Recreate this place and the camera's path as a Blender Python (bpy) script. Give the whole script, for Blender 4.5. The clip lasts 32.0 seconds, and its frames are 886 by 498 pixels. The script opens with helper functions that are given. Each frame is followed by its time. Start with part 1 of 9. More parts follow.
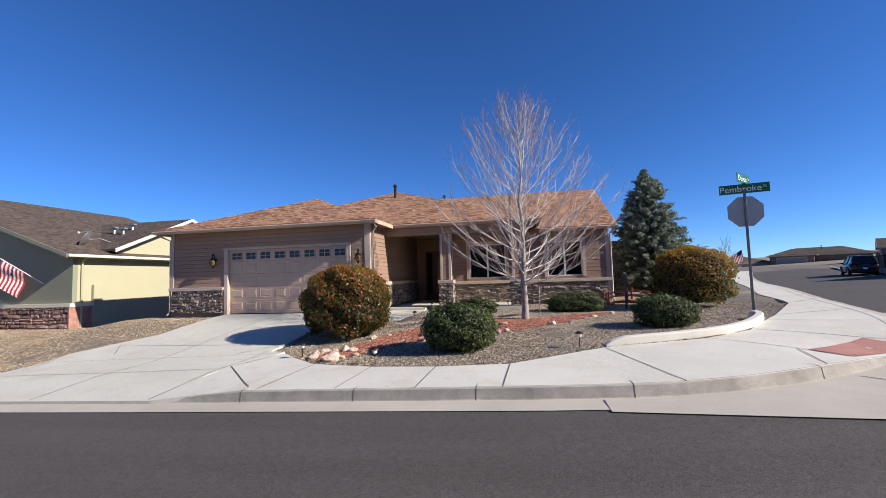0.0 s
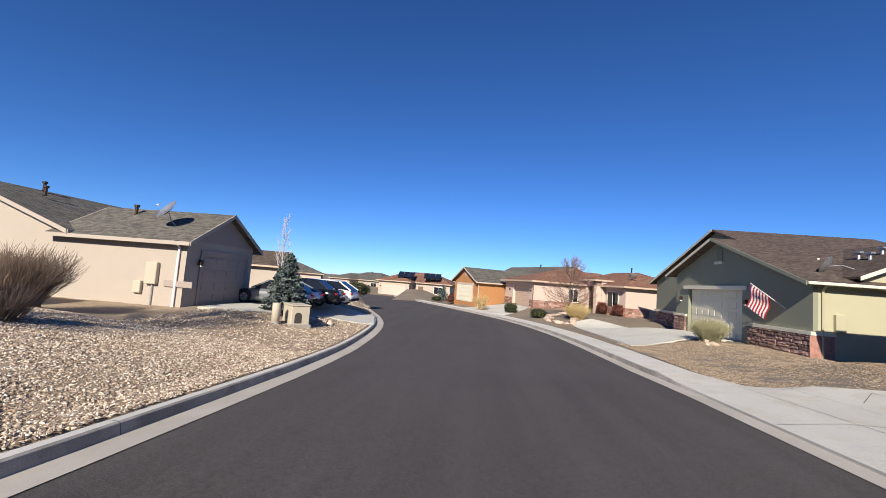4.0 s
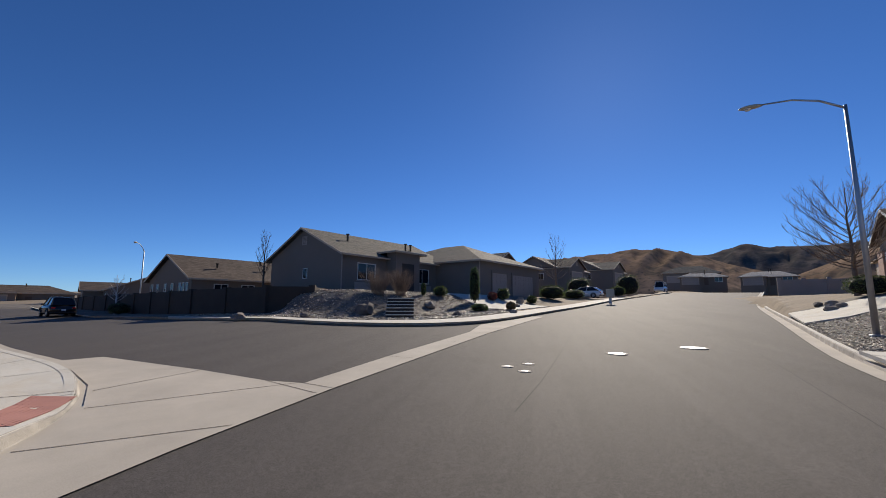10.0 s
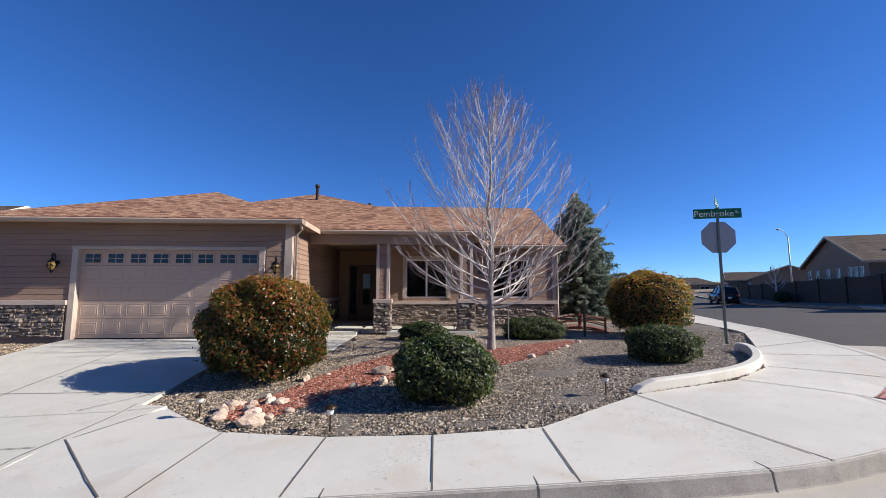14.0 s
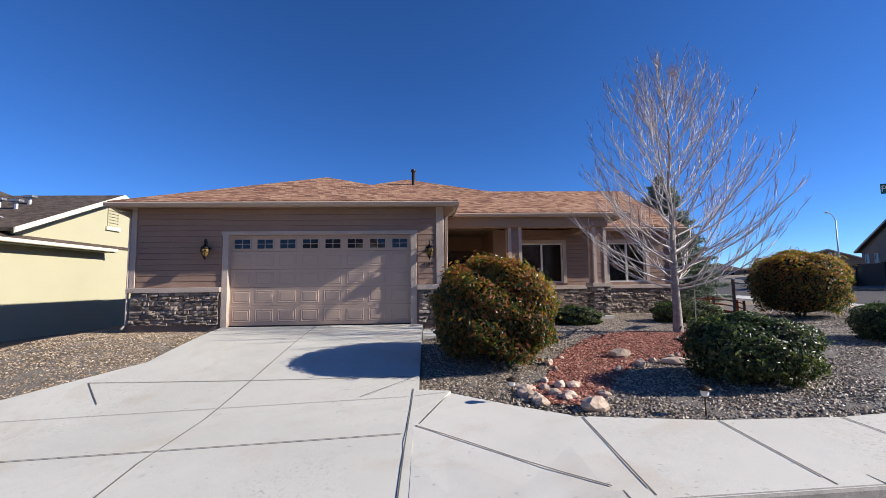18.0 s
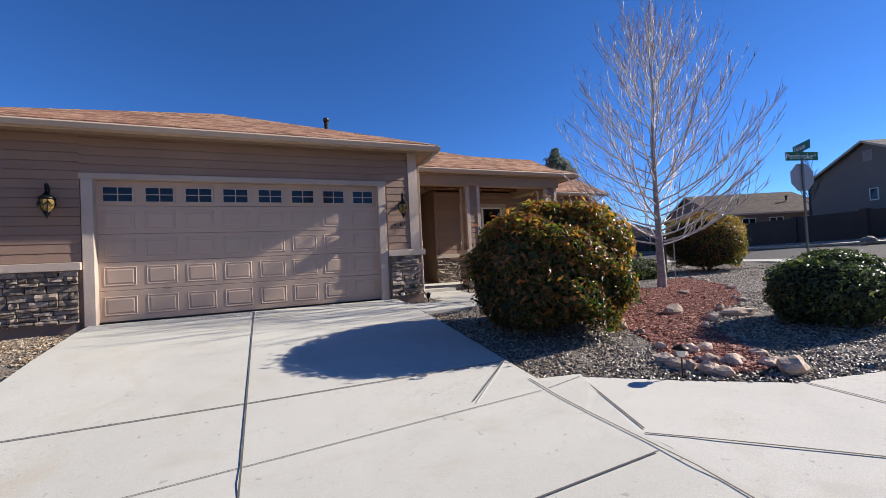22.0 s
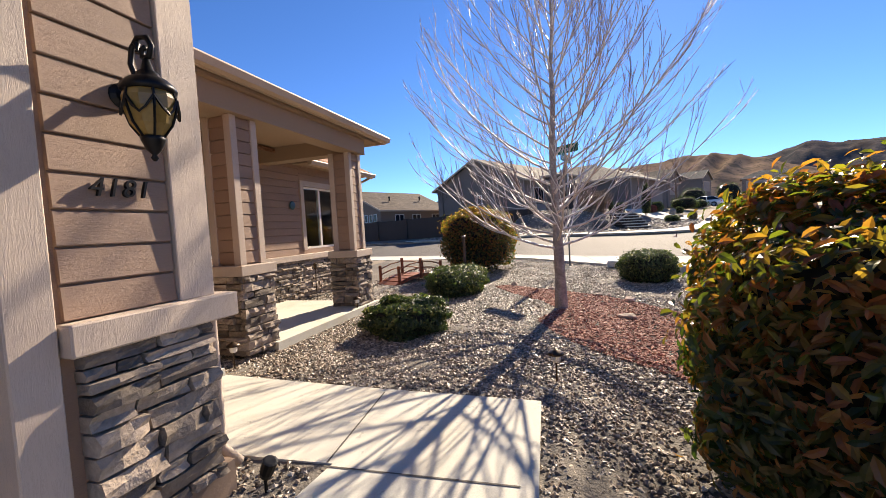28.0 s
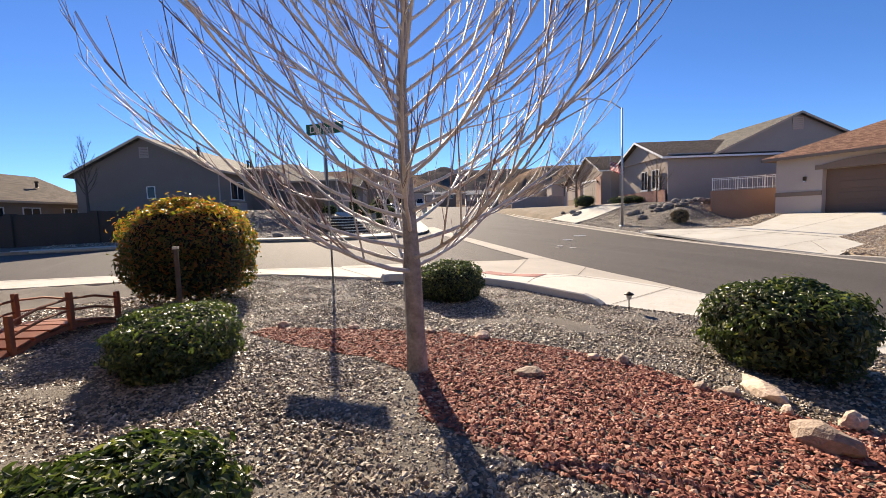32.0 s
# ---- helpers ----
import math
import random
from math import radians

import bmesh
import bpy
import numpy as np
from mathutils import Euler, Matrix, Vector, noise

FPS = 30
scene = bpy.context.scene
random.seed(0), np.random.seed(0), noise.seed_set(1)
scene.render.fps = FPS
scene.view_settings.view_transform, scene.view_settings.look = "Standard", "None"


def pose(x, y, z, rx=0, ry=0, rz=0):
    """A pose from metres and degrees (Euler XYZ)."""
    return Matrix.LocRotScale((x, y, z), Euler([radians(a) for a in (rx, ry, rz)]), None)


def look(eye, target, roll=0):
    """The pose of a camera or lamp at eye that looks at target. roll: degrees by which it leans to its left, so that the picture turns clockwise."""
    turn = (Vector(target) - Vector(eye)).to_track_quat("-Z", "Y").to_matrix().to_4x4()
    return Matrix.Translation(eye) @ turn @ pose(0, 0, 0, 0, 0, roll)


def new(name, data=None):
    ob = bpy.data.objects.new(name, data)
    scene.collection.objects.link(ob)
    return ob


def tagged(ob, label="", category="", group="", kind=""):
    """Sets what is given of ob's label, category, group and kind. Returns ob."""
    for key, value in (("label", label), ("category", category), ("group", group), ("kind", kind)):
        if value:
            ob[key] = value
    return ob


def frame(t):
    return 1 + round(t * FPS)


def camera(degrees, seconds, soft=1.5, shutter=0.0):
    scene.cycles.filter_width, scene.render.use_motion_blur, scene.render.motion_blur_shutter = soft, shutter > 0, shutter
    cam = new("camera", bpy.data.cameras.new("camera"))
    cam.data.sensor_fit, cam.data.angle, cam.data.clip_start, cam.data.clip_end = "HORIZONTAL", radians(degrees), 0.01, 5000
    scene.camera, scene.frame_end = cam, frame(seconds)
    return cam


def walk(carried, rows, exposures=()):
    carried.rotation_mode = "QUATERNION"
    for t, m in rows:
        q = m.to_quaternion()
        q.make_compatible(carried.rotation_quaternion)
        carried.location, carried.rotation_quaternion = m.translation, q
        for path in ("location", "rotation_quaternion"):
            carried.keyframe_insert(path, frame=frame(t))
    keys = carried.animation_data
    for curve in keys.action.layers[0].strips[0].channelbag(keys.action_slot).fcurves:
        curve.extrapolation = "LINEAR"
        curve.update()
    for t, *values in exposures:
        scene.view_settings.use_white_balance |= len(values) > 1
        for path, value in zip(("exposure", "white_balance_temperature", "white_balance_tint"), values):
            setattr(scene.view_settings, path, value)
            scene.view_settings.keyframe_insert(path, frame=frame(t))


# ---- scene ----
# ---- camera ----
cam = camera(94.8, 32.0, 0.75)
PATH = [
    (0, (8.622, -13.971, 1.188), (8.257, -12.009, 1.321), -1.8),
    (0.5, (8.432, -13.797, 1.201), (7.966, -11.857, 1.338), -1.5),
    (1, (8.214, -13.669, 1.227), (7.551, -11.788, 1.377), -0.9),
    (1.5, (8.074, -13.6, 1.285), (7.113, -11.854, 1.446), -0.2),
    (2, (7.987, -13.6, 1.332), (6.692, -12.084, 1.498), 0.7),
    (2.5, (7.984, -13.667, 1.354), (6.387, -12.474, 1.513), 1.9),
    (4.5, (8.541, -13.823, 1.385), (6.673, -14.517, 1.556), 4.8),
    (5, (8.7, -13.861, 1.371), (7.095, -15.04, 1.553), 4.9),
    (5.5, (8.857, -13.905, 1.368), (7.676, -15.507, 1.559), 4.9),
    (6, (9.02, -13.892, 1.381), (8.41, -15.787, 1.578), 4.6),
    (6.5, (9.168, -13.925, 1.38), (9.216, -15.914, 1.584), 3.9),
    (7, (9.317, -13.933, 1.352), (10.007, -15.798, 1.568), 3.3),
    (7.5, (9.436, -13.886, 1.34), (10.652, -15.458, 1.563), 2.6),
    (8, (9.558, -13.901, 1.271), (11.148, -15.091, 1.506), 1.9),
    (8.5, (9.6, -13.907, 1.253), (11.423, -14.693, 1.498), 1.3),
    (9, (9.495, -13.716, 1.373), (11.441, -14.114, 1.61), 1.0),
    (9.5, (9.428, -13.495, 1.345), (11.412, -13.499, 1.599), 0.6),
    (10, (9.364, -13.188, 1.313), (11.301, -12.769, 1.583), 0.2),
    (10.5, (9.302, -12.871, 1.321), (11.077, -11.996, 1.609), -0.1),
    (11, (9.238, -12.642, 1.345), (10.717, -11.331, 1.647), -0.3),
    (11.5, (9.115, -12.468, 1.323), (10.199, -10.817, 1.636), -0.3),
    (12, (8.878, -12.371, 1.348), (9.577, -10.521, 1.648), 0.1),
    (12.5, (8.519, -12.234, 1.337), (8.932, -10.297, 1.612), 0.4),
    (13, (8.086, -12.067, 1.28), (8.331, -10.097, 1.529), 0.3),
    (13.5, (7.561, -11.893, 1.25), (7.718, -9.912, 1.481), 0.2),
    (14, (6.978, -11.812, 1.249), (7.092, -9.827, 1.461), 0.0),
    (14.5, (6.451, -11.707, 1.201), (6.545, -9.719, 1.401), -0.0),
    (16.5, (4.659, -11.494, 1.167), (4.716, -9.503, 1.343), -0.3),
    (17, (3.872, -11.389, 1.094), (3.955, -9.399, 1.279), -0.5),
    (17.5, (3.35, -11.339, 1.122), (3.429, -9.348, 1.295), -0.6),
    (18, (2.823, -11.194, 1.089), (2.913, -9.203, 1.254), -0.7),
    (18.5, (2.372, -11.047, 1.103), (2.474, -9.056, 1.261), -0.7),
    (19, (1.894, -10.862, 1.025), (2.041, -8.874, 1.186), -0.9),
    (19.5, (1.462, -10.577, 1.04), (1.68, -8.594, 1.187), -1.3),
    (20, (1.111, -10.337, 0.943), (1.426, -8.368, 1.096), -1.6),
    (20.5, (0.799, -10.025, 0.9), (1.242, -8.08, 1.04), -1.9),
    (21, (0.545, -9.648, 0.823), (1.117, -7.735, 0.943), -2.3),
    (21.5, (0.329, -9.163, 0.871), (1.024, -7.289, 0.952), -2.2),
    (22, (0.209, -8.602, 0.831), (1.002, -6.766, 0.872), -2.8),
    (22.5, (0.103, -8.02, 0.801), (0.973, -6.219, 0.809), -2.9),
    (23, (0.027, -7.4, 0.833), (0.978, -5.641, 0.817), -2.5),
    (24.2, (0.158, -5.743, 1.111), (1.268, -4.08, 1.055), -2.1),
    (26.5, (0.809, -2.955, 1.215), (2.336, -1.664, 1.163), -2.8),
    (27, (1.061, -2.552, 1.247), (2.727, -1.446, 1.19), -3.2),
    (27.5, (1.358, -2.248, 1.281), (3.154, -1.372, 1.206), -3.3),
    (28, (1.55, -1.964, 1.339), (3.457, -1.37, 1.239), -3.3),
    (28.5, (1.767, -1.727, 1.407), (3.742, -1.44, 1.284), -3.1),
    (29, (2.052, -1.472, 1.443), (4.046, -1.493, 1.3), -3.0),
    (29.5, (2.413, -1.3, 1.435), (4.384, -1.594, 1.27), -2.9),
    (30, (2.924, -1.228, 1.424), (4.845, -1.754, 1.25), -2.8),
    (30.5, (3.409, -1.193, 1.444), (5.267, -1.91, 1.26), -2.6),
    (31, (3.899, -1.202, 1.454), (5.705, -2.043, 1.272), -2.4),
    (31.5, (4.452, -0.876, 1.466), (6.232, -1.771, 1.294), -2.1),
    (32, (4.906, -0.367, 1.428), (6.718, -1.198, 1.27), -2.0),
]
walk(cam, [(t, look(eye, target, roll)) for t, eye, target, roll in PATH], [(0, 0.65, 6700, 10), (4.5, 0.46, 6850, 10), (6, 0.73, 6850, 10), (8, 0.42, 7000, 10), (9, 0.26, 7150, 10), (10, 0.16, 7200, 10), (11, 0.32, 7000, 10), (12, 0.53, 6750, 10), (14, 0.63, 6550, 10), (20, 0.65, 6500, 10), (23, 0.76, 6850, 10), (24.5, 0.98, 7300, 10), (28, 1.22, 8200, 12), (30, 1.0, 8150, 12), (32, 1.0, 8150, 12)])


# ---- world, sun, exposure ----
SUN_AZ, SUN_EL = radians(99.6), radians(29.4)
SUN_DIR = Vector((math.sin(SUN_AZ) * math.cos(SUN_EL), math.cos(SUN_AZ) * math.cos(SUN_EL), math.sin(SUN_EL)))
world = bpy.data.worlds.new("sky")
scene.world = world
world.use_nodes = True
wn = world.node_tree
sky = wn.nodes.new("ShaderNodeTexSky")
sky.sky_type, sky.sun_disc = "NISHITA", False
sky.sun_elevation, sky.sun_rotation = SUN_EL, SUN_AZ
sky.altitude, sky.air_density, sky.dust_density, sky.ozone_density = 2600, 0.9, 0.25, 5.0
wn.nodes["Background"].inputs["Strength"].default_value = 0.089
rich = wn.nodes.new("ShaderNodeHueSaturation")
rich.inputs["Saturation"].default_value = 1.12
tint = wn.nodes.new("ShaderNodeMix")
tint.data_type, tint.blend_type = "RGBA", "MULTIPLY"
tint.inputs[0].default_value, tint.inputs[7].default_value = 1.0, (0.68, 0.88, 1.16, 1)
wn.links.new(sky.outputs[0], rich.inputs["Color"])
wn.links.new(rich.outputs[0], tint.inputs[6])
wn.links.new(tint.outputs[2], wn.nodes["Background"].inputs["Color"])
sun_data = bpy.data.lights.new("sun", "SUN")
sun_data.energy, sun_data.angle, sun_data.color = 5.0, radians(0.53), (1.0, 0.94, 0.86)
sun = new("sun", sun_data)
sun.matrix_world = look(SUN_DIR * 200, (0, 0, 0))


# ---- materials ----
class Nodes:
    def __init__(self, name):
        self.m = bpy.data.materials.new(name)
        self.m.use_nodes = True
        self.t = self.m.node_tree
        self.b = self.t.nodes["Principled BSDF"]

    def add(self, kind, **kw):
        n = self.t.nodes.new("ShaderNode" + kind)
        for k, v in kw.items():
            if k in n.inputs:
                n.inputs[k].default_value = v
        return n

    def link(self, a, b):
        self.t.links.new(a, b)

    def coords(self, local=False):
        if local:
            return self.add("TexCoord").outputs["Object"]
        return self.add("NewGeometry").outputs["Position"]

    def noise(self, co, scale, detail=4.0, rough=0.6, distort=0.0):
        n = self.add("TexNoise", Scale=scale, Detail=detail, Roughness=rough, Distortion=distort)
        self.link(co, n.inputs["Vector"])
        return n.outputs["Fac"]

    def ramp(self, fac, stops):
        r = self.add("ValToRGB")
        e = r.color_ramp.elements
        while len(e) < len(stops):
            e.new(0.5)
        for el, (p, c) in zip(e, stops):
            el.position, el.color = p, c if len(c) == 4 else (*c, 1)
        self.link(fac, r.inputs["Fac"])
        return r.outputs["Color"]

    def mix(self, fac, a, b, mode="MIX"):
        m = self.t.nodes.new("ShaderNodeMix")
        m.data_type, m.blend_type = "RGBA", mode
        for sock, v in ((m.inputs[0], fac), (m.inputs[6], a), (m.inputs[7], b)):
            if hasattr(v, "links"):
                self.link(v, sock)
            else:
                sock.default_value = v
        return m.outputs[2]

    def math(self, op, a, b=0.0):
        m = self.t.nodes.new("ShaderNodeMath")
        m.operation = op
        for sock, v in zip(m.inputs, (a, b)):
            if hasattr(v, "links"):
                self.link(v, sock)
            else:
                sock.default_value = v
        return m.outputs[0]

    def bump(self, height, strength, dist=0.01):
        b = self.add("Bump", Strength=strength, Distance=dist)
        self.link(height, b.inputs["Height"])
        self.link(b.outputs["Normal"], self.b.inputs["Normal"])

    def done(self, color, rough=0.8, metal=0.0, spec=0.4):
        if hasattr(color, "links"):
            self.link(color, self.b.inputs["Base Color"])
        else:
            self.b.inputs["Base Color"].default_value = color
        if hasattr(rough, "links"):
            self.link(rough, self.b.inputs["Roughness"])
        else:
            self.b.inputs["Roughness"].default_value = rough
        self.b.inputs["Metallic"].default_value = metal
        self.b.inputs["Specular IOR Level"].default_value = spec
        return self.m


def scaled(c, k):
    return (min(c[0] * k, 1), min(c[1] * k, 1), min(c[2] * k, 1), 1)


def surf(name, color, rough=0.8, vary=0.18, big=0.5, fine=60.0, bump=0.25, dist=0.004, metal=0.0, spec=0.35, local=False, per=0.0):
    """A worn surface: large stains, fine grain and relief; per: brightness that differs from piece to piece."""
    n = Nodes(name)
    co = n.coords(local)
    stain, grain = n.noise(co, big, 5.0, 0.65), n.noise(co, fine, 3.0, 0.6)
    col = n.ramp(stain, [(0.3, scaled(color, 1 - vary)), (0.7, scaled(color, 1 + vary))])
    col = n.mix(0.35, col, n.ramp(grain, [(0.3, scaled(color, 1 - 1.2 * vary)), (0.7, scaled(color, 1 + 1.2 * vary))]))
    if per:
        rnd = n.add("ObjectInfo").outputs["Random"]
        col = n.mix(1.0, col, n.ramp(rnd, [(0, (1 - per,) * 3), (1, (1 + per,) * 3)]), "MULTIPLY")
    n.bump(grain, bump, dist)
    return n.done(col, rough, metal, spec)


def island(name, stops, rough=0.8, spec=0.3, bump=0.2, top=None, fine=40.0, trans=0.0, through_tint=(1.0, 1.0, 1.0)):
    """Many small pieces in one mesh, each with a colour of its own. top: (low, high, stops) blends in with height."""
    n = Nodes(name)
    geo = n.add("NewGeometry")
    col = n.ramp(geo.outputs["Random Per Island"], stops)
    if top:
        low, high, tops = top
        sep = n.add("SeparateXYZ")
        n.link(n.coords(True), sep.inputs[0])
        m = n.add("MapRange")
        m.inputs["From Min"].default_value, m.inputs["From Max"].default_value = low, high
        n.link(n.math("ADD", sep.outputs["Z"], n.math("MULTIPLY", n.noise(n.coords(True), 1.7), 0.8)), m.inputs["Value"])
        col = n.mix(m.outputs["Result"], col, n.ramp(geo.outputs["Random Per Island"], tops))
    n.bump(n.noise(n.coords(), fine), bump, 0.003)
    mat = n.done(col, rough, 0.0, spec)
    if trans:
        t = n.add("BsdfTranslucent")
        n.link(n.mix(1.0, col, through_tint + (1,), "MULTIPLY"), t.inputs["Color"])
        s = n.add("MixShader", Fac=trans)
        n.link(n.b.outputs[0], s.inputs[1])
        n.link(t.outputs[0], s.inputs[2])
        n.link(s.outputs[0], n.t.nodes["Material Output"].inputs["Surface"])
    return mat


def scrub(name, grass, bush, level):
    """A dry hillside: grass in worn bands, dark bushes in patches and singly."""
    n = Nodes(name)
    co = n.coords()
    col = n.ramp(n.noise(co, 0.012, 6.0, 0.65, 0.6), [(0.35, scaled(grass, 0.6)), (0.65, scaled(grass, 1.35))])
    patch = n.ramp(n.noise(co, 0.02, 5.0, 0.7, 0.3), [(level, (0, 0, 0)), (level + 0.12, (0.8, 0.8, 0.8))])
    col = n.mix(patch, col, bush + (1,))
    dots = n.ramp(n.noise(co, 0.22, 3.0, 0.6), [(0.58, (0, 0, 0)), (0.64, (0.85, 0.85, 0.85))])
    col = n.mix(dots, col, bush + (1,))
    n.bump(n.noise(co, 0.05, 5.0, 0.7), 0.35, 4.0)
    return n.done(col, 1.0, 0.0, 0.0)


def shingle(name, colors, course=0.14):
    """Asphalt shingles: tabs of mixed tint in courses that follow the slope."""
    n = Nodes(name)
    co = n.coords()
    sep = n.add("SeparateXYZ")
    n.link(co, sep.inputs[0])
    comb = n.add("CombineXYZ")
    n.link(n.math("ADD", sep.outputs["X"], sep.outputs["Y"]), comb.inputs[0])
    n.link(n.math("MULTIPLY", sep.outputs["Z"], 2.6), comb.inputs[1])
    br = n.add("TexBrick", Scale=1.0)
    br.inputs["Mortar Size"].default_value = 0.008
    br.inputs["Brick Width"].default_value, br.inputs["Row Height"].default_value = 0.19, course
    br.inputs["Color1"].default_value, br.inputs["Color2"].default_value = (0, 0, 0, 1), (1, 1, 1, 1)
    br.inputs["Mortar"].default_value = (0.2, 0.2, 0.2, 1)
    n.link(comb.outputs[0], br.inputs["Vector"])
    col = n.ramp(br.outputs["Color"], [(i / (len(colors) - 1), c) for i, c in enumerate(colors)])
    stain = n.noise(co, 0.35, 4.0)
    col = n.mix(0.5, col, n.mix(1.0, col, n.ramp(stain, [(0.3, (0.75, 0.75, 0.75)), (0.7, (1.2, 1.2, 1.2))]), "MULTIPLY"))
    col = n.mix(0.75, col, n.mix(1.0, col, n.ramp(n.noise(co, 26.0, 5.0, 0.75), [(0.35, (0.5, 0.5, 0.5)), (0.65, (1.5, 1.5, 1.5))]), "MULTIPLY"))
    n.bump(n.math("SUBTRACT", n.noise(co, 90.0), n.math("MULTIPLY", br.outputs["Fac"], 1.2)), 0.5, 0.006)
    return n.done(col, 0.92, 0.0, 0.2)


def asphalt_mat():
    n = Nodes("asphalt")
    co = n.coords()
    mp = n.add("Mapping")
    mp.inputs["Scale"].default_value = (0.045, 1.0, 1.0)
    n.link(co, mp.inputs["Vector"])
    streak = n.noise(mp.outputs[0], 1.1, 5.0, 0.6)
    patch = n.noise(co, 0.22, 5.0, 0.6, 0.4)
    grit = n.noise(co, 75.0, 6.0, 0.8)
    col = n.ramp(streak, [(0.40, (0.030, 0.0268, 0.0255)), (0.60, (0.080, 0.0715, 0.067))])
    col = n.mix(0.5, col, n.ramp(patch, [(0.35, (0.046, 0.039, 0.036)), (0.65, (0.084, 0.072, 0.066))]))
    col = n.mix(0.55, col, n.ramp(grit, [(0.36, (0.012, 0.0108, 0.0104)), (0.62, (0.165, 0.148, 0.137))]))
    clump = n.noise(co, 16.0, 5.0, 0.75)
    col = n.mix(0.28, col, n.mix(1.0, col, n.ramp(clump, [(0.38, (0.6, 0.6, 0.6)), (0.62, (1.42, 1.42, 1.42))]), "MULTIPLY"))
    n.bump(grit, 0.6, 0.008)
    return n.done(col, 0.84, 0.0, 0.24)


def concrete(name, color):
    """Broom-finished concrete: warm stains, grey patches, pock marks and fine grain."""
    n = Nodes(name)
    co = n.coords()
    col = n.ramp(n.noise(co, 0.45, 5.0, 0.65, 0.3), [(0.3, scaled(color, 0.86)), (0.7, scaled(color, 1.1))])
    rust = n.ramp(n.noise(co, 0.8, 4.0, 0.6, 1.2), [(0.52, (0, 0, 0)), (0.74, (0.62, 0.62, 0.62))])
    col = n.mix(rust, col, (color[0] * 0.78, color[1] * 0.66, color[2] * 0.52, 1))
    wear = n.ramp(n.noise(co, 3.2, 6.0, 0.75, 0.8), [(0.55, (0, 0, 0)), (0.68, (0.35, 0.35, 0.35))])
    col = n.mix(wear, col, (color[0] * 0.72, color[1] * 0.74, color[2] * 0.78, 1))
    grain = n.noise(co, 110.0, 3.0, 0.7)
    col = n.mix(0.3, col, n.ramp(grain, [(0.32, scaled(color, 0.6)), (0.68, scaled(color, 1.3))]))
    pock = n.ramp(n.noise(co, 14.0, 2.0, 0.5), [(0.70, (0, 0, 0)), (0.74, (0.5, 0.5, 0.5))])
    col = n.mix(pock, col, scaled(color, 0.45))
    worn = n.ramp(n.noise(co, 0.55, 3.0, 0.55, 0.5), [(0.52, (0, 0, 0)), (0.66, (1, 1, 1))])
    chip = n.ramp(n.noise(co, 24.0, 6.0, 0.8), [(0.55, (0, 0, 0)), (0.60, (0.6, 0.6, 0.6))])
    col = n.mix(n.mix(1.0, worn, chip, "MULTIPLY"), col, (color[0] * 0.5, color[1] * 0.49, color[2] * 0.48, 1))
    n.bump(grain, 0.22, 0.002)
    return n.done(col, 0.88, 0.0, 0.3)


def wood(name, color, stretch):
    """Painted board with an embossed grain drawn out along its length."""
    n = Nodes(name)
    co = n.coords()
    mp = n.add("Mapping")
    mp.inputs["Scale"].default_value = stretch
    n.link(co, mp.inputs["Vector"])
    grain = n.noise(mp.outputs[0], 5.0, 6.0, 0.7, 1.4)
    ring = n.math("ABSOLUTE", n.math("SINE", n.math("MULTIPLY", grain, 26.0)))
    col = n.ramp(n.noise(co, 0.7, 4.0), [(0.3, scaled(color, 0.9)), (0.7, scaled(color, 1.1))])
    col = n.mix(0.35, col, n.mix(1.0, col, n.ramp(ring, [(0.0, (0.7, 0.7, 0.7)), (0.5, (1.1, 1.1, 1.1))]), "MULTIPLY"))
    rnd = n.add("ObjectInfo").outputs["Random"]
    col = n.mix(1.0, col, n.ramp(rnd, [(0, (0.94,) * 3), (1, (1.06,) * 3)]), "MULTIPLY")
    n.bump(ring, 0.4, 0.004)
    return n.done(col, 0.72, 0.0, 0.35)


def glass_mat(name, tint, rough=0.03):
    n = Nodes(name)
    wob = n.noise(n.coords(), 1.3, 2.0)
    n.bump(wob, 0.03, 0.01)
    m = n.done(tint, rough, 0.0, 0.4)
    return m


def clear_glass():
    n = Nodes("window_glass")
    n.b.inputs["Transmission Weight"].default_value = 1.0
    n.b.inputs["IOR"].default_value = 1.45
    n.bump(n.noise(n.coords(), 0.9, 2.0), 0.02, 0.01)
    return n.done((0.75, 0.82, 0.85, 1), 0.01, 0.0, 0.6)


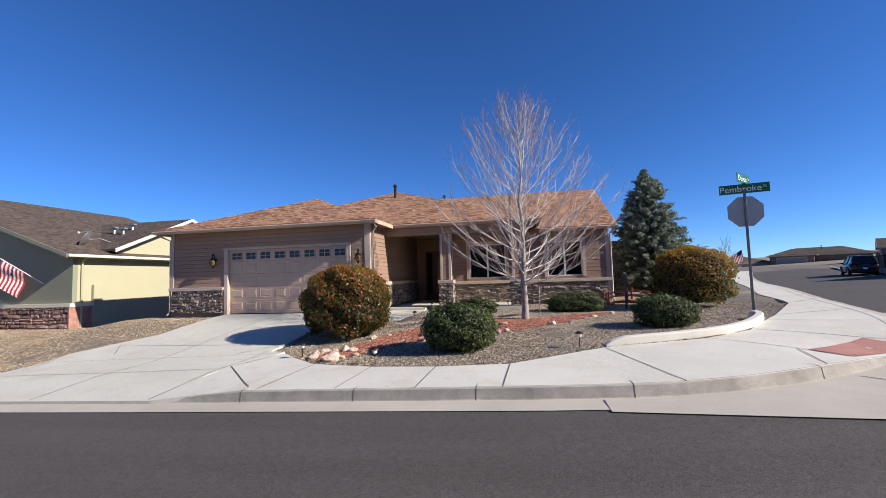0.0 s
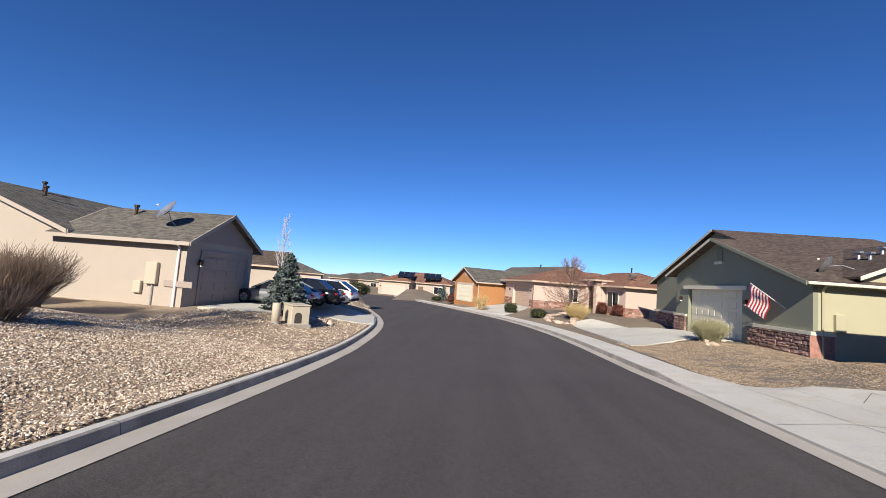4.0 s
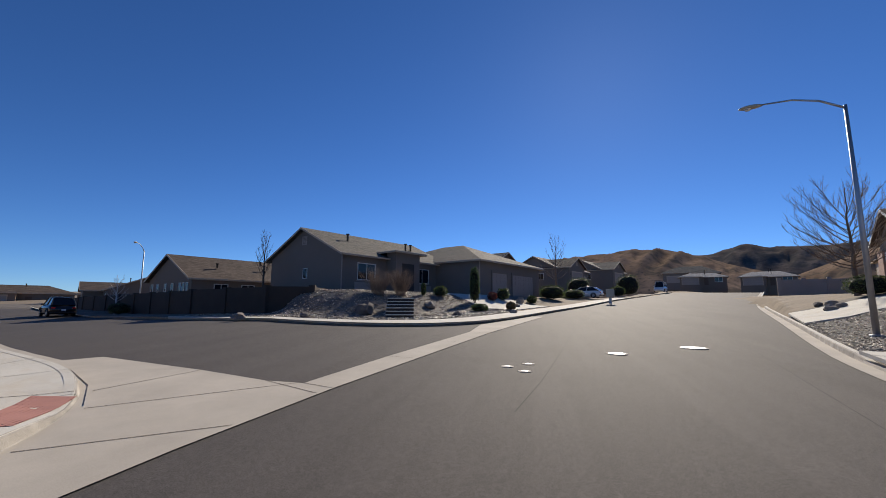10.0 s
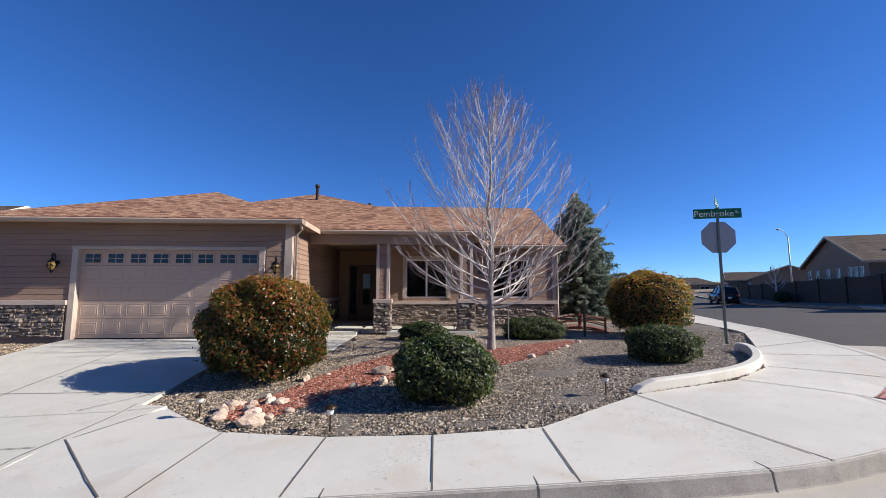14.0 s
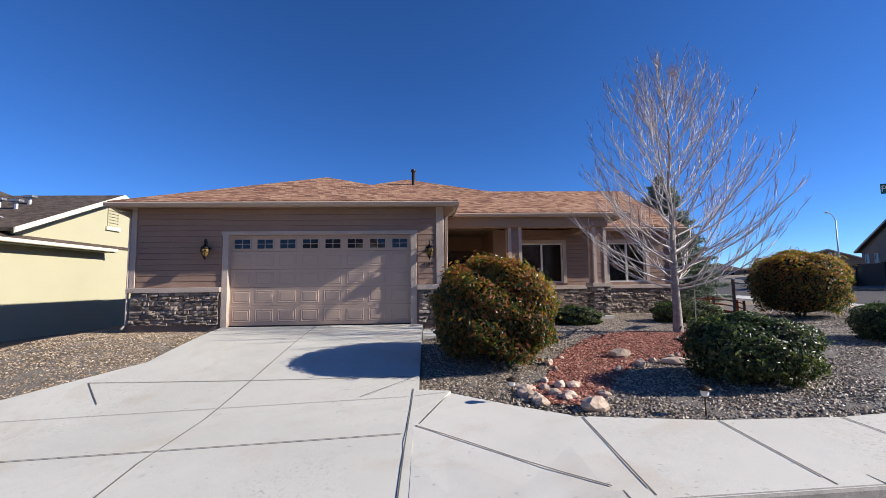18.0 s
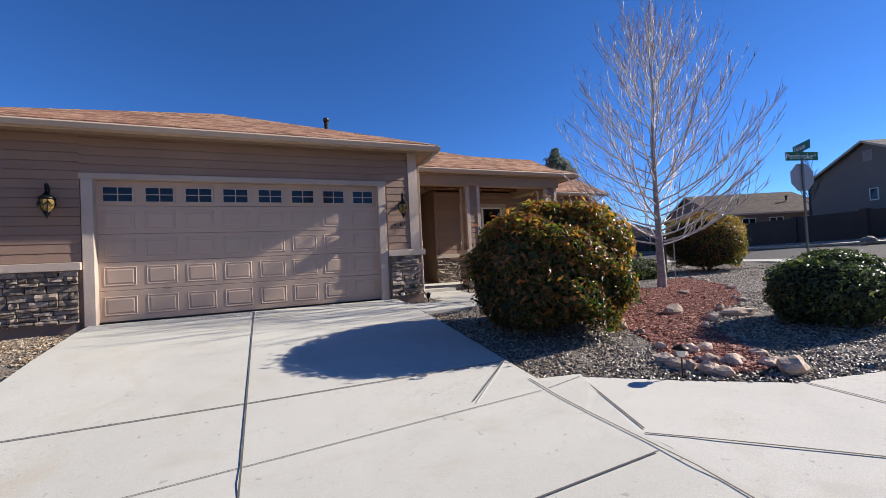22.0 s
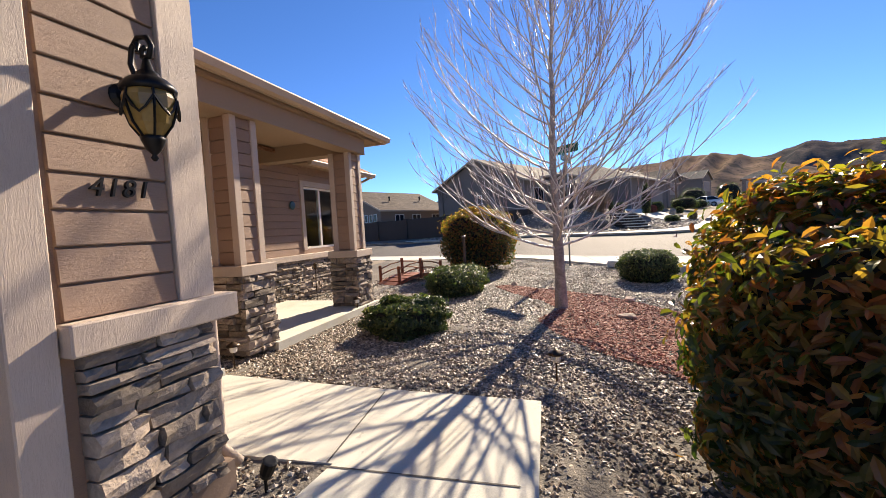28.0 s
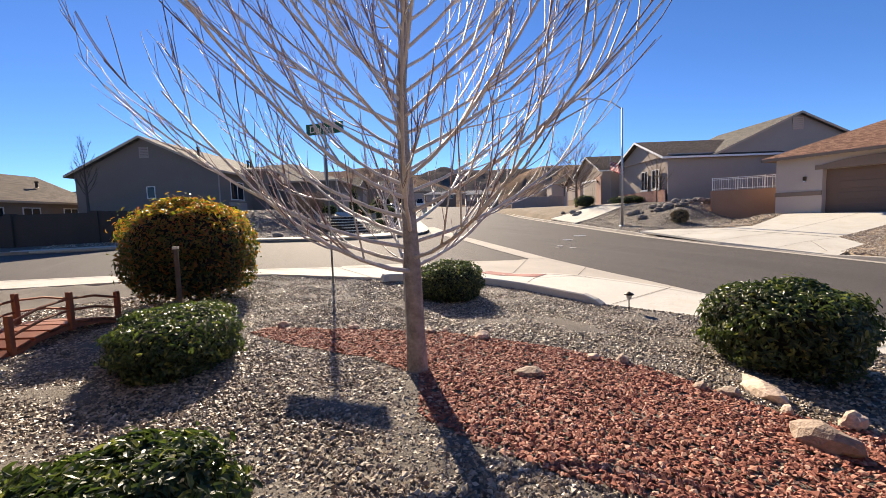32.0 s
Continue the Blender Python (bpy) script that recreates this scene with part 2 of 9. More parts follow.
M = {
    "asphalt": asphalt_mat(),
    "walk": concrete("sidewalk_concrete", (0.60, 0.575, 0.51)),
    "drive": concrete("driveway_concrete", (0.565, 0.545, 0.478)),
    "gutter": surf("gutter_concrete", (0.44, 0.40, 0.34), 0.9, 0.2, 0.6, 80, 0.3, 0.003),
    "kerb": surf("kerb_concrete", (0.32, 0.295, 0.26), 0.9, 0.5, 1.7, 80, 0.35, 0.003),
    "joint": surf("joint_filler", (0.12, 0.105, 0.09), 0.95, 0.2, 2.0),
    "truncated": surf("red_detectable_paving", (0.40, 0.19, 0.155), 0.85, 0.15, 2.0),
    "yard": surf("gravel_bed", (0.15, 0.132, 0.112), 0.95, 0.4, 1.0, 45, 0.8, 0.02),
    "yard_tan": surf("tan_gravel_bed", (0.34, 0.26, 0.175), 0.95, 0.35, 0.8, 35, 0.8, 0.02),
    "yard_dry": surf("dry_ground", (0.22, 0.175, 0.125), 0.95, 0.3, 0.3, 20, 0.6, 0.02),
    "stones": island("gravel_stones", [(0, (0.07, 0.054, 0.040)), (0.3, (0.19, 0.142, 0.098)), (0.6, (0.325, 0.252, 0.178)), (0.9, (0.45, 0.37, 0.275)), (1, (0.63, 0.56, 0.455))], 0.5, 0.5),
    "stones_mid": island("brown_tan_gravel_stones", [(0, (0.10, 0.07, 0.045)), (0.3, (0.23, 0.165, 0.105)), (0.6, (0.35, 0.265, 0.175)), (0.9, (0.45, 0.36, 0.26)), (1, (0.62, 0.54, 0.43))], 0.8),
    "stones_tan": island("tan_gravel_stones", [(0, (0.17, 0.12, 0.088)), (0.35, (0.40, 0.302, 0.215)), (0.7, (0.55, 0.452, 0.335)), (1, (0.76, 0.69, 0.57))], 0.8),
    "chips": island("red_mulch", [(0, (0.15, 0.052, 0.036)), (0.5, (0.32, 0.115, 0.078)), (0.82, (0.44, 0.19, 0.13)), (1, (0.58, 0.37, 0.28))], 0.8),
    "rock": surf("border_rock", (0.50, 0.385, 0.30), 0.85, 0.35, 4.0, 30, 0.6, 0.02, per=0.35),
    "siding": wood("brown_siding", (0.305, 0.198, 0.142), (0.6, 6.0, 9.0)),
    "stucco_tan": surf("tan_stucco", (0.37, 0.25, 0.16), 0.85, 0.08, 0.8, 70, 0.3, 0.003),
    "trim": wood("pale_trim_board", (0.49, 0.395, 0.325), (6.0, 6.0, 0.6)),
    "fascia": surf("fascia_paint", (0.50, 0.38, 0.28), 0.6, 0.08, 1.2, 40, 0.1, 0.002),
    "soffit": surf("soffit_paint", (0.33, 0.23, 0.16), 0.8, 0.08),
    "garage": surf("garage_door_paint", (0.50, 0.365, 0.275), 0.55, 0.06, 0.8, 60, 0.12, 0.002),
    "stone": surf("ledge_stone", (0.25, 0.20, 0.16), 0.85, 0.4, 6.0, 35, 0.7, 0.015, per=0.5),
    "mortar": surf("stone_backing", (0.07, 0.058, 0.05), 0.95, 0.3, 5.0),
    "shingle": shingle("brown_shingles", [(0.13, 0.065, 0.042), (0.27, 0.135, 0.083), (0.36, 0.20, 0.125), (0.45, 0.28, 0.175)]),
    "shingle_dark": shingle("dark_brown_shingles", [(0.06, 0.045, 0.037), (0.10, 0.075, 0.06), (0.13, 0.10, 0.08)]),
    "shingle_grey": shingle("grey_shingles", [(0.075, 0.07, 0.062), (0.13, 0.12, 0.10), (0.17, 0.155, 0.13)]),
    "shingle_red": shingle("red_brown_shingles", [(0.125, 0.062, 0.042), (0.23, 0.118, 0.078), (0.295, 0.165, 0.108)]),
    "glass": clear_glass(),
    "pane": glass_mat("dark_pane", (0.012, 0.015, 0.02, 1)),
    "inside": surf("dark_interior", (0.06, 0.05, 0.045), 0.9, 0.1),
    "vinyl": surf("white_vinyl_frame", (0.72, 0.70, 0.66), 0.5, 0.04),
    "door": surf("brown_door_paint", (0.16, 0.095, 0.06), 0.5, 0.1, 1.5),
    "black": surf("black_metal", (0.012, 0.012, 0.013), 0.4, 0.2, 3.0, 60, 0.15, 0.002, 0.6),
    "bronze": surf("bronze_metal", (0.07, 0.045, 0.028), 0.4, 0.25, 3.0, 60, 0.15, 0.002, 0.7),
    "galv": surf("galvanised_steel", (0.42, 0.43, 0.44), 0.45, 0.12, 2.0, 50, 0.1, 0.002, 0.8),
    "post_green": surf("sign_post_metal", (0.16, 0.18, 0.17), 0.5, 0.15, 2.0, 50, 0.1, 0.002, 0.6),
    "sign_back": surf("sign_back_metal", (0.33, 0.34, 0.36), 0.5, 0.06, 1.5, 40, 0.05, 0.001, 0.3),
    "sign_green": surf("sign_green", (0.008, 0.12, 0.055), 0.4, 0.06, 2.0),
    "sign_red": surf("sign_red", (0.42, 0.02, 0.02), 0.4, 0.06, 2.0),
    "white": surf("white_paint", (0.78, 0.77, 0.74), 0.55, 0.05),
    "amber": surf("amber_glass", (0.20, 0.13, 0.04), 0.15, 0.2, 20.0, 30, 0.1, 0.002),
    "bark_white": surf("pale_bark", (0.53, 0.49, 0.46), 0.5, 0.25, 6.0, 50, 0.5, 0.006),
    "bark_grey": surf("grey_furrowed_bark", (0.30, 0.265, 0.235), 0.9, 0.45, 9.0, 30, 0.8, 0.012),
    "twig_red": surf("red_twig", (0.27, 0.18, 0.17), 0.5, 0.2, 5.0),
    "twig_dark": surf("dark_reddish_twig", (0.22, 0.125, 0.10), 0.9, 0.25, 5.0),
    "seam": surf("asphalt_seam_filler", (0.036, 0.034, 0.033), 0.85, 0.2, 2.0),
    "bark_dark": surf("dark_bark", (0.10, 0.075, 0.06), 0.9, 0.3, 5.0, 40, 0.6, 0.01),
    "bark_brown": surf("brown_twigs", (0.21, 0.15, 0.11), 0.9, 0.3, 5.0),
    "leaf_bush": island("shrub_leaves", [(0, (0.014, 0.026, 0.010)), (0.35, (0.035, 0.05, 0.017)), (0.55, (0.07, 0.066, 0.024)), (0.7, (0.13, 0.075, 0.03)), (0.86, (0.22, 0.08, 0.036)), (1, (0.29, 0.11, 0.045))], 0.3, 0.5, 0.1, top=(1.15, 2.3, [(0, (0.055, 0.066, 0.018)), (0.3, (0.15, 0.12, 0.03)), (0.55, (0.32, 0.17, 0.045)), (0.8, (0.36, 0.115, 0.045)), (1, (0.28, 0.055, 0.03))]), trans=0.54, through_tint=(1.8, 2.5, 0.8)),
    "leaf_green": island("green_leaves", [(0, (0.022, 0.036, 0.013)), (0.55, (0.05, 0.074, 0.023)), (0.85, (0.10, 0.122, 0.038)), (1, (0.24, 0.225, 0.075))], 0.38, 0.45, 0.1, trans=0.35, through_tint=(1.3, 1.5, 1.0)),
    "needles_blue": island("blue_spruce_needles", [(0, (0.05, 0.075, 0.07)), (0.6, (0.11, 0.14, 0.13)), (1, (0.22, 0.25, 0.23))], 0.7, 0.2, 0.1),
    "leaf_red": island("red_shrub_leaves", [(0, (0.10, 0.02, 0.015)), (0.6, (0.20, 0.045, 0.03)), (1, (0.30, 0.10, 0.05))], 0.4, 0.4, 0.1, trans=0.2),
    "leaf_dry": island("dry_shrub_leaves", [(0, (0.10, 0.075, 0.045)), (0.6, (0.22, 0.165, 0.09)), (1, (0.36, 0.29, 0.16))], 0.8, 0.2, 0.1, trans=0.1),
    "boulder": surf("grey_boulder", (0.20, 0.175, 0.15), 0.9, 0.4, 3.0, 20, 0.6, 0.02, per=0.3),
    "needles": island("spruce_needles", [(0, (0.10, 0.145, 0.115)), (0.6, (0.23, 0.285, 0.225)), (1, (0.42, 0.46, 0.37))], 0.7, 0.2, 0.1, trans=0.3),
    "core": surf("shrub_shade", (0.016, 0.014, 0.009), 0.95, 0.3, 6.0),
    "turf": surf("artificial_turf", (0.045, 0.105, 0.022), 0.9, 0.2, 2.0, 80, 0.8, 0.02),
    "redwood": surf("red_stained_wood", (0.26, 0.085, 0.045), 0.7, 0.2, 4.0, 30, 0.3, 0.004),
    "stucco_pale": surf("pale_stucco", (0.54, 0.435, 0.36), 0.9, 0.06, 0.6, 60, 0.35, 0.004),
    "stucco_band": surf("brown_stucco_band", (0.25, 0.175, 0.13), 0.9, 0.08, 0.6, 60, 0.35, 0.004),
    "garage_brown": surf("brown_garage_door", (0.19, 0.118, 0.083), 0.6, 0.06, 0.8),
    "stucco_cream": surf("cream_stucco", (0.43, 0.37, 0.305), 0.9, 0.05, 0.6, 60, 0.3, 0.004),
    # one green stucco twice: shade painted into the first, sunlight into the second
    "stucco_green": surf("shaded_green_stucco", (0.25, 0.255, 0.185), 0.9, 0.06, 0.6, 60, 0.3, 0.004),
    "stucco_green_lit": surf("sunlit_green_stucco", (0.42, 0.395, 0.265), 0.9, 0.06, 0.5, 60, 0.3, 0.004),
    "stucco_orange": surf("orange_stucco", (0.42, 0.20, 0.08), 0.9, 0.06, 0.6),
    "stucco_pink": surf("pink_beige_stucco", (0.58, 0.45, 0.365), 0.9, 0.06, 0.6),
    "stucco_grey": surf("grey_stucco", (0.36, 0.30, 0.26), 0.9, 0.06, 0.6),
    "stucco_taupe": surf("taupe_stucco", (0.20, 0.162, 0.135), 0.9, 0.06, 0.6, 60, 0.3, 0.004),
    "shingle_pale": shingle("pale_grey_shingles", [(0.26, 0.25, 0.23), (0.36, 0.345, 0.32), (0.44, 0.42, 0.39)]),
    "stone_rose": surf("rose_ledge_stone", (0.36, 0.225, 0.175), 0.85, 0.4, 6.0, 35, 0.7, 0.015, per=0.5),
    "yucca": surf("grey_green_grass_blades", (0.30, 0.28, 0.16), 0.8, 0.3, 5.0),
    "stucco_brown": surf("brown_stucco", (0.22, 0.16, 0.12), 0.9, 0.06, 0.6),
    "door_cream": surf("cream_garage_door", (0.70, 0.65, 0.49), 0.6, 0.05, 0.8),
    "stone_red": surf("red_ledge_stone", (0.30, 0.155, 0.12), 0.9, 0.45, 5.0, 30, 0.6, 0.015, per=0.4),
    "fence_brown": surf("brown_block_wall", (0.06, 0.046, 0.037), 0.95, 0.15, 0.8),
    "block_tan": surf("tan_block_wall", (0.34, 0.20, 0.13), 0.9, 0.1, 0.8),
    "straw": surf("dry_grass", (0.48, 0.36, 0.17), 0.9, 0.3, 5.0),
    "car_black": surf("black_car_paint", (0.012, 0.013, 0.016), 0.18, 0.1, 1.0, 30, 0.0, 0.001, 0.3, 0.6),
    "car_silver": surf("silver_car_paint", (0.40, 0.41, 0.42), 0.25, 0.05, 1.0, 30, 0.0, 0.001, 0.7, 0.6),
    "car_white": surf("white_car_paint", (0.75, 0.75, 0.74), 0.25, 0.03, 1.0, 30, 0.0, 0.001, 0.1, 0.6),
    "rubber": surf("tyre_rubber", (0.02, 0.02, 0.02), 0.85, 0.1),
    "lamp_red": surf("red_lamp_lens", (0.35, 0.01, 0.01), 0.2, 0.05),
    "hill": scrub("dry_grass_hill", (0.23, 0.165, 0.12), (0.085, 0.078, 0.065), 0.52),
    "hill_far": scrub("dark_ridge", (0.13, 0.11, 0.098), (0.062, 0.066, 0.066), 0.46),
    "flag_red": island("flag_red", [(0, (0.5, 0.04, 0.05)), (1, (0.5, 0.04, 0.05))], 0.85, trans=0.45),
    "flag_white": island("flag_white", [(0, (0.8, 0.79, 0.77)), (1, (0.8, 0.79, 0.77))], 0.85, trans=0.45),
    "flag_blue": surf("flag_blue", (0.03, 0.04, 0.16), 0.85, 0.06),
    "beige_box": surf("beige_enamel", (0.50, 0.44, 0.34), 0.6, 0.06),
}


# ---- building helpers ----
def mesh_ob(name, bm, material, smooth=False):
    me = bpy.data.meshes.new(name)
    bm.to_mesh(me)
    bm.free()
    if smooth:
        for p in me.polygons:
            p.use_smooth = True
    me.materials.append(material)
    return new(name, me)


def part(name, bm, material, parent, label="", smooth=False):
    ob = mesh_ob(name, bm, material, smooth)
    ob.parent = parent
    if label:
        ob["label"] = label
    return ob


def thing(name, label, category, m=None, group="", kind=""):
    ob = new(name)
    if m is not None:
        ob.matrix_world = m
    return tagged(ob, label, category, group, kind)


def raw(name, verts, faces, material, parent=None, smooth=False):
    me = bpy.data.meshes.new(name)
    me.from_pydata(verts, [], faces)
    me.update()
    if smooth:
        me.polygons.foreach_set("use_smooth", [True] * len(me.polygons))
    me.materials.append(material)
    ob = new(name, me)
    ob.parent = parent
    return ob


def box(x0, x1, y0, y1, z0, z1, bevel=0.0, bm=None):
    """A box, added to bm if it is given."""
    own = bmesh.new()
    vs = [own.verts.new((x, y, z)) for z in (z0, z1) for y in (y0, y1) for x in (x0, x1)]
    for f in ((0, 2, 3, 1), (4, 5, 7, 6), (0, 1, 5, 4), (2, 6, 7, 3), (0, 4, 6, 2), (1, 3, 7, 5)):
        own.faces.new([vs[i] for i in f])
    if bevel:
        bmesh.ops.bevel(own, geom=own.edges[:], offset=bevel, segments=1, affect="EDGES")
    if bm is None:
        return own
    return join(bm, own)


def join(bm, other):
    me = bpy.data.meshes.new("join")
    other.to_mesh(me)
    other.free()
    bm.from_mesh(me)
    bpy.data.meshes.remove(me)
    return bm


def tube(pts, radii, sides=6, bm=None, caps=True):
    bm = bm or bmesh.new()
    pts = [Vector(p) for p in pts]
    rings = []
    for i, p in enumerate(pts):
        d = (pts[min(i + 1, len(pts) - 1)] - pts[max(i - 1, 0)]).normalized()
        a = d.orthogonal().normalized() if not rings else (last - d * last.dot(d)).normalized()
        last = a
        b = d.cross(a)
        r = radii[i] if hasattr(radii, "__len__") else radii
        rings.append([bm.verts.new(p + (a * math.cos(t) + b * math.sin(t)) * r) for t in [2 * math.pi * k / sides for k in range(sides)]])
    for r0, r1 in zip(rings, rings[1:]):
        for k in range(sides):
            bm.faces.new((r0[k], r0[(k + 1) % sides], r1[(k + 1) % sides], r1[k]))
    if caps:
        bm.faces.new(rings[0][::-1])
        bm.faces.new(rings[-1])
    return bm


def lathe(profile, sides=16, at=(0, 0, 0)):
    """A turned shape from (radius, height) pairs."""
    bm = bmesh.new()
    rings = [[bm.verts.new((at[0] + r * math.cos(2 * math.pi * k / sides), at[1] + r * math.sin(2 * math.pi * k / sides), at[2] + z)) for k in range(sides)] for r, z in profile]
    for r0, r1 in zip(rings, rings[1:]):
        for k in range(sides):
            bm.faces.new((r0[k], r0[(k + 1) % sides], r1[(k + 1) % sides], r1[k]))
    bm.faces.new(rings[0][::-1])
    bm.faces.new(rings[-1])
    return bm


def slab(points, thick):
    """A flat or sloped polygon with thickness below it."""
    bm = bmesh.new()
    top = [bm.verts.new(p) for p in points]
    low = [bm.verts.new((p[0], p[1], p[2] - thick)) for p in points]
    bm.faces.new(top)
    bm.faces.new(low[::-1])
    for i in range(len(points)):
        j = (i + 1) % len(points)
        bm.faces.new((top[i], low[i], low[j], top[j]))
    bmesh.ops.recalc_face_normals(bm, faces=bm.faces[:])
    return bm


def holed(x0, x1, z0, z1, holes, y0, y1):
    """One upright plate between y0 and y1 with rectangular holes (from x, to x, from z, to z)."""
    xs = sorted({x0, x1} | {min(max(v, x0), x1) for h in holes for v in h[:2]})
    zs = sorted({z0, z1} | {min(max(v, z0), z1) for h in holes for v in h[2:]})
    full = {}
    for i in range(len(xs) - 1):
        for j in range(len(zs) - 1):
            cx, cz = (xs[i] + xs[i + 1]) / 2, (zs[j] + zs[j + 1]) / 2
            full[i, j] = not any(h[0] < cx < h[1] and h[2] < cz < h[3] for h in holes)
    bm = bmesh.new()
    known = {}

    def at(i, j, y):
        if (i, j, y) not in known:
            known[i, j, y] = bm.verts.new((xs[i], y, zs[j]))
        return known[i, j, y]
    for (i, j), ok in full.items():
        if not ok:
            continue
        bm.faces.new((at(i, j, y0), at(i + 1, j, y0), at(i + 1, j + 1, y0), at(i, j + 1, y0)))
        bm.faces.new((at(i, j + 1, y1), at(i + 1, j + 1, y1), at(i + 1, j, y1), at(i, j, y1)))
        for di, dj, a, b in ((-1, 0, (i, j), (i, j + 1)), (1, 0, (i + 1, j + 1), (i + 1, j)), (0, -1, (i + 1, j), (i, j)), (0, 1, (i, j + 1), (i + 1, j + 1))):
            if not full.get((i + di, j + dj)):
                bm.faces.new((at(*a, y0), at(*b, y0), at(*b, y1), at(*a, y1)))
    bmesh.ops.recalc_face_normals(bm, faces=bm.faces[:])
    return bm


def words(name, text, size, material, m, parent, depth=0.004, shear=0.0):
    cu = bpy.data.curves.new(name, "FONT")
    cu.body, cu.size, cu.extrude, cu.shear = text, size, depth, shear
    cu.align_x, cu.align_y = "CENTER", "CENTER"
    tmp = new(name, cu)
    me = bpy.data.meshes.new_from_object(tmp.evaluated_get(bpy.context.evaluated_depsgraph_get()))
    bpy.data.objects.remove(tmp)
    me.materials.clear()
    me.materials.append(material)
    ob = new(name, me)
    ob.parent, ob.matrix_basis = parent, m
    return ob


def inside(poly, x, y):
    """Which of the points lie in a polygon."""
    x, y = np.asarray(x, float), np.asarray(y, float)
    hit = np.zeros(x.shape, bool)
    for (ax, ay), (bx, by) in zip(poly, poly[1:] + poly[:1]):
        cross = (ay > y) != (by > y)
        hit ^= cross & (x < (bx - ax) * (y - ay) / ((by - ay) or 1e-9) + ax)
    return hit


def smooth(v, a, b):
    t = np.clip((np.asarray(v, float) - a) / (b - a), 0, 1)
    return t * t * (3 - 2 * t)


# ---- lie of the land ----
def street_level(x, y):
    """Level of the pavements: the main street climbs towards +x, the side street falls away from it."""
    x, y = np.asarray(x, float), np.asarray(y, float)
    xs = np.where(x > -6, x, -6 + (x + 6) * 0.42)
    xs = np.where(xs > -14, xs, -14 + (xs + 14) * 0.3)
    xs = np.where(xs < 50, xs, 50 + (np.minimum(xs, 180) - 50) * 1.3)
    ys = np.clip(y, -30, 25)
    return -0.536 + 0.0413 * xs + 0.0163 * ys - 0.05 * np.maximum(ys, 0) * smooth(x, 11, 16)


KERB = [(-75, -32), (-60, -25.5), (-45, -18.3), (-32, -12.6), (-26, -10.3), (-20, -9.1), (-14, -8.4), (-4, -7.95), (2, -8.15), (6, -8.25), (9.5, -8.35), (10.8, -8.25), (12.0, -7.9), (13.2, -7.35), (14.3, -6.55), (15.3, -5.3), (16.1, -3.8), (16.7, -2.0), (17.4, 0.4), (19.6, 5.0), (22.6, 11.3), (27, 21.0), (33, 36), (45, 60)]
FAR_KERB = [(-75, -46), (-60, -39), (-45, -31.2), (-30, -24.3), (-22, -21.3), (-14, -19.2), (-4, -18.2), (4, -18.2), (7, -18.3), (9.2, -18.6), (12, -19.2), (17, -20.0), (21.3, -21.15), (25.5, -22.8), (35, -26.9), (46, -31.5), (56, -35.6), (75, -44.5), (110, -62)]
EAST_KERB = [(110, -44), (75, -27), (52, -18.5), (40, -14.3), (33, -12.0), (29.5, -10.4), (27.6, -8.2), (27.0, -5.0), (27.6, -1.0), (29.5, 4.5), (33.0, 13), (38, 24), (45, 40), (56, 60)]


def terrain(x, y):
    """Level of the open ground: yards, banks and building pads."""
    x, y = np.asarray(x, float), np.asarray(y, float)
    g = street_level(x, y)
    # pad of the corner house
    k = smooth(y, -5.6, -0.6) * (1 - smooth(x, 12.5, 17)) * smooth(x, -9.5, -6)
    g = g + k * (-0.13 - g)
    # green house next door
    k = smooth(y, -5.5, -2) * (1 - smooth(x, -9.5, -6)) * smooth(x, -24, -20)
    g = g + k * (-0.55 - g)
    # pink house, turned with the bend of the street
    u = -0.292 * (x + 38.55) + 0.956 * (y + 8.7)
    k = smooth(u, -4.2, 0.3) * (1 - smooth(x, -26, -22.5)) * smooth(x, -62, -54)
    g = g + k * (-0.58 - g)
    # bank and pad across the street
    k = np.clip((-19.2 - y) / 9.4, 0, 1) * smooth(x, -9, 5) * (1 - smooth(x, 19, 23))
    g = g + k * (0.9 - g)
    k = (1 - smooth(y, -25, -19.5)) * (1 - smooth(x, -9, 1))
    g = g + k * (np.maximum(-0.42, g + 0.3) - g)
    k = (1 - smooth(y + 0.286 * (x - 23), -30.5, -22.6)) * smooth(x, 20, 25)
    g = g + k * (2.0 + 0.012 * (x - 25) - g)
    # mound of the house on the far corner
    k = smooth(x - 0.25 * y, 29.8, 34.4) * smooth(y + 0.45 * (x - 40), -9.5, -4.5) * (1 - smooth(y, 22, 30)) * (1 - smooth(y, 0.5, 3.0) * (1 - smooth(x - 0.42 * y, 31.7, 33.0)))
    g = g + k * (2.25 - g)
    return g


# ---- ground, roads, pavements ----
def drape(poly, level, step=1.0, lift=0.0):
    """A polygon cut into a grid and laid on a surface."""
    bm = bmesh.new()
    bm.faces.new([bm.verts.new((x, y, 0)) for x, y in poly])
    xs, ys = [p[0] for p in poly], [p[1] for p in poly]
    for axis, lo, hi in ((0, min(xs), max(xs)), (1, min(ys), max(ys))):
        v = math.floor(lo / step) * step + step
        while v < hi:
            no = (1, 0, 0) if axis == 0 else (0, 1, 0)
            bmesh.ops.bisect_plane(bm, geom=bm.verts[:] + bm.edges[:] + bm.faces[:], plane_co=(v, v, 0), plane_no=no)
            v += step
    co = np.array([v.co for v in bm.verts])
    z = level(co[:, 0], co[:, 1]) + lift
    for v, h in zip(bm.verts, z):
        v.co.z = h
    bmesh.ops.recalc_face_normals(bm, faces=bm.faces[:])
    for f in bm.faces:
        if f.normal.z < 0:
            f.normal_flip()
    return bm


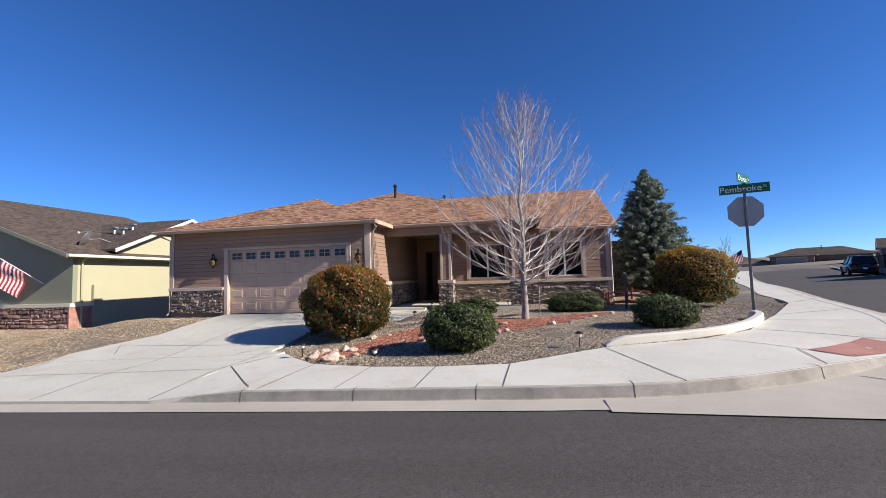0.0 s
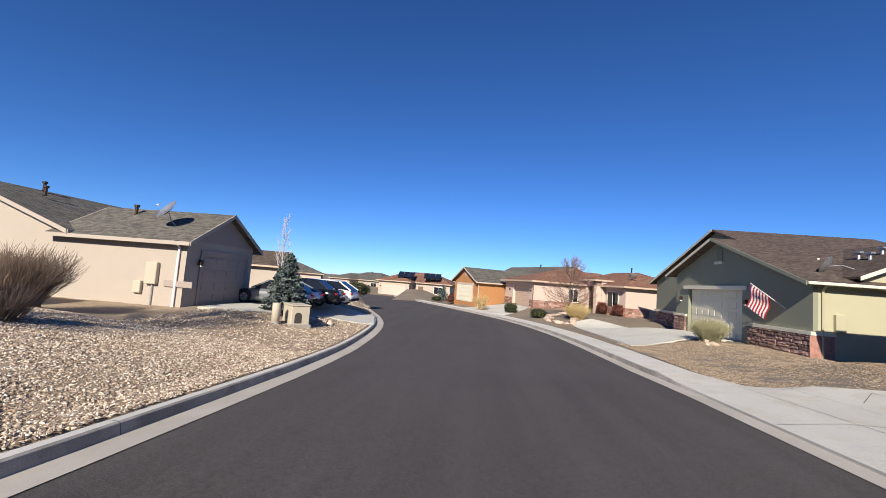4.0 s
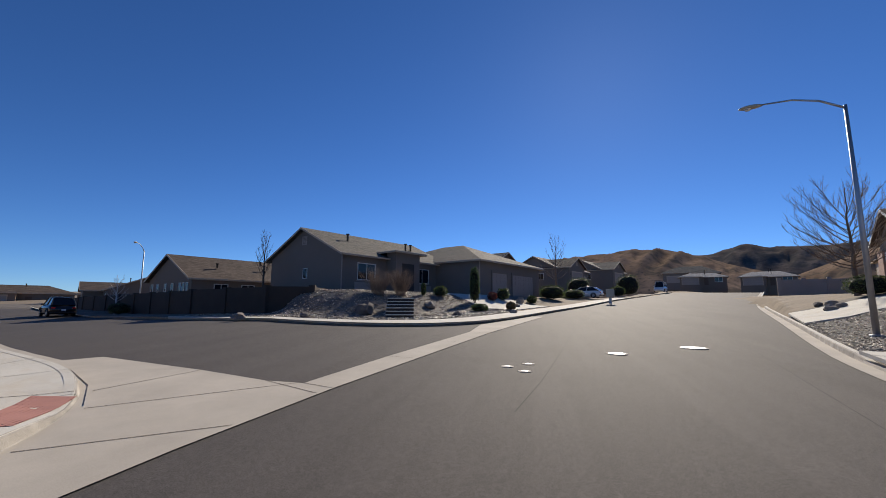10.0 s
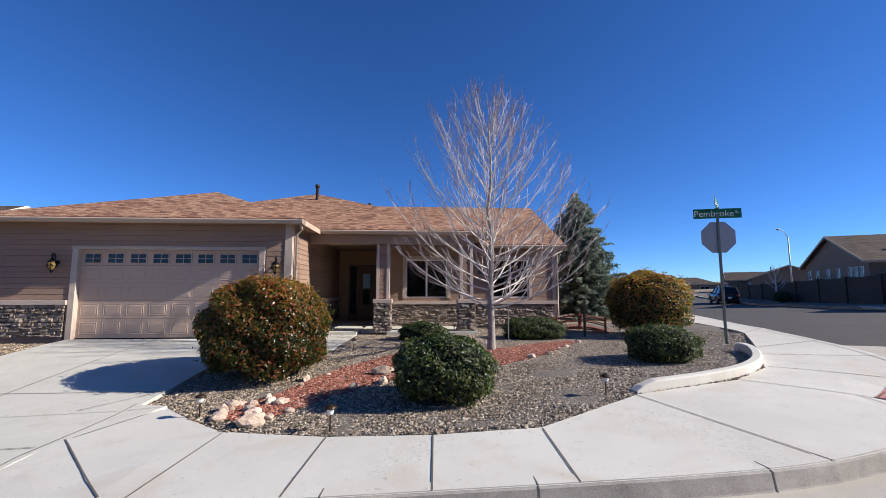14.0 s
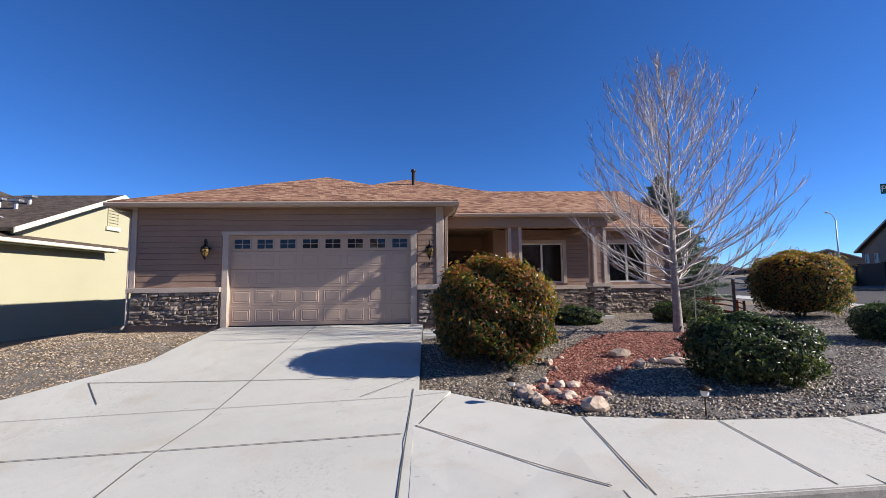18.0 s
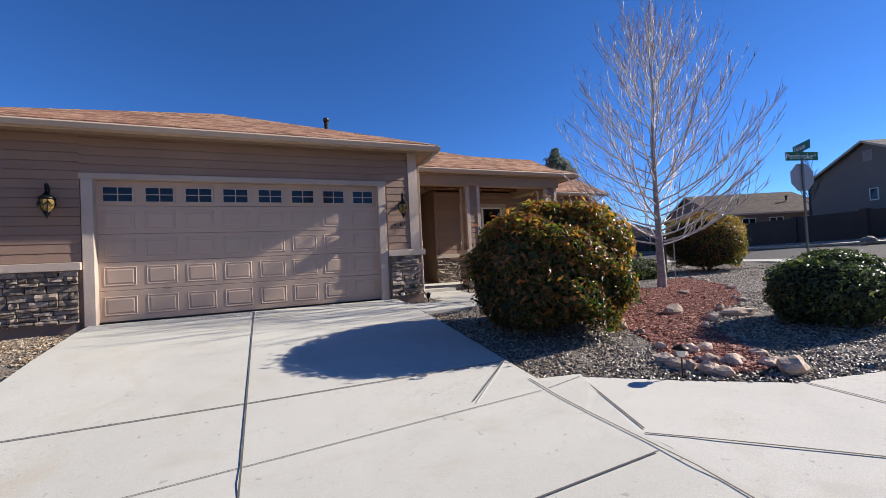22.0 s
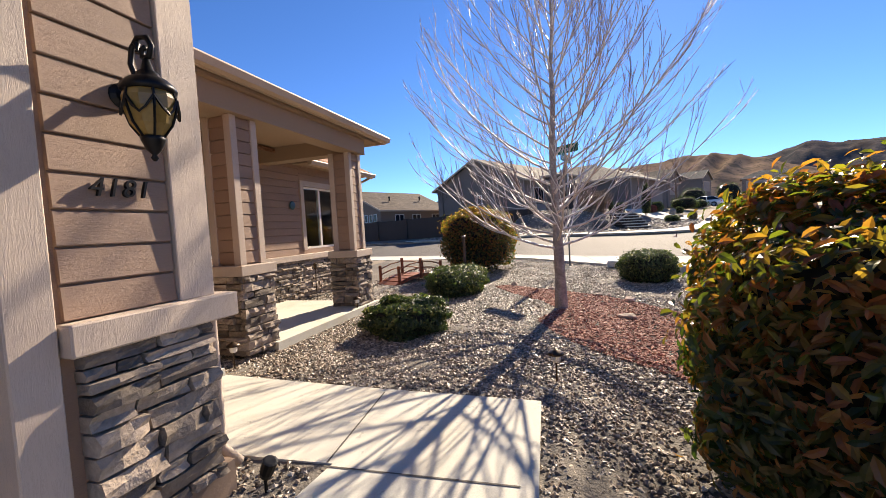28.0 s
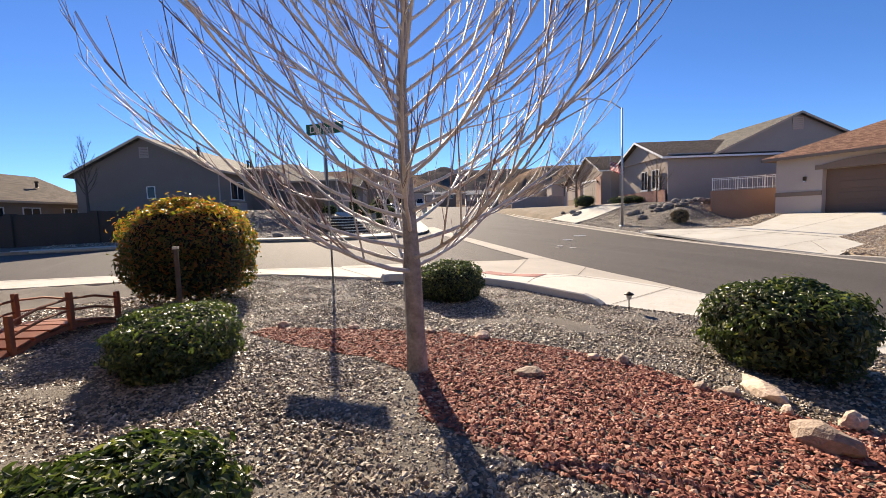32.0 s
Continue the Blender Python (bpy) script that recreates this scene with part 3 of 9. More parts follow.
def offset_line(line, d):
    """A line moved sideways to its left by d."""
    out = []
    for i, p in enumerate(line):
        a, b = Vector(line[max(i - 1, 0)]), Vector(line[min(i + 1, len(line) - 1)])
        t = (b - a).normalized()
        out.append((p[0] - t.y * d, p[1] + t.x * d))
    return out


def dense(line, step):
    out = []
    for a, b in zip(line, line[1:]):
        n = max(1, int(math.dist(a, b) / step))
        out += [(a[0] + (b[0] - a[0]) * k / n, a[1] + (b[1] - a[1]) * k / n) for k in range(n)]
    return out + [line[-1]]


def rounded(line, rounds=2):
    """Corners of a line cut round."""
    for _ in range(rounds):
        out = [line[0]]
        for a, b in zip(line, line[1:]):
            out += [(a[0] * 0.75 + b[0] * 0.25, a[1] * 0.75 + b[1] * 0.25), (a[0] * 0.25 + b[0] * 0.75, a[1] * 0.25 + b[1] * 0.75)]
        line = out + [line[-1]]
    return line


def road_level(x, y):
    return street_level(x, y) - 0.16


KERB_R, FAR_R, EAST_R = rounded(KERB), rounded(FAR_KERB), rounded(EAST_KERB)
ROAD_POLY = KERB_R + EAST_R[::-1] + FAR_R[::-1]

DRIVE = [(-2.55, -0.02), (2.75, -0.02), (2.72, -5.08), (3.18, -5.2), (2.68, -6.35), (2.68, -8.25), (-3.4, -8.0), (-3.7, -6.35), (-3.75, -4.6), (-2.5, -3.0)]
BACK_EDGE = [(2.68, -6.35), (3.18, -5.2), (3.85, -5.85), (4.55, -6.45), (5.9, -6.85), (7.1, -7.0), (8.4, -6.98), (10.15, -5.9), (12.0, -5.45), (13.1, -4.75), (13.9, -3.7), (14.55, -2.9), (16.1, -0.7)]
SIDE_WALK_BACK = [(16.1, -0.7), (18.2, 4.9), (21.2, 11.5), (25.6, 21.5), (31.6, 36.5), (43.6, 60.5)]


def inner(line, x0, x1):
    return [p for p in line if x0 < p[0] < x1]


FRONT = [(2.68, -8.25)] + inner(KERB_R, 2.8, 17.3)
WALK = BACK_EDGE + [(17.35, 0.3)] + FRONT[::-1]
SIDE_WALK = SIDE_WALK_BACK + [p for p in KERB_R if p[1] > 0.3][::-1] + [(17.35, 0.3)]
WEST_WALK = [(-3.7, -6.35), (-3.4, -8.0)] + [p for p in KERB_R if p[0] < -3.6][::-1] + [(p[0], p[1] + 1.4) for p in KERB_R if p[0] < -3.8]
GREEN_DRIVE = [(-20.6, -0.1), (-14.9, -0.1), (-14.5, -2.2), (-13.6, -4.6), (-12.6, -6.15), (-24.5, -6.4), (-25.5, -4.6), (-23.5, -2.0)]
OPP_DRIVE = [(18.4, -29.15), (12.3, -29.05), (13.3, -22.1), (12.1, -21.0), (12.2, -19.3), (16.7, -19.95), (22.3, -21.5), (18.8, -23.1), (17.6, -24.2)]
HOUSE2_DRIVE = [(-7.9, -25.4), (-8.6, -23.8), (-13.3, -21.6), (-14.3, -19.4), (-19.0, -20.6), (-18.2, -23.2), (-17.5, -25.4)]
FAR_DRIVE = [(31.5, -33.6), (36, -35.5), (39.6, -29.1), (33.0, -26.3)]
PINK_DRIVE = [(-41.9, -9.6), (-36.4, -8.0), (-32.6, -10.9), (-34.2, -12.3), (-41.0, -15.3), (-43.6, -14.2)]
EAST_WALK = [(p[0], p[1]) for p in EAST_R if 26 < p[0] < 80 and p[1] < 12] + [(p[0] + 1.2, p[1] + 1.2) for p in EAST_R if 26 < p[0] < 80 and p[1] < 12][::-1]
CORNER_APRON = [(40.5, -12.2), (47.5, -14.8), (52.0, -6.5), (44.0, -3.6)]
PAVED = [HOUSE2_DRIVE, DRIVE, WALK, SIDE_WALK, WEST_WALK, GREEN_DRIVE, OPP_DRIVE, FAR_DRIVE, PINK_DRIVE, EAST_WALK, CORNER_APRON]


def drive_level(x, y):
    """The drive climbs from the pavement to the garage floor."""
    k = smooth(y, -6.0, -0.3)
    lin_k = np.clip((np.asarray(y, float) + 5.6) / 5.5, 0, 1)
    s = street_level(x, y) - 0.11 * np.clip((-6.9 - np.asarray(y, float)) / 1.2, 0, 1)
    return s + (0.35 * k + 0.65 * lin_k) * (-0.02 - s)


def opp_level(x, y):
    k = np.clip((-19.2 - np.asarray(y, float)) / 9.4, 0, 1)
    back = np.interp(x, [p[0] for p in FAR_KERB], [p[1] for p in FAR_KERB]) - np.asarray(y, float)
    s = street_level(x, y) - 0.11 * np.clip((1.3 - back) / 1.2, 0, 1)
    return s + k * (0.9 - s)


def lot_level(x, y):
    return terrain(x, y) + 0.03


def near_dip(x):
    """How far the pavement edge sinks towards the lowered kerb of the drive."""
    x = np.asarray(x, float)
    return np.clip((4.3 - x) / 1.7, 0, 1) * np.clip((x + 5.1) / 1.7, 0, 1)


def far_dip(x):
    x = np.asarray(x, float)
    return np.clip((22.9 - x) / 1.3, 0, 1) * np.clip((x - 11.2) / 1.3, 0, 1)


def walk_level(x, y):
    return street_level(x, y) - 0.11 * np.clip((-6.9 - np.asarray(y, float)) / 1.2, 0, 1) * near_dip(x) - 0.12 * ramp_dip(x, y)


def ramp_dip(x, y):
    """The pedestrian ramp on the corner sinks towards the gutter."""
    x, y = np.asarray(x, float), np.asarray(y, float)
    return np.exp(-((x - 14.25) ** 2 + (y + 6.55) ** 2) / 1.1)


# the ground: one sheet, fine near the walk and coarse out to the horizon
def ground_sheet():
    def axis(lo, hi, fine_lo, fine_hi, step):
        near = np.arange(fine_lo, fine_hi + step, step)
        a, b = fine_lo - np.geomspace(1.2, fine_lo - lo, 22)[::-1], fine_hi + step + np.geomspace(1.2, hi - fine_hi, 22)
        return np.concatenate([a, near, b])
    gx, gy = axis(-2600, 2600, -20, 48, 0.4), axis(-2600, 2600, -38, 16, 0.4)
    X, Y = np.meshgrid(gx, gy)
    Z = terrain(X, Y)
    rng = np.random.default_rng(3)
    Z = Z + rng.normal(0, 0.008, Z.shape)
    low = np.zeros(X.shape, bool)
    for p in PAVED:
        low |= inside(p, X, Y)
    Z = np.where(low, Z - 0.12, Z)
    drive_in = inside(DRIVE, X, Y)
    Z = np.where(drive_in, drive_level(X, Y) - 0.12, Z)
    walk_in = inside(WALK, X, Y) | inside(SIDE_WALK, X, Y) | inside(WEST_WALK, X, Y) | inside(EAST_WALK, X, Y)
    Z = np.where(walk_in, street_level(X, Y) - 0.12, Z)
    opp_in = inside(OPP_DRIVE, X, Y)
    Z = np.where(opp_in, opp_level(X, Y) - 0.12, Z)
    rim = np.zeros(X.shape, bool)
    for dx, dy in ((0.5, 0), (-0.5, 0), (0, 0.5), (0, -0.5)):
        rim |= inside(ROAD_POLY, X + dx, Y + dy)
    Z = np.where(rim, np.minimum(Z, street_level(X, Y) - 0.17), Z)
    Z = np.where(inside(ROAD_POLY, X, Y), road_level(X, Y) - 0.25, Z)
    nx, ny = len(gx), len(gy)
    verts = np.stack([X, Y, Z], -1).reshape(-1, 3).tolist()
    i = np.arange(nx * ny).reshape(ny, nx)
    faces = np.stack([i[:-1, :-1], i[:-1, 1:], i[1:, 1:], i[1:, :-1]], -1).reshape(-1, 4).tolist()
    ob = raw("ground", verts, faces, M["yard_dry"], smooth=True)
    ob.data.materials.append(M["yard"])
    ob.data.materials.append(M["yard_tan"])
    cx = ((X[:-1, :-1] + X[1:, 1:]) / 2).ravel()
    cy = ((Y[:-1, :-1] + Y[1:, 1:]) / 2).ravel()
    idx = np.zeros(len(cx), int)
    idx[(cx > -10) & (cx < 24) & (cy > -9) & (cy < 6)] = 1
    idx[(cx > 19.5) & (cx < 60) & (cy > -12)] = 1
    idx[(cx > 19) & (cx < 40) & (cy < -20)] = 1
    idx[(cx > -30) & (cx < 19) & (cy < -17.5) & (cy > -40)] = 2
    ob.data.polygons.foreach_set("material_index", idx.astype(np.int32))
    return tagged(ob, "gravel yards and dry open ground along the streets", "ground", kind="structure")


ground_sheet()


def flat_thing(name, poly, level, material, label, category, step=1.0, lift=0.0, depth=0.1):
    bm = drape(poly, level, step, lift)
    if depth:
        ret = bmesh.ops.extrude_face_region(bm, geom=bm.faces[:])
        top = [v for v in ret["geom"] if isinstance(v, bmesh.types.BMVert)]
        keep = set(top)
        for v in bm.verts:
            if v not in keep:
                v.co.z -= depth
        bmesh.ops.recalc_face_normals(bm, faces=bm.faces[:])
    return tagged(mesh_ob(name, bm, material), label, category, kind="structure")


road = flat_thing("road", ROAD_POLY, road_level, M["asphalt"], "smooth dark asphalt residential street with faint tyre tracks", "road", 3.0, 0.0, 0.0)
driveway = flat_thing("driveway", DRIVE, drive_level, M["drive"], "pale broom-finished concrete driveway with saw-cut joints", "driveway", 0.5)
pavement = flat_thing("pavement", WALK, walk_level, M["walk"], "pale concrete pavement curving round the street corner", "pavement", 0.6)
flat_thing("pavement_side", SIDE_WALK, walk_level, M["walk"], "pale concrete pavement along the side street", "pavement", 2.0)
flat_thing("pavement_west", WEST_WALK, walk_level, M["walk"], "pale concrete pavement past the neighbouring houses", "pavement", 3.0)
flat_thing("driveway_green_house", GREEN_DRIVE, lot_level, M["drive"], "concrete driveway of the green house next door", "driveway", 1.0)
opp_drive = flat_thing("driveway_across", OPP_DRIVE, opp_level, M["drive"], "pale concrete driveway with flared apron across the street", "driveway", 0.5)
flat_thing("driveway_neighbour", HOUSE2_DRIVE, lot_level, M["drive"], "curved concrete driveway with parked cars across the street", "driveway", 1.0)
flat_thing("driveway_far", FAR_DRIVE, lot_level, M["drive"], "concrete driveway of a house up the street", "driveway", 2.0)
flat_thing("driveway_pink_house", PINK_DRIVE, lot_level, M["drive"], "concrete driveway of the pink house", "driveway", 2.0)
flat_thing("pavement_east", EAST_WALK, walk_level, M["walk"], "pale concrete pavement on the far street corner", "pavement", 2.0)
flat_thing("driveway_corner", CORNER_APRON, lot_level, M["drive"], "concrete driveway of the house on the far corner", "driveway", 1.0)


def seg(line, test):
    return [p for p in dense(line, 0.2) if test(*p)]


def kerb_run(name, line, side, label, sink=None, gutter=0.45, joints=False):
    """A kerb with a rounded top edge and its gutter pan, along a line; side: +1 if the road lies to the left."""
    line = dense(line, 0.6)
    low = (lambda p: min(1.0, float(sink(p[0])) + float(ramp_dip(*p)))) if sink else (lambda p: 0.0)
    prof = [(-0.16, 0.0), (-0.02, 0.0), (0.02, -0.02), (0.045, -0.15), (0.06, -0.175)]
    bm = bmesh.new()
    rings = []
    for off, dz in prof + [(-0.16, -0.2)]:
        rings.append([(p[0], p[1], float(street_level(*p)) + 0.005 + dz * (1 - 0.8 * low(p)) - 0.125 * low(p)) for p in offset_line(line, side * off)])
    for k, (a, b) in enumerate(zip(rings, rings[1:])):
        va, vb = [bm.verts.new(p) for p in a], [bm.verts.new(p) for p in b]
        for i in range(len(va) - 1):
            # face darker than the top: stains, with its shade painted in as well
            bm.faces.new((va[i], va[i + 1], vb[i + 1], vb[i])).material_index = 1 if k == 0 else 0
    bmesh.ops.remove_doubles(bm, verts=bm.verts[:], dist=0.0005)
    bmesh.ops.recalc_face_normals(bm, faces=bm.faces[:])
    ob = tagged(mesh_ob(name, bm, M["kerb"]), label, "kerb", kind="structure")
    ob.data.materials.append(M["walk"])
    if joints:
        for i in range(4, len(line) - 1, 8):
            (ax, ay), (bx, by) = line[i], line[i + 1]
            t = Vector((bx - ax, by - ay)).normalized()
            nrm = Vector((-t.y, t.x)) * side
            jb = bmesh.new()
            cols = []
            for s in (-0.006, 0.006):
                cols.append([jb.verts.new((ax + nrm.x * (off + 0.002) + t.x * s, ay + nrm.y * (off + 0.002) + t.y * s, float(street_level(ax, ay)) + dz * (1 - 0.8 * low((ax, ay))) - 0.125 * low((ax, ay)) + 0.008)) for off, dz in prof])
            for k in range(len(prof) - 1):
                jb.faces.new((cols[0][k], cols[0][k + 1], cols[1][k + 1], cols[1][k]))
            part("kerb_joint", jb, M["joint"], ob)
    bm = bmesh.new()
    a = offset_line(line, side * 0.05)
    b = offset_line(line, side * (0.05 + gutter))
    va = [bm.verts.new((p[0], p[1], float(road_level(*p)) + 0.002)) for p in a]
    vb = [bm.verts.new((p[0], p[1], float(road_level(*p)) + 0.012)) for p in b]
    for i in range(len(va) - 1):
        f = bm.faces.new((va[i], va[i + 1], vb[i + 1], vb[i]))
    bmesh.ops.recalc_face_normals(bm, faces=bm.faces[:])
    for f in bm.faces:
        if f.normal.z < 0:
            f.normal_flip()
    tagged(mesh_ob(name + "_gutter", bm, M["gutter"]), "tan concrete gutter pan beside the kerb", "gutter", kind="structure")
    return ob


kerb_run("kerb_near", seg(KERB_R, lambda x, y: x > -22 and y < 14), -1, "weathered concrete kerb with dark stains, lowered at the driveway", near_dip, joints=True)
kerb_run("kerb_side", seg(KERB_R, lambda x, y: x > 10 and y > 13.7), -1, "concrete kerb along the side street")
kerb_run("kerb_west", seg(KERB_R, lambda x, y: x < -21.8), -1, "concrete kerb past the neighbouring houses")
kerb_run("kerb_across", FAR_R, 1, "stained concrete kerb below the gravel bank, lowered at the driveway", far_dip, joints=True)
kerb_run("kerb_east", EAST_R, -1, "concrete kerb round the far street corner")


def valley_gutter():
    """Wide concrete valley gutter and cross pan at the mouth of the side street."""
    poly = [(9.6, -8.45), (10.9, -8.36), (12.1, -8.02), (13.3, -7.46), (14.4, -6.65), (15.4, -5.4), (16.25, -3.85), (16.75, -2.2), (17.7, -2.8), (17.0, -6.3), (16.5, -8.2), (16.5, -9.0), (19.7, -9.5), (26.0, -10.7), (29.3, -10.75), (33.0, -12.15), (36.0, -13.2), (36.0, -13.9), (25.9, -11.5), (16.3, -9.7), (13.4, -9.3), (12.1, -9.2), (9.6, -8.9)]
    pan = flat_thing("valley_gutter", poly, road_level, M["gutter"], "wide tan concrete valley gutter across the side street mouth", "gutter", 1.0, 0.016, 0.0)
    for a, b in (((12.9, -7.7), (14.2, -9.35)), ((15.1, -5.9), (16.95, -6.3)), ((14.3, -6.8), (16.5, -8.9)), ((16.5, -9.0), (16.3, -9.68)), ((19.7, -9.5), (19.6, -10.2)), ((23.0, -10.1), (22.9, -10.85)), ((26.0, -10.75), (25.95, -11.4)), ((16.5, -8.2), (15.9, -9.6))):
        strip("saw_joint", a, b, road_level, 0.018, M["joint"], pan, 0.021)


def strip(name, a, b, level, width, material, parent, lift=0.004):
    """A narrow joint line laid on a pavement."""
    a, b = Vector(a), Vector(b)
    n = max(2, int((b - a).length / 0.4) + 1)
    t = (b - a).normalized()
    s = Vector((-t.y, t.x)) * width / 2
    bm = bmesh.new()
    rows = []
    for k in range(n):
        p = a.lerp(b, k / (n - 1))
        rows.append([bm.verts.new((q.x, q.y, float(level(q.x, q.y)) + lift)) for q in (p - s, p + s)])
    for r0, r1 in zip(rows, rows[1:]):
        f = bm.faces.new((r0[0], r0[1], r1[1], r1[0]))
    bmesh.ops.recalc_face_normals(bm, faces=bm.faces[:])
    for f in bm.faces:
        if f.normal.z < 0:
            f.normal_flip()
    return part(name, bm, material, parent)


valley_gutter()
for a, b in (((-0.05, -0.05), (0.0, -8.1)), ((-2.8, -3.98), (0.04, -4.27)), ((0.04, -4.27), (2.7, -4.5)), ((-2.78, -4.0), (-1.95, -4.9)), ((1.9, -5.22), (2.68, -4.5)), ((-3.6, -6.6), (-0.02, -6.62)), ((0.02, -6.62), (2.56, -6.62)), ((2.64, -5.05), (2.58, -8.2)), ((-3.72, -4.8), (-3.35, -6.0))):
    strip("saw_joint", a, b, drive_level, 0.014, M["joint"], driveway, 0.009)
for a, b in (((-3.74, -5.3), (2.6, -5.34)), ((2.66, -5.33), (3.12, -5.26))):
    strip("saw_joint", a, b, drive_level, 0.007, M["joint"], driveway, 0.009)
# thin white strip paints the sunlit edge of this joint
strip("joint_sealant", (1.92, -5.26), (2.66, -4.54), drive_level, 0.009, M["white"], driveway, 0.012)
for a, b in (((3.16, -5.22), (2.75, -6.35)), ((2.7, -6.4), (4.25, -7.97)), ((4.6, -6.5), (4.5, -8.15)), ((5.92, -6.88), (5.84, -8.2)), ((7.14, -7.02), (7.09, -8.27)), ((8.4, -7.02), (8.33, -8.3)), ((10.1, -5.95), (10.64, -8.25)), ((12.05, -5.45), (13.1, -6.7)), ((12.9, -6.5), (12.6, -7.6)), ((13.2, -4.7), (14.75, -5.95)), ((14.0, -3.6), (15.8, -4.4)), ((14.6, -2.85), (16.6, -2.4)), ((16.1, -0.7), (17.3, 0.1))):
    strip("saw_joint", a, b, walk_level, 0.016, M["joint"], pavement, 0.007)
for a, b, w in (((13.25, -22.03), (18.85, -22.85), 0.035), ((17.0, -19.95), (15.75, -22.2), 0.02), ((15.75, -22.2), (15.03, -27.7), 0.02), ((15.03, -27.7), (14.9, -29.0), 0.02), ((14.3, -19.65), (13.75, -20.95), 0.02), ((13.75, -20.95), (13.3, -22.0), 0.02), ((12.65, -19.65), (13.73, -20.95), 0.016), ((19.3, -20.6), (18.7, -22.5), 0.02), ((21.6, -21.3), (18.95, -21.75), 0.016), ((12.45, -27.6), (13.24, -22.1), 0.03)):
    strip("saw_joint", a, b, opp_level, w, M["joint"], opp_drive, 0.009)


def ramp_pad():
    """The red paving with raised domes on the pedestrian ramp."""
    e = thing("tactile_paving", "faded red tactile paving with raised domes on the pavement ramp", "paving", kind="structure")
    a, u, v = Vector((13.0, -6.58)), Vector((0.835, 0.55)), Vector((0.42, -0.907))
    quad = [a, a + u * 1.62, a + u * 1.62 + v * 0.6, a + v * 0.6]
    bm = drape([(p.x, p.y) for p in quad], walk_level, 0.7, 0.008)
    part("slab", bm, M["truncated"], e)
    bm = bmesh.new()
    for i in range(23):
        for j in range(9):
            p = a + u * (0.04 + i * 0.069) + v * (0.035 + j * 0.069)
            z = float(walk_level(p.x, p.y)) + 0.008
            join(bm, lathe([(0.016, 0), (0.012, 0.006), (0.004, 0.007)], 6, (p.x, p.y, z)))
    part("dome_rows", bm, M["truncated"], e)


ramp_pad()

# raised kerb that holds the bed on the corner
def bed_wall():
    line = dense(rounded([(10.15, -5.88), (12.0, -5.43), (13.1, -4.75), (13.9, -3.72), (14.15, -3.2), (14.1, -2.95)], 2), 0.3)
    bm = bmesh.new()
    prof = [(0.0, 0), (0.0, 0.15), (0.02, 0.17), (0.14, 0.17), (0.16, 0.15), (0.16, 0)]
    rings = []
    n = len(line)
    for off, dz in prof:
        rings.append([bm.verts.new((p[0], p[1], float(street_level(*p)) - 0.02 + dz * min(1, (i + 1) / 3, (n - i) / 3))) for i, p in enumerate(offset_line(line, off))])
    for r0, r1 in zip(rings, rings[1:]):
        for i in range(n - 1):
            bm.faces.new((r0[i], r0[i + 1], r1[i + 1], r1[i]))
    for i in (0, n - 1):
        bm.faces.new([r[i] for r in rings])
    bmesh.ops.recalc_face_normals(bm, faces=bm.faces[:])
    tagged(mesh_ob("bed_kerb", bm, M["walk"]), "low pale concrete kerb holding the gravel bed", "kerb", kind="structure")


bed_wall()


def manhole(x, y, r, label):
    z = float(road_level(x, y))
    e = thing("manhole", label, "manhole cover", pose(x, y, z))
    part("ring", lathe([(r + 0.06, -0.01), (r + 0.06, 0.008), (r, 0.01), (r, -0.01)], 24), M["gutter"], e)
    part("cover", lathe([(r - 0.01, -0.01), (r - 0.01, 0.013), (r * 0.5, 0.016)], 24), M["galv"], e)


manhole(21.9, -15.5, 0.24, "small round steel cover in a concrete ring in the asphalt")
manhole(23.8, -18.1, 0.36, "round steel manhole cover in a concrete ring in the asphalt")
for x, y in ((19.2, -12.6), (18.75, -13.0), (19.65, -13.07)):
    manhole(x, y, 0.09, "small round valve cover in the asphalt")

# ---- the path to the porch ----
def path_level(x, y):
    return -0.12 + 0.0 * np.asarray(x, float) + 0.012 * np.maximum(np.asarray(y, float), 0)


PATH_POLY = [(2.78, -0.38), (3.74, -0.46), (3.6, 1.69), (4.97, 1.69), (4.9, -1.69), (2.76, -1.8)]
front_path = flat_thing("front_path", PATH_POLY, path_level, M["drive"], "pale concrete garden path from the drive to the porch", "path", 0.7, 0.0, 0.12)
for a, b in (((3.74, -0.42), (4.86, -0.3)), ((3.7, -0.42), (3.75, -1.65))):
    strip("saw_joint", a, b, path_level, 0.014, M["joint"], front_path)


# ---- the corner house ----
house = thing("house", "single-storey brown house with stone wainscot and shingled hip roofs", "house", pose(0, 0, 0))
rnd = random.Random(11)


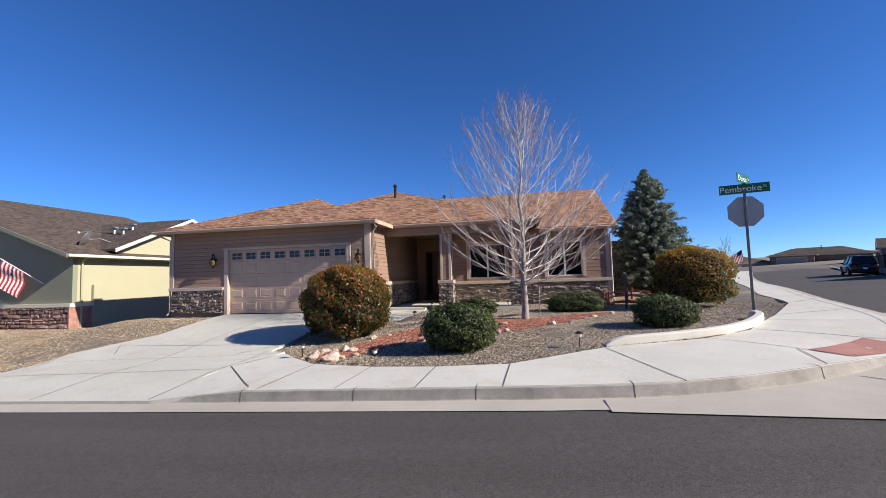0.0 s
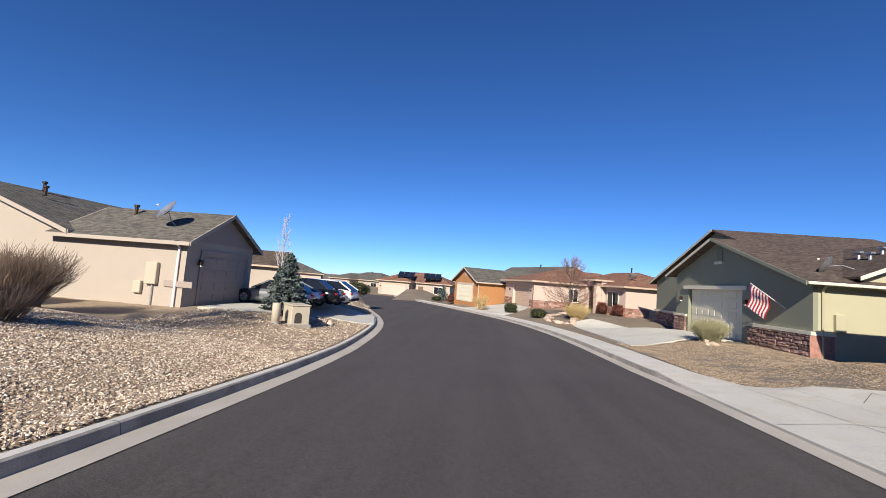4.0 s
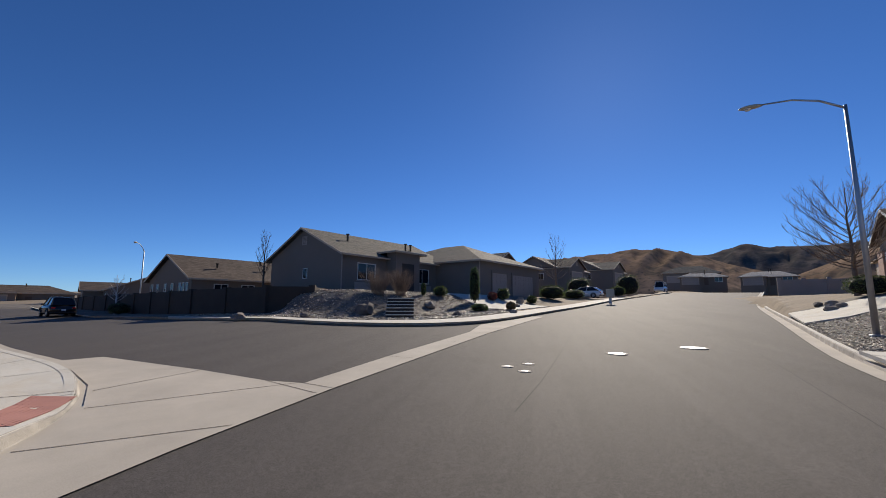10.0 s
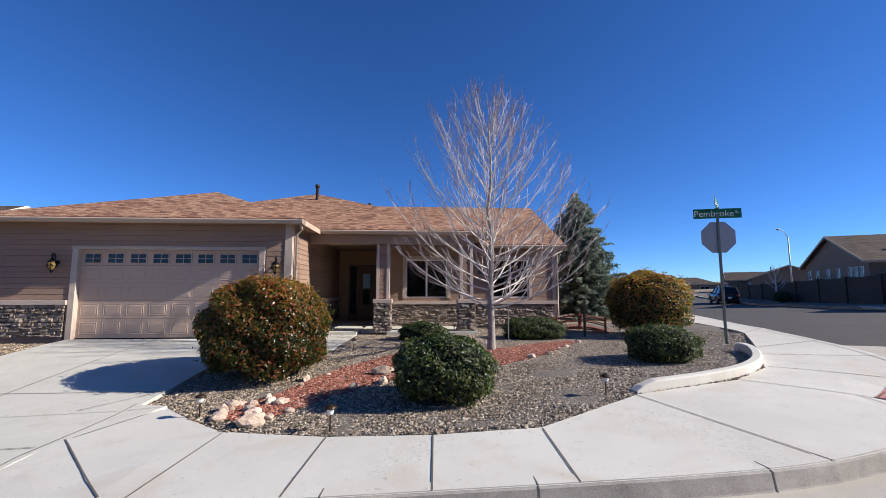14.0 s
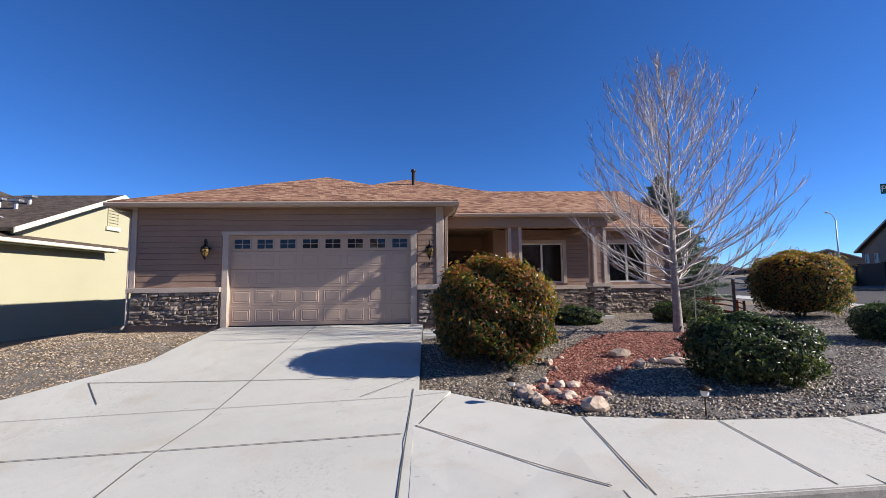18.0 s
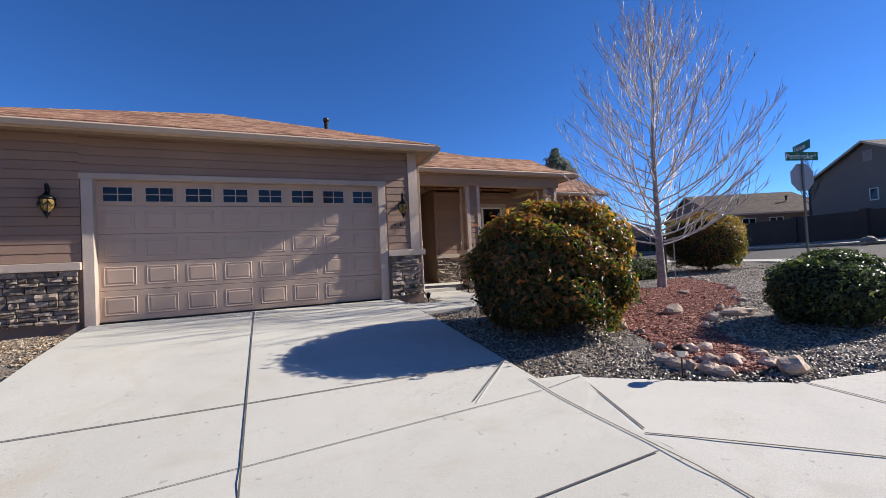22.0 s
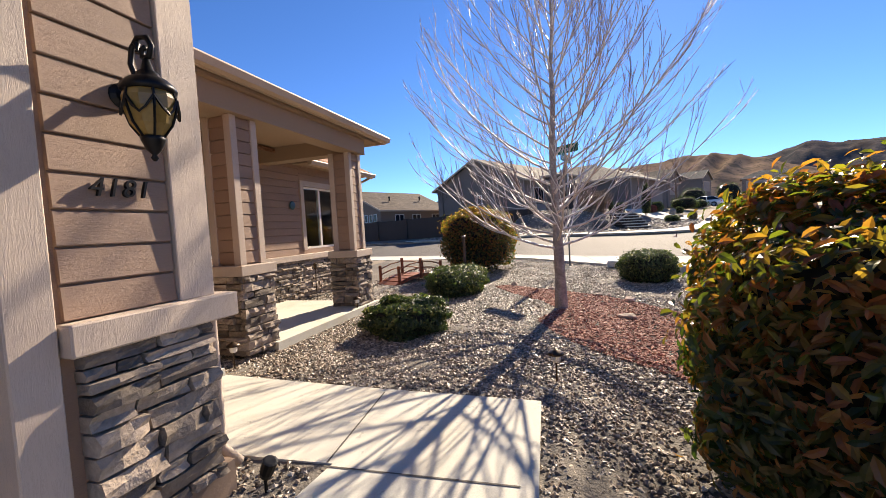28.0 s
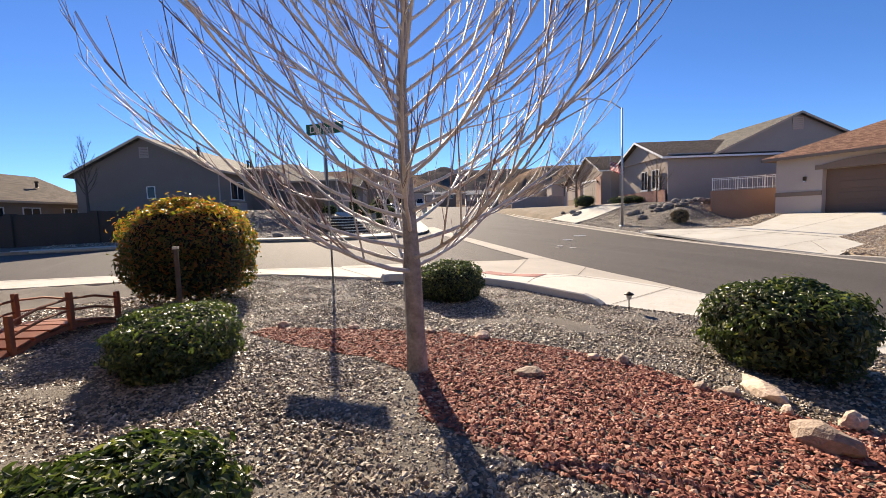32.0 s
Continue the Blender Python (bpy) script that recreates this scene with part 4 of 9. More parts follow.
def stone_meshes(count=10):
    """Split-face ledge stones of unit length and height, uneven in front (towards -y)."""
    out = []
    for k in range(count):
        r = random.Random(100 + k)
        bm = bmesh.new()
        nx, nz = 4, 3
        g = [[bm.verts.new(((i / (nx - 1) - 0.5) * (0.97 + r.uniform(-0.04, 0.02)), -0.5 + r.uniform(-0.45, 0.25) * (1 if 0 < i < nx - 1 or j == 1 else 0.6), (j / (nz - 1) - 0.5) * (0.93 + r.uniform(-0.08, 0.05)))) for i in range(nx)] for j in range(nz)]
        back = [bm.verts.new((x, 0.5, z)) for x, z in ((-0.48, -0.46), (0.48, -0.46), (0.48, 0.46), (-0.48, 0.46))]
        for j in range(nz - 1):
            for i in range(nx - 1):
                bm.faces.new((g[j][i], g[j][i + 1], g[j + 1][i + 1], g[j + 1][i]))
        bm.faces.new([back[0], back[1]] + g[0][::-1])
        bm.faces.new([back[2], back[3]] + g[-1])
        bm.faces.new([back[3], back[0]] + [g[j][0] for j in range(nz)])
        bm.faces.new([back[1], back[2]] + [g[j][-1] for j in range(nz - 1, -1, -1)])
        bmesh.ops.recalc_face_normals(bm, faces=bm.faces[:])
        me = bpy.data.meshes.new("stone")
        bm.to_mesh(me)
        bm.free()
        me.materials.append(M["stone"])
        out.append(me)
    return out


STONES = stone_meshes()


def stone_face(parent, x0, x1, z0, z1, m, seed, proud=0.07):
    """Ledge stones over a face that looks to -y in the frame m."""
    r = random.Random(seed)
    z = z0
    while z < z1 - 0.02:
        hgt = min(r.choice((0.055, 0.07, 0.08, 0.1, 0.12)), z1 - z)
        if z1 - z - hgt < 0.05:
            hgt = z1 - z
        x = x0
        while x < x1 - 0.01:
            w = min(r.uniform(0.11, 0.38), x1 - x)
            if x1 - x - w < 0.09:
                w = x1 - x
            parts = [(z, hgt)]
            if hgt > 0.12 and r.random() < 0.45:
                parts = [(z, hgt / 2), (z + hgt / 2, hgt / 2)]
            for pz, ph in parts:
                ob = new("stone", r.choice(STONES))
                ob.parent = parent
                d = proud * r.uniform(0.75, 1.25)
                ob.matrix_basis = m @ Matrix.Translation((x + w / 2, -d / 2, pz + ph / 2)) @ pose(0, 0, 0, 0, 0, r.uniform(-1.5, 1.5)) @ Matrix.Diagonal((w - 0.008, d, ph - 0.007, 1))
            x += w
        z += hgt


def board_mesh(length):
    """One lap-siding board: slanted face, thick lower edge, wood grain sag along it."""
    bm = bmesh.new()
    n = max(2, int(length / 0.8) + 1)
    rows = []
    for i in range(n):
        x = -length / 2 + length * i / (n - 1)
        rows.append([bm.verts.new((x, y, z)) for y, z in ((-0.022, 0.003), (-0.024, 0.008), (-0.019, 0.172), (-0.007, 0.178), (0.0, 0.2), (0.0, 0.0))])
    for a, b in zip(rows, rows[1:]):
        for k in range(6):
            bm.faces.new((a[k], a[(k + 1) % 6], b[(k + 1) % 6], b[k]))
    bm.faces.new(rows[0])
    bm.faces.new(rows[-1][::-1])
    bmesh.ops.recalc_face_normals(bm, faces=bm.faces[:])
    me = bpy.data.meshes.new("siding_board")
    bm.to_mesh(me)
    bm.free()
    me.materials.append(M["siding"])
    return me


BOARDS = {}


def siding(parent, x0, x1, z0, z1, m, exposure=0.152):
    """Boards from z0 up over a face that looks to -y in the frame m."""
    key = round(x1 - x0, 3)
    if key not in BOARDS:
        BOARDS[key] = board_mesh(x1 - x0)
    z = z0
    while z < z1 - 0.04:
        ob = new("siding_board", BOARDS[key])
        ob.parent = parent
        h = min(exposure * 1.08, z1 - z)
        ob.matrix_basis = m @ Matrix.Translation(((x0 + x1) / 2, 0, z)) @ Matrix.Diagonal((1, 1, h / 0.2, 1))
        z += exposure


I4 = Matrix.Identity(4)
WT = 3.22
# garage front wall, with the opening for the door
front = part("wall", holed(-4.95, 3.31, -0.3, WT, [(-2.52, 2.52, -0.3, 2.52)], 0, 0.2), M["siding"], house, "brown garage wall with lap siding above stone")
siding(front, -4.83, -2.62, 1.05, WT, I4)
siding(front, 2.64, 3.13, 1.05, WT, I4)
siding(front, -2.62, 2.64, 2.54, WT, I4)
stone_face(front, -4.93, -2.66, 0.05, 0.91, I4, 1)
stone_face(front, 2.66, 3.30, 0.05, 0.91, I4, 2)
for x0, x1 in ((-5.03, -2.61), (2.61, 3.45)):
    part("wainscot_cap", box(x0, x1, -0.105, 0.0, 0.91, 1.045, 0.008), M["trim"], house, "pale sill board on the stone")
    part("foundation", box(x0 + 0.04, x1 - 0.05, -0.03, 0.15, -0.3, 0.06), M["stucco_band"], house)
for x0, x1, z0, z1 in ((-2.6, -2.44, -0.03, 2.44), (2.44, 2.6, -0.03, 2.44), (-2.63, 2.63, 2.44, 2.54)):
    part("garage_trim", box(x0, x1, -0.05, 0.12, z0, z1, 0.006), M["trim"], house)
for x0, x1, y0, y1 in ((-4.99, -4.85, -0.05, 0.09), (3.14, 3.35, -0.04, 0.02), (3.31, 3.36, 0.02, 0.14)):
    part("corner_board", box(x0, x1, y0, y1, 1.045, WT, 0.004), M["trim"], house)
# garage sides and the entry recess
side = part("wall", box(3.11, 3.31, 0.2, 7.0, -0.3, WT), M["stucco_tan"], house, "tan side wall of the garage beside the entry")
east = pose(3.31, 0, 0, 0, 0, 90)
stone_face(side, 0.05, 6.8, 0.05, 0.91, east, 3)
siding(side, 0.16, 6.95, 1.05, WT, east)
part("wainscot_cap", box(3.31, 3.45, 0.0, 7.0, 0.91, 1.045, 0.006), M["trim"], house)
part("wall", box(-4.95, -4.75, 0.2, 13.5, -0.3, WT), M["siding"], house)
siding(front, 0.05, 6.0, 1.05, WT, pose(-4.95, 6.1, 0, 0, 0, -90))
# entry wall with the doorway
entry = part("wall", holed(3.11, 5.6, -0.3, WT, [(3.75, 5.0, -0.3, 2.5)], 7.0, 7.2), M["stucco_tan"], house, "tan entry wall in the shade")
# wing: front wall with two window openings
YW, SILL, HEAD = 4.0, 1.04, 2.53
wing = part("wall", holed(5.4, 12.3, -0.3, 3.05, [(6.45, 8.05, SILL, HEAD), (9.8, 11.25, SILL, HEAD)], YW, YW + 0.2), M["siding"], house, "brown front wall with lap siding and stone wainscot")
fy = pose(0, YW, 0)
for x0, x1 in ((5.52, 6.33), (8.17, 9.68), (11.37, 12.16)):
    siding(wing, x0, x1, 0.93, 3.05, fy)
for x0, x1 in ((6.33, 8.17), (9.68, 11.37)):
    siding(wing, x0, x1, 2.65, 3.05, fy)
stone_face(wing, 5.4, 12.22, -0.12, 0.8, fy, 4)
part("wainscot_cap", box(5.38, 12.34, YW - 0.12, YW, 0.8, 0.93, 0.006), M["trim"], house)
part("wall", box(5.4, 5.6, 4.2, 7.0, -0.3, WT), M["stucco_tan"], house)
right = part("wall", box(12.1, 12.3, 4.2, 13.5, -0.3, 3.05), M["siding"], house, "brown side wall towards the side street")
siding(right, 0.15, 9.5, 0.1, 3.05, pose(12.3, 4.2, 0, 0, 0, 90))
bm = bmesh.new()
tri = [bm.verts.new(p) for p in ((12.3, 3.6, 3.05), (12.3, 13.1, 3.05), (12.3, 8.35, 5.42))]
tri2 = [bm.verts.new((12.1, v.co.y, v.co.z)) for v in tri]
bm.faces.new(tri)
bm.faces.new(tri2[::-1])
for i in range(3):
    bm.faces.new((tri[i], tri2[i], tri2[(i + 1) % 3], tri[(i + 1) % 3]))
part("gable", bm, M["siding"], house)
for x0, x1, y0, y1 in ((12.18, 12.34, YW - 0.04, YW), (12.3, 12.34, YW, YW + 0.12)):
    part("corner_board", box(x0, x1, y0, y1, -0.1, 3.05, 0.004), M["trim"], house)
part("wall", box(-4.95, 12.3, 13.5, 13.7, -0.3, 3.05), M["siding"], house)
for x0, x1, y0 in ((5.6, 12.1, 4.2), (-4.75, 3.11, 0.2)):
    part("room_wall", box(x0, x1, 7.0, 7.1, -0.1, 3.0), M["inside"], house)
    part("room_floor", box(x0, x1, y0, 7.0, -0.25, -0.02), M["inside"], house)


def slider(x0, x1, z0, z1, y, name="window"):
    """A two-light sliding window with trim boards."""
    w = part(name, holed(x0 - 0.12, x1 + 0.12, z0 - 0.02, z1 + 0.12, [(x0 + 0.004, x1 - 0.004, z0 - 0.03, z1 - 0.004)], y - 0.05, y + 0.02), M["trim"], house)
    mid = (x0 + x1) / 2
    part("frame", holed(x0 + 0.006, x1 - 0.006, z0 + 0.002, z1 - 0.006, [(x0 + 0.05, mid - 0.035, z0 + 0.05, z1 - 0.05), (mid + 0.035, x1 - 0.05, z0 + 0.05, z1 - 0.05)], y + 0.03, y + 0.1), M["vinyl"], w, "white vinyl frame")
    for a, b, d in ((x0 + 0.05, mid - 0.035, 0.06), (mid + 0.035, x1 - 0.05, 0.075)):
        g = part("pane", box(a, b, y + d, y + d + 0.006, z0 + 0.05, z1 - 0.05), M["glass"], w)
        g.visible_shadow = False
    return w


slider(6.45, 8.05, SILL, HEAD, YW)
slider(9.8, 11.25, SILL, HEAD, YW)

# front door with a sidelight
fd = part("front_door", holed(3.753, 4.997, -0.02, 2.497, [(3.83, 4.12, -0.03, 2.42), (4.18, 4.92, -0.03, 2.42)], 5.48, 5.66), M["door"], house, "panelled dark front door with a tall sidelight")
fd.location.y = 1.5
part("leaf", box(4.18, 4.92, 5.56, 5.61, -0.02, 2.42), M["door"], fd)
part("door_light", box(4.4, 4.72, 5.545, 5.565, 0.7, 2.1, 0.004), M["pane"], fd)
part("sidelight", box(3.83, 4.12, 5.57, 5.6, 0.3, 2.42), M["pane"], fd)
part("sidelight_panel", box(3.83, 4.12, 5.56, 5.61, -0.02, 0.3), M["door"], fd)
part("door_handle", tube([(4.25, 5.5, 0.95), (4.25, 5.5, 1.15)], 0.014, 8), M["bronze"], fd)

# porch: slab, posts, beams, ceiling
for x0, x1, y0 in ((3.4, 4.95, 1.62), (4.95, 5.92, 2.3), (5.92, 8.9, 1.72)):
    part("porch_slab", box(x0, x1, y0, 7.0 if x0 < 5 else 5.5, -0.3, -0.02), M["drive"], house, "concrete porch slab")
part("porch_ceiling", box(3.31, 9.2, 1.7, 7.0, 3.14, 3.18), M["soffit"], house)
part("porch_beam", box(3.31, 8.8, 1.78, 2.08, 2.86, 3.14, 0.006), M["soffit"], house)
part("porch_beam", box(8.42, 8.72, 2.08, 4.0, 2.86, 3.14, 0.006), M["soffit"], house)


def post(x0, y0, seed):
    p = part("porch_post", box(x0 + 0.1, x0 + 0.46, y0 + 0.1, y0 + 0.46, -0.1, 2.86), M["siding"], house, "square porch post on a stone pier")
    a, b = 0.08, 0.48
    for m in (pose(x0, y0 + 0.07, 0), pose(x0 + 0.49, y0, 0, 0, 0, 90), pose(x0 + 0.07, y0 + 0.56, 0, 0, 0, -90), pose(x0 + 0.56, y0 + 0.49, 0, 0, 0, 180)):
        stone_face(p, 0.0, 0.56, -0.08, 0.9, m, seed)
        seed += 1
    part("pier_cap", box(x0 - 0.03, x0 + 0.59, y0 - 0.03, y0 + 0.59, 0.9, 1.03, 0.008), M["trim"], p)
    for cx, cy in ((x0 + 0.06, y0 + 0.06), (x0 + 0.4, y0 + 0.06), (x0 + 0.06, y0 + 0.4), (x0 + 0.4, y0 + 0.4)):
        part("post_trim", box(cx, cx + 0.1, cy, cy + 0.1, 1.03, 2.86, 0.004), M["trim"], p)
    for m in (pose(x0 + 0.28, y0 + 0.1, 0), pose(x0 + 0.46, y0 + 0.28, 0, 0, 0, 90), pose(x0 + 0.1, y0 + 0.28, 0, 0, 0, -90)):
        siding(p, -0.12, 0.12, 1.05, 2.86, m)


post(5.48, 1.8, 21)
post(8.28, 1.82, 31)


# garage door: eight by five panels, window lights in the top row
def garage_door():
    d = part("garage_door", bmesh.new(), M["garage"], house, "beige sectional garage door with a row of small windows")
    rows = [0.0, 0.53, 1.02, 1.51, 2.0, 2.44]
    for k in range(5):
        part("section", box(-2.46, 2.46, 0.1, 0.15, rows[k] + 0.003, rows[k + 1] - 0.003, 0.004), M["garage"], d)
    pitch = 4.88 / 8
    # one raised panel: a bevelled recess with a proud field
    bm = bmesh.new()
    w, h = 0.235, 0.165
    ring = lambda s, y: [bm.verts.new((sx * (w - s), y, sz * (h - s))) for sx, sz in ((-1, -1), (1, -1), (1, 1), (-1, 1))]
    rings = [ring(0, 0.0), ring(0.012, -0.008), ring(0.026, -0.002), ring(0.04, -0.002), ring(0.058, -0.009)]
    for r0, r1 in zip(rings, rings[1:]):
        for i in range(4):
            bm.faces.new((r0[i], r0[(i + 1) % 4], r1[(i + 1) % 4], r1[i]))
    bm.faces.new(rings[-1])
    bmesh.ops.recalc_face_normals(bm, faces=bm.faces[:])
    me = bpy.data.meshes.new("raised_panel")
    bm.to_mesh(me)
    bm.free()
    me.materials.append(M["garage"])
    for k in range(4):
        for i in range(8):
            ob = new("raised_panel", me)
            ob.parent = d
            ob.location = (-2.44 + pitch * (i + 0.5), 0.1, (rows[k] + rows[k + 1]) / 2)
    for i in range(8):
        cx, z = -2.44 + pitch * (i + 0.5), 2.2
        wl = part("window_light", holed(cx - 0.235, cx + 0.235, z - 0.155, z + 0.155, [(a0, a1, b0, b1) for a0, a1 in ((cx - 0.205, cx - 0.008), (cx + 0.008, cx + 0.205)) for b0, b1 in ((z - 0.122, z - 0.007), (z + 0.007, z + 0.122))], 0.078, 0.1), M["garage"], d)
        part("pane", box(cx - 0.205, cx + 0.205, 0.092, 0.098, z - 0.122, z + 0.122), M["pane"], wl, "dark tinted pane")
    return d


garage_door()
part("door_seal", box(-2.46, 2.46, 0.085, 0.15, -0.03, 0.003), M["rubber"], house)


# roofs
def plane_roof(name, pts, parent, material, thick=0.09):
    return part(name, slab(pts, thick), material, parent)


G0, G1, RX, RY = -5.35, 3.72, -0.82, 4.05
GE, GZ = 3.30, 5.1
roof = part("roof", slab([(G0, -0.45, GE), (G1, -0.45, GE), (RX, RY, GZ)], 0.06), M["shingle"], house, "brown mottled shingle hip roof")
plane_roof("slope", [(G1, -0.45, GE), (G1, 12.0, GE), (RX, 12.0, GZ), (RX, RY, GZ)], roof, M["shingle"], 0.06)
plane_roof("slope", [(G0, 14.0, GE), (G0, -0.45, GE), (RX, RY, GZ), (RX, 12.0, GZ)], roof, M["shingle"], 0.06)
# higher hip behind, whose front slope runs down over the porch
PX, PY, PZ = 1.98, 7.9, 6.0
HE = 3.33
main = part("roof", slab([(-4.6, 1.62, HE), (9.45, 1.62, HE), (PX, PY, PZ)], 0.06), M["shingle"], house, "brown mottled shingle roof over the porch")
plane_roof("slope", [(9.45, 1.62, HE), (9.45, 14.0, HE), (PX, 12.5, PZ), (PX, PY, PZ)], main, M["shingle"], 0.06)
plane_roof("slope", [(-4.6, 14.0, HE), (-4.6, 1.62, HE), (PX, PY, PZ), (PX, 12.5, PZ)], main, M["shingle"], 0.06)
plane_roof("slope", [(9.45, 14.0, HE), (-4.6, 14.0, HE), (PX, 12.5, PZ)], main, M["shingle"], 0.06)
# wing roof with its gable to the side street
WE, WR = 3.1, 5.52
wr = part("roof", slab([(3.5, 3.55, WE), (12.6, 3.55, WE), (12.6, 8.35, WR), (3.5, 8.35, WR)], 0.07), M["shingle"], house, "brown mottled shingle gable roof")
plane_roof("slope", [(12.6, 13.2, WE), (3.5, 13.2, WE), (3.5, 8.35, WR), (12.6, 8.35, WR)], wr, M["shingle"], 0.07)
# eaves: fascia, gutter, soffit
def eave(x0, x1, y, z, back):
    part("fascia", box(x0, x1, y + 0.0, y + 0.025, z - 0.17, z - 0.055), M["fascia"], house)
    bm = bmesh.new()
    prof = [(0.0, -0.05), (-0.1, -0.05), (-0.115, -0.075), (-0.085, -0.15), (0.0, -0.155)]
    a, b = [[bm.verts.new((x, y + py, z + pz)) for py, pz in prof] for x in (x0 - 0.02, x1 + 0.02)]
    for i in range(4):
        bm.faces.new((a[i], b[i], b[i + 1], a[i + 1]))
    bm.faces.new(a)
    bm.faces.new(b[::-1])
    bmesh.ops.recalc_face_normals(bm, faces=bm.faces[:])
    part("gutter", bm, M["fascia"], house, "beige metal gutter")
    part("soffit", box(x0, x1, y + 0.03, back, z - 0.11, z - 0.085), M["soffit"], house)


eave(G0, G1, -0.45, GE, 0.0)
eave(3.8, 9.45, 1.62, HE, 1.78)
eave(9.5, 12.6, 3.55, WE, 4.0)
part("fascia", box(G1, G1 + 0.025, -0.45, 1.55, GE - 0.17, GE - 0.03), M["fascia"], house)
part("fascia", box(G0 - 0.025, G0, -0.45, 13.5, GE - 0.17, GE - 0.03), M["fascia"], house)
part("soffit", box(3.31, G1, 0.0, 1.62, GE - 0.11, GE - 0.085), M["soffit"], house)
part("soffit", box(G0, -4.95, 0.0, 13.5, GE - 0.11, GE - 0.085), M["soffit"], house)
part("fascia", box(9.45, 9.475, 1.62, 3.8, HE - 0.17, HE - 0.03), M["fascia"], house)
for sgn in (0, 1):
    y0, y1 = (3.55, 8.35) if sgn == 0 else (13.2, 8.35)
    bm = bmesh.new()
    vs = [bm.verts.new(p) for p in ((12.6, y0, WE - 0.03), (12.6, y0, WE - 0.19), (12.6, y1, WR - 0.19), (12.6, y1, WR - 0.03))]
    v2 = [bm.verts.new((12.625, v.co.y, v.co.z)) for v in vs]
    bm.faces.new(vs)
    bm.faces.new(v2[::-1])
    for i in range(4):
        bm.faces.new((vs[i], v2[i], v2[(i + 1) % 4], vs[(i + 1) % 4]))
    bmesh.ops.recalc_face_normals(bm, faces=bm.faces[:])
    part("rake_board", bm, M["fascia"], house)


def downpipe(pts):
    return part("downpipe", tube(pts, 0.035, 8), M["trim"], house, "pale metal downpipe", True)


downpipe([(3.66, -0.42, 3.14), (3.62, -0.1, 3.03), (3.43, 0.1, 2.92), (3.43, 0.1, 0.1), (3.52, 0.06, -0.04)])
downpipe([(-5.25, -0.42, 3.14), (-5.2, -0.2, 3.04), (-5.03, -0.02, 2.92), (-5.03, -0.02, 0.1), (-5.08, -0.12, -0.02)])
downpipe([(12.5, 3.58, 2.95), (12.46, 3.8, 2.85), (12.38, 3.94, 2.75), (12.38, 3.94, 0.1), (12.4, 3.8, -0.05)])


def vent(x, y, z0, h, r):
    v = part("vent_pipe", lathe([(r * 1.8, 0), (r * 1.2, 0.06), (r, 0.08), (r, h - 0.12)], 12, (x, y, z0)), M["bronze"], house, "dark metal flue on the roof", True)
    part("cowl", lathe([(r * 1.15, h - 0.12), (r * 1.5, h - 0.11), (r * 1.5, h - 0.02), (r * 1.2, h)], 12, (x, y, z0)), M["bronze"], v, "", True)


vent(2.35, 6.5, 5.35, 0.74, 0.07)
vent(4.1, 11.4, 5.0, 1.35, 0.06)
for x, y in ((7.0, 5.3), (7.9, 5.1)):
    part("roof_vent", lathe([(0.09, 0), (0.05, 0.03), (0.045, 0.2), (0.02, 0.22)], 10, (x, y, 4.1)), M["bronze"], house)


# wall lanterns, house number and other fittings
def lantern(x, z):
    e = thing("wall_lantern", "black iron scroll wall lantern with amber glass", "lantern", pose(x, -0.03, z) @ Matrix.Scale(0.95, 4), "lanterns on the garage wall")
    part("back_plate", lathe([(0.062, -0.012), (0.062, 0.0), (0.045, 0.018), (0.012, 0.03)], 14), M["black"], e)
    e.children[0].matrix_basis = pose(0, 0, 0, 90)
    part("arm", tube([(0, -0.02, 0.02), (0, -0.05, -0.04), (0, -0.09, -0.02), (0, -0.1, 0.06), (0, -0.07, 0.14), (0, -0.085, 0.21), (0, -0.13, 0.255), (0, -0.185, 0.245), (0, -0.21, 0.2), (0, -0.19, 0.155), (0, -0.15, 0.16), (0, -0.15, 0.195), (0, -0.175, 0.2)], 0.013, 8), M["black"], e, "", True)
    part("finial", lathe([(0.004, 0.24), (0.016, 0.225), (0.006, 0.2), (0.012, 0.19)], 10, (0, -0.12, 0)), M["black"], e, "", True)
    part("cap", lathe([(0.108, -0.012), (0.118, 0.0), (0.112, 0.018), (0.088, 0.045), (0.05, 0.066), (0.046, 0.08), (0.028, 0.095), (0.012, 0.15)], 14, (0, -0.17, 0)), M["black"], e, "", True)
    part("glass", lathe([(0.046, -0.215), (0.086, -0.16), (0.107, -0.09), (0.11, -0.04), (0.1, -0.01)], 12, (0, -0.17, 0)), M["amber"], e, "amber glass body")
    for k in range(6):
        a = math.pi / 3 * k
        part("bar", tube([(q * math.cos(a), -0.17 + q * math.sin(a), zz) for q, zz in ((0.104, -0.01), (0.114, -0.05), (0.111, -0.09), (0.089, -0.16), (0.049, -0.217))], 0.006, 5), M["black"], e)
        b = a + math.pi / 6
        part("scroll", tube([(0.114 * math.cos(c), -0.17 + 0.114 * math.sin(c), zz) for c, zz in ((a, -0.045), (a + 0.3, -0.1), (b, -0.125), (a + 0.75, -0.1), (a + math.pi / 3, -0.045))], 0.007, 4), M["black"], e)
    part("base", lathe([(0.006, -0.33), (0.018, -0.315), (0.01, -0.3), (0.03, -0.28), (0.05, -0.235), (0.054, -0.215), (0.03, -0.21)], 12, (0, -0.17, 0)), M["black"], e, "", True)
    return e


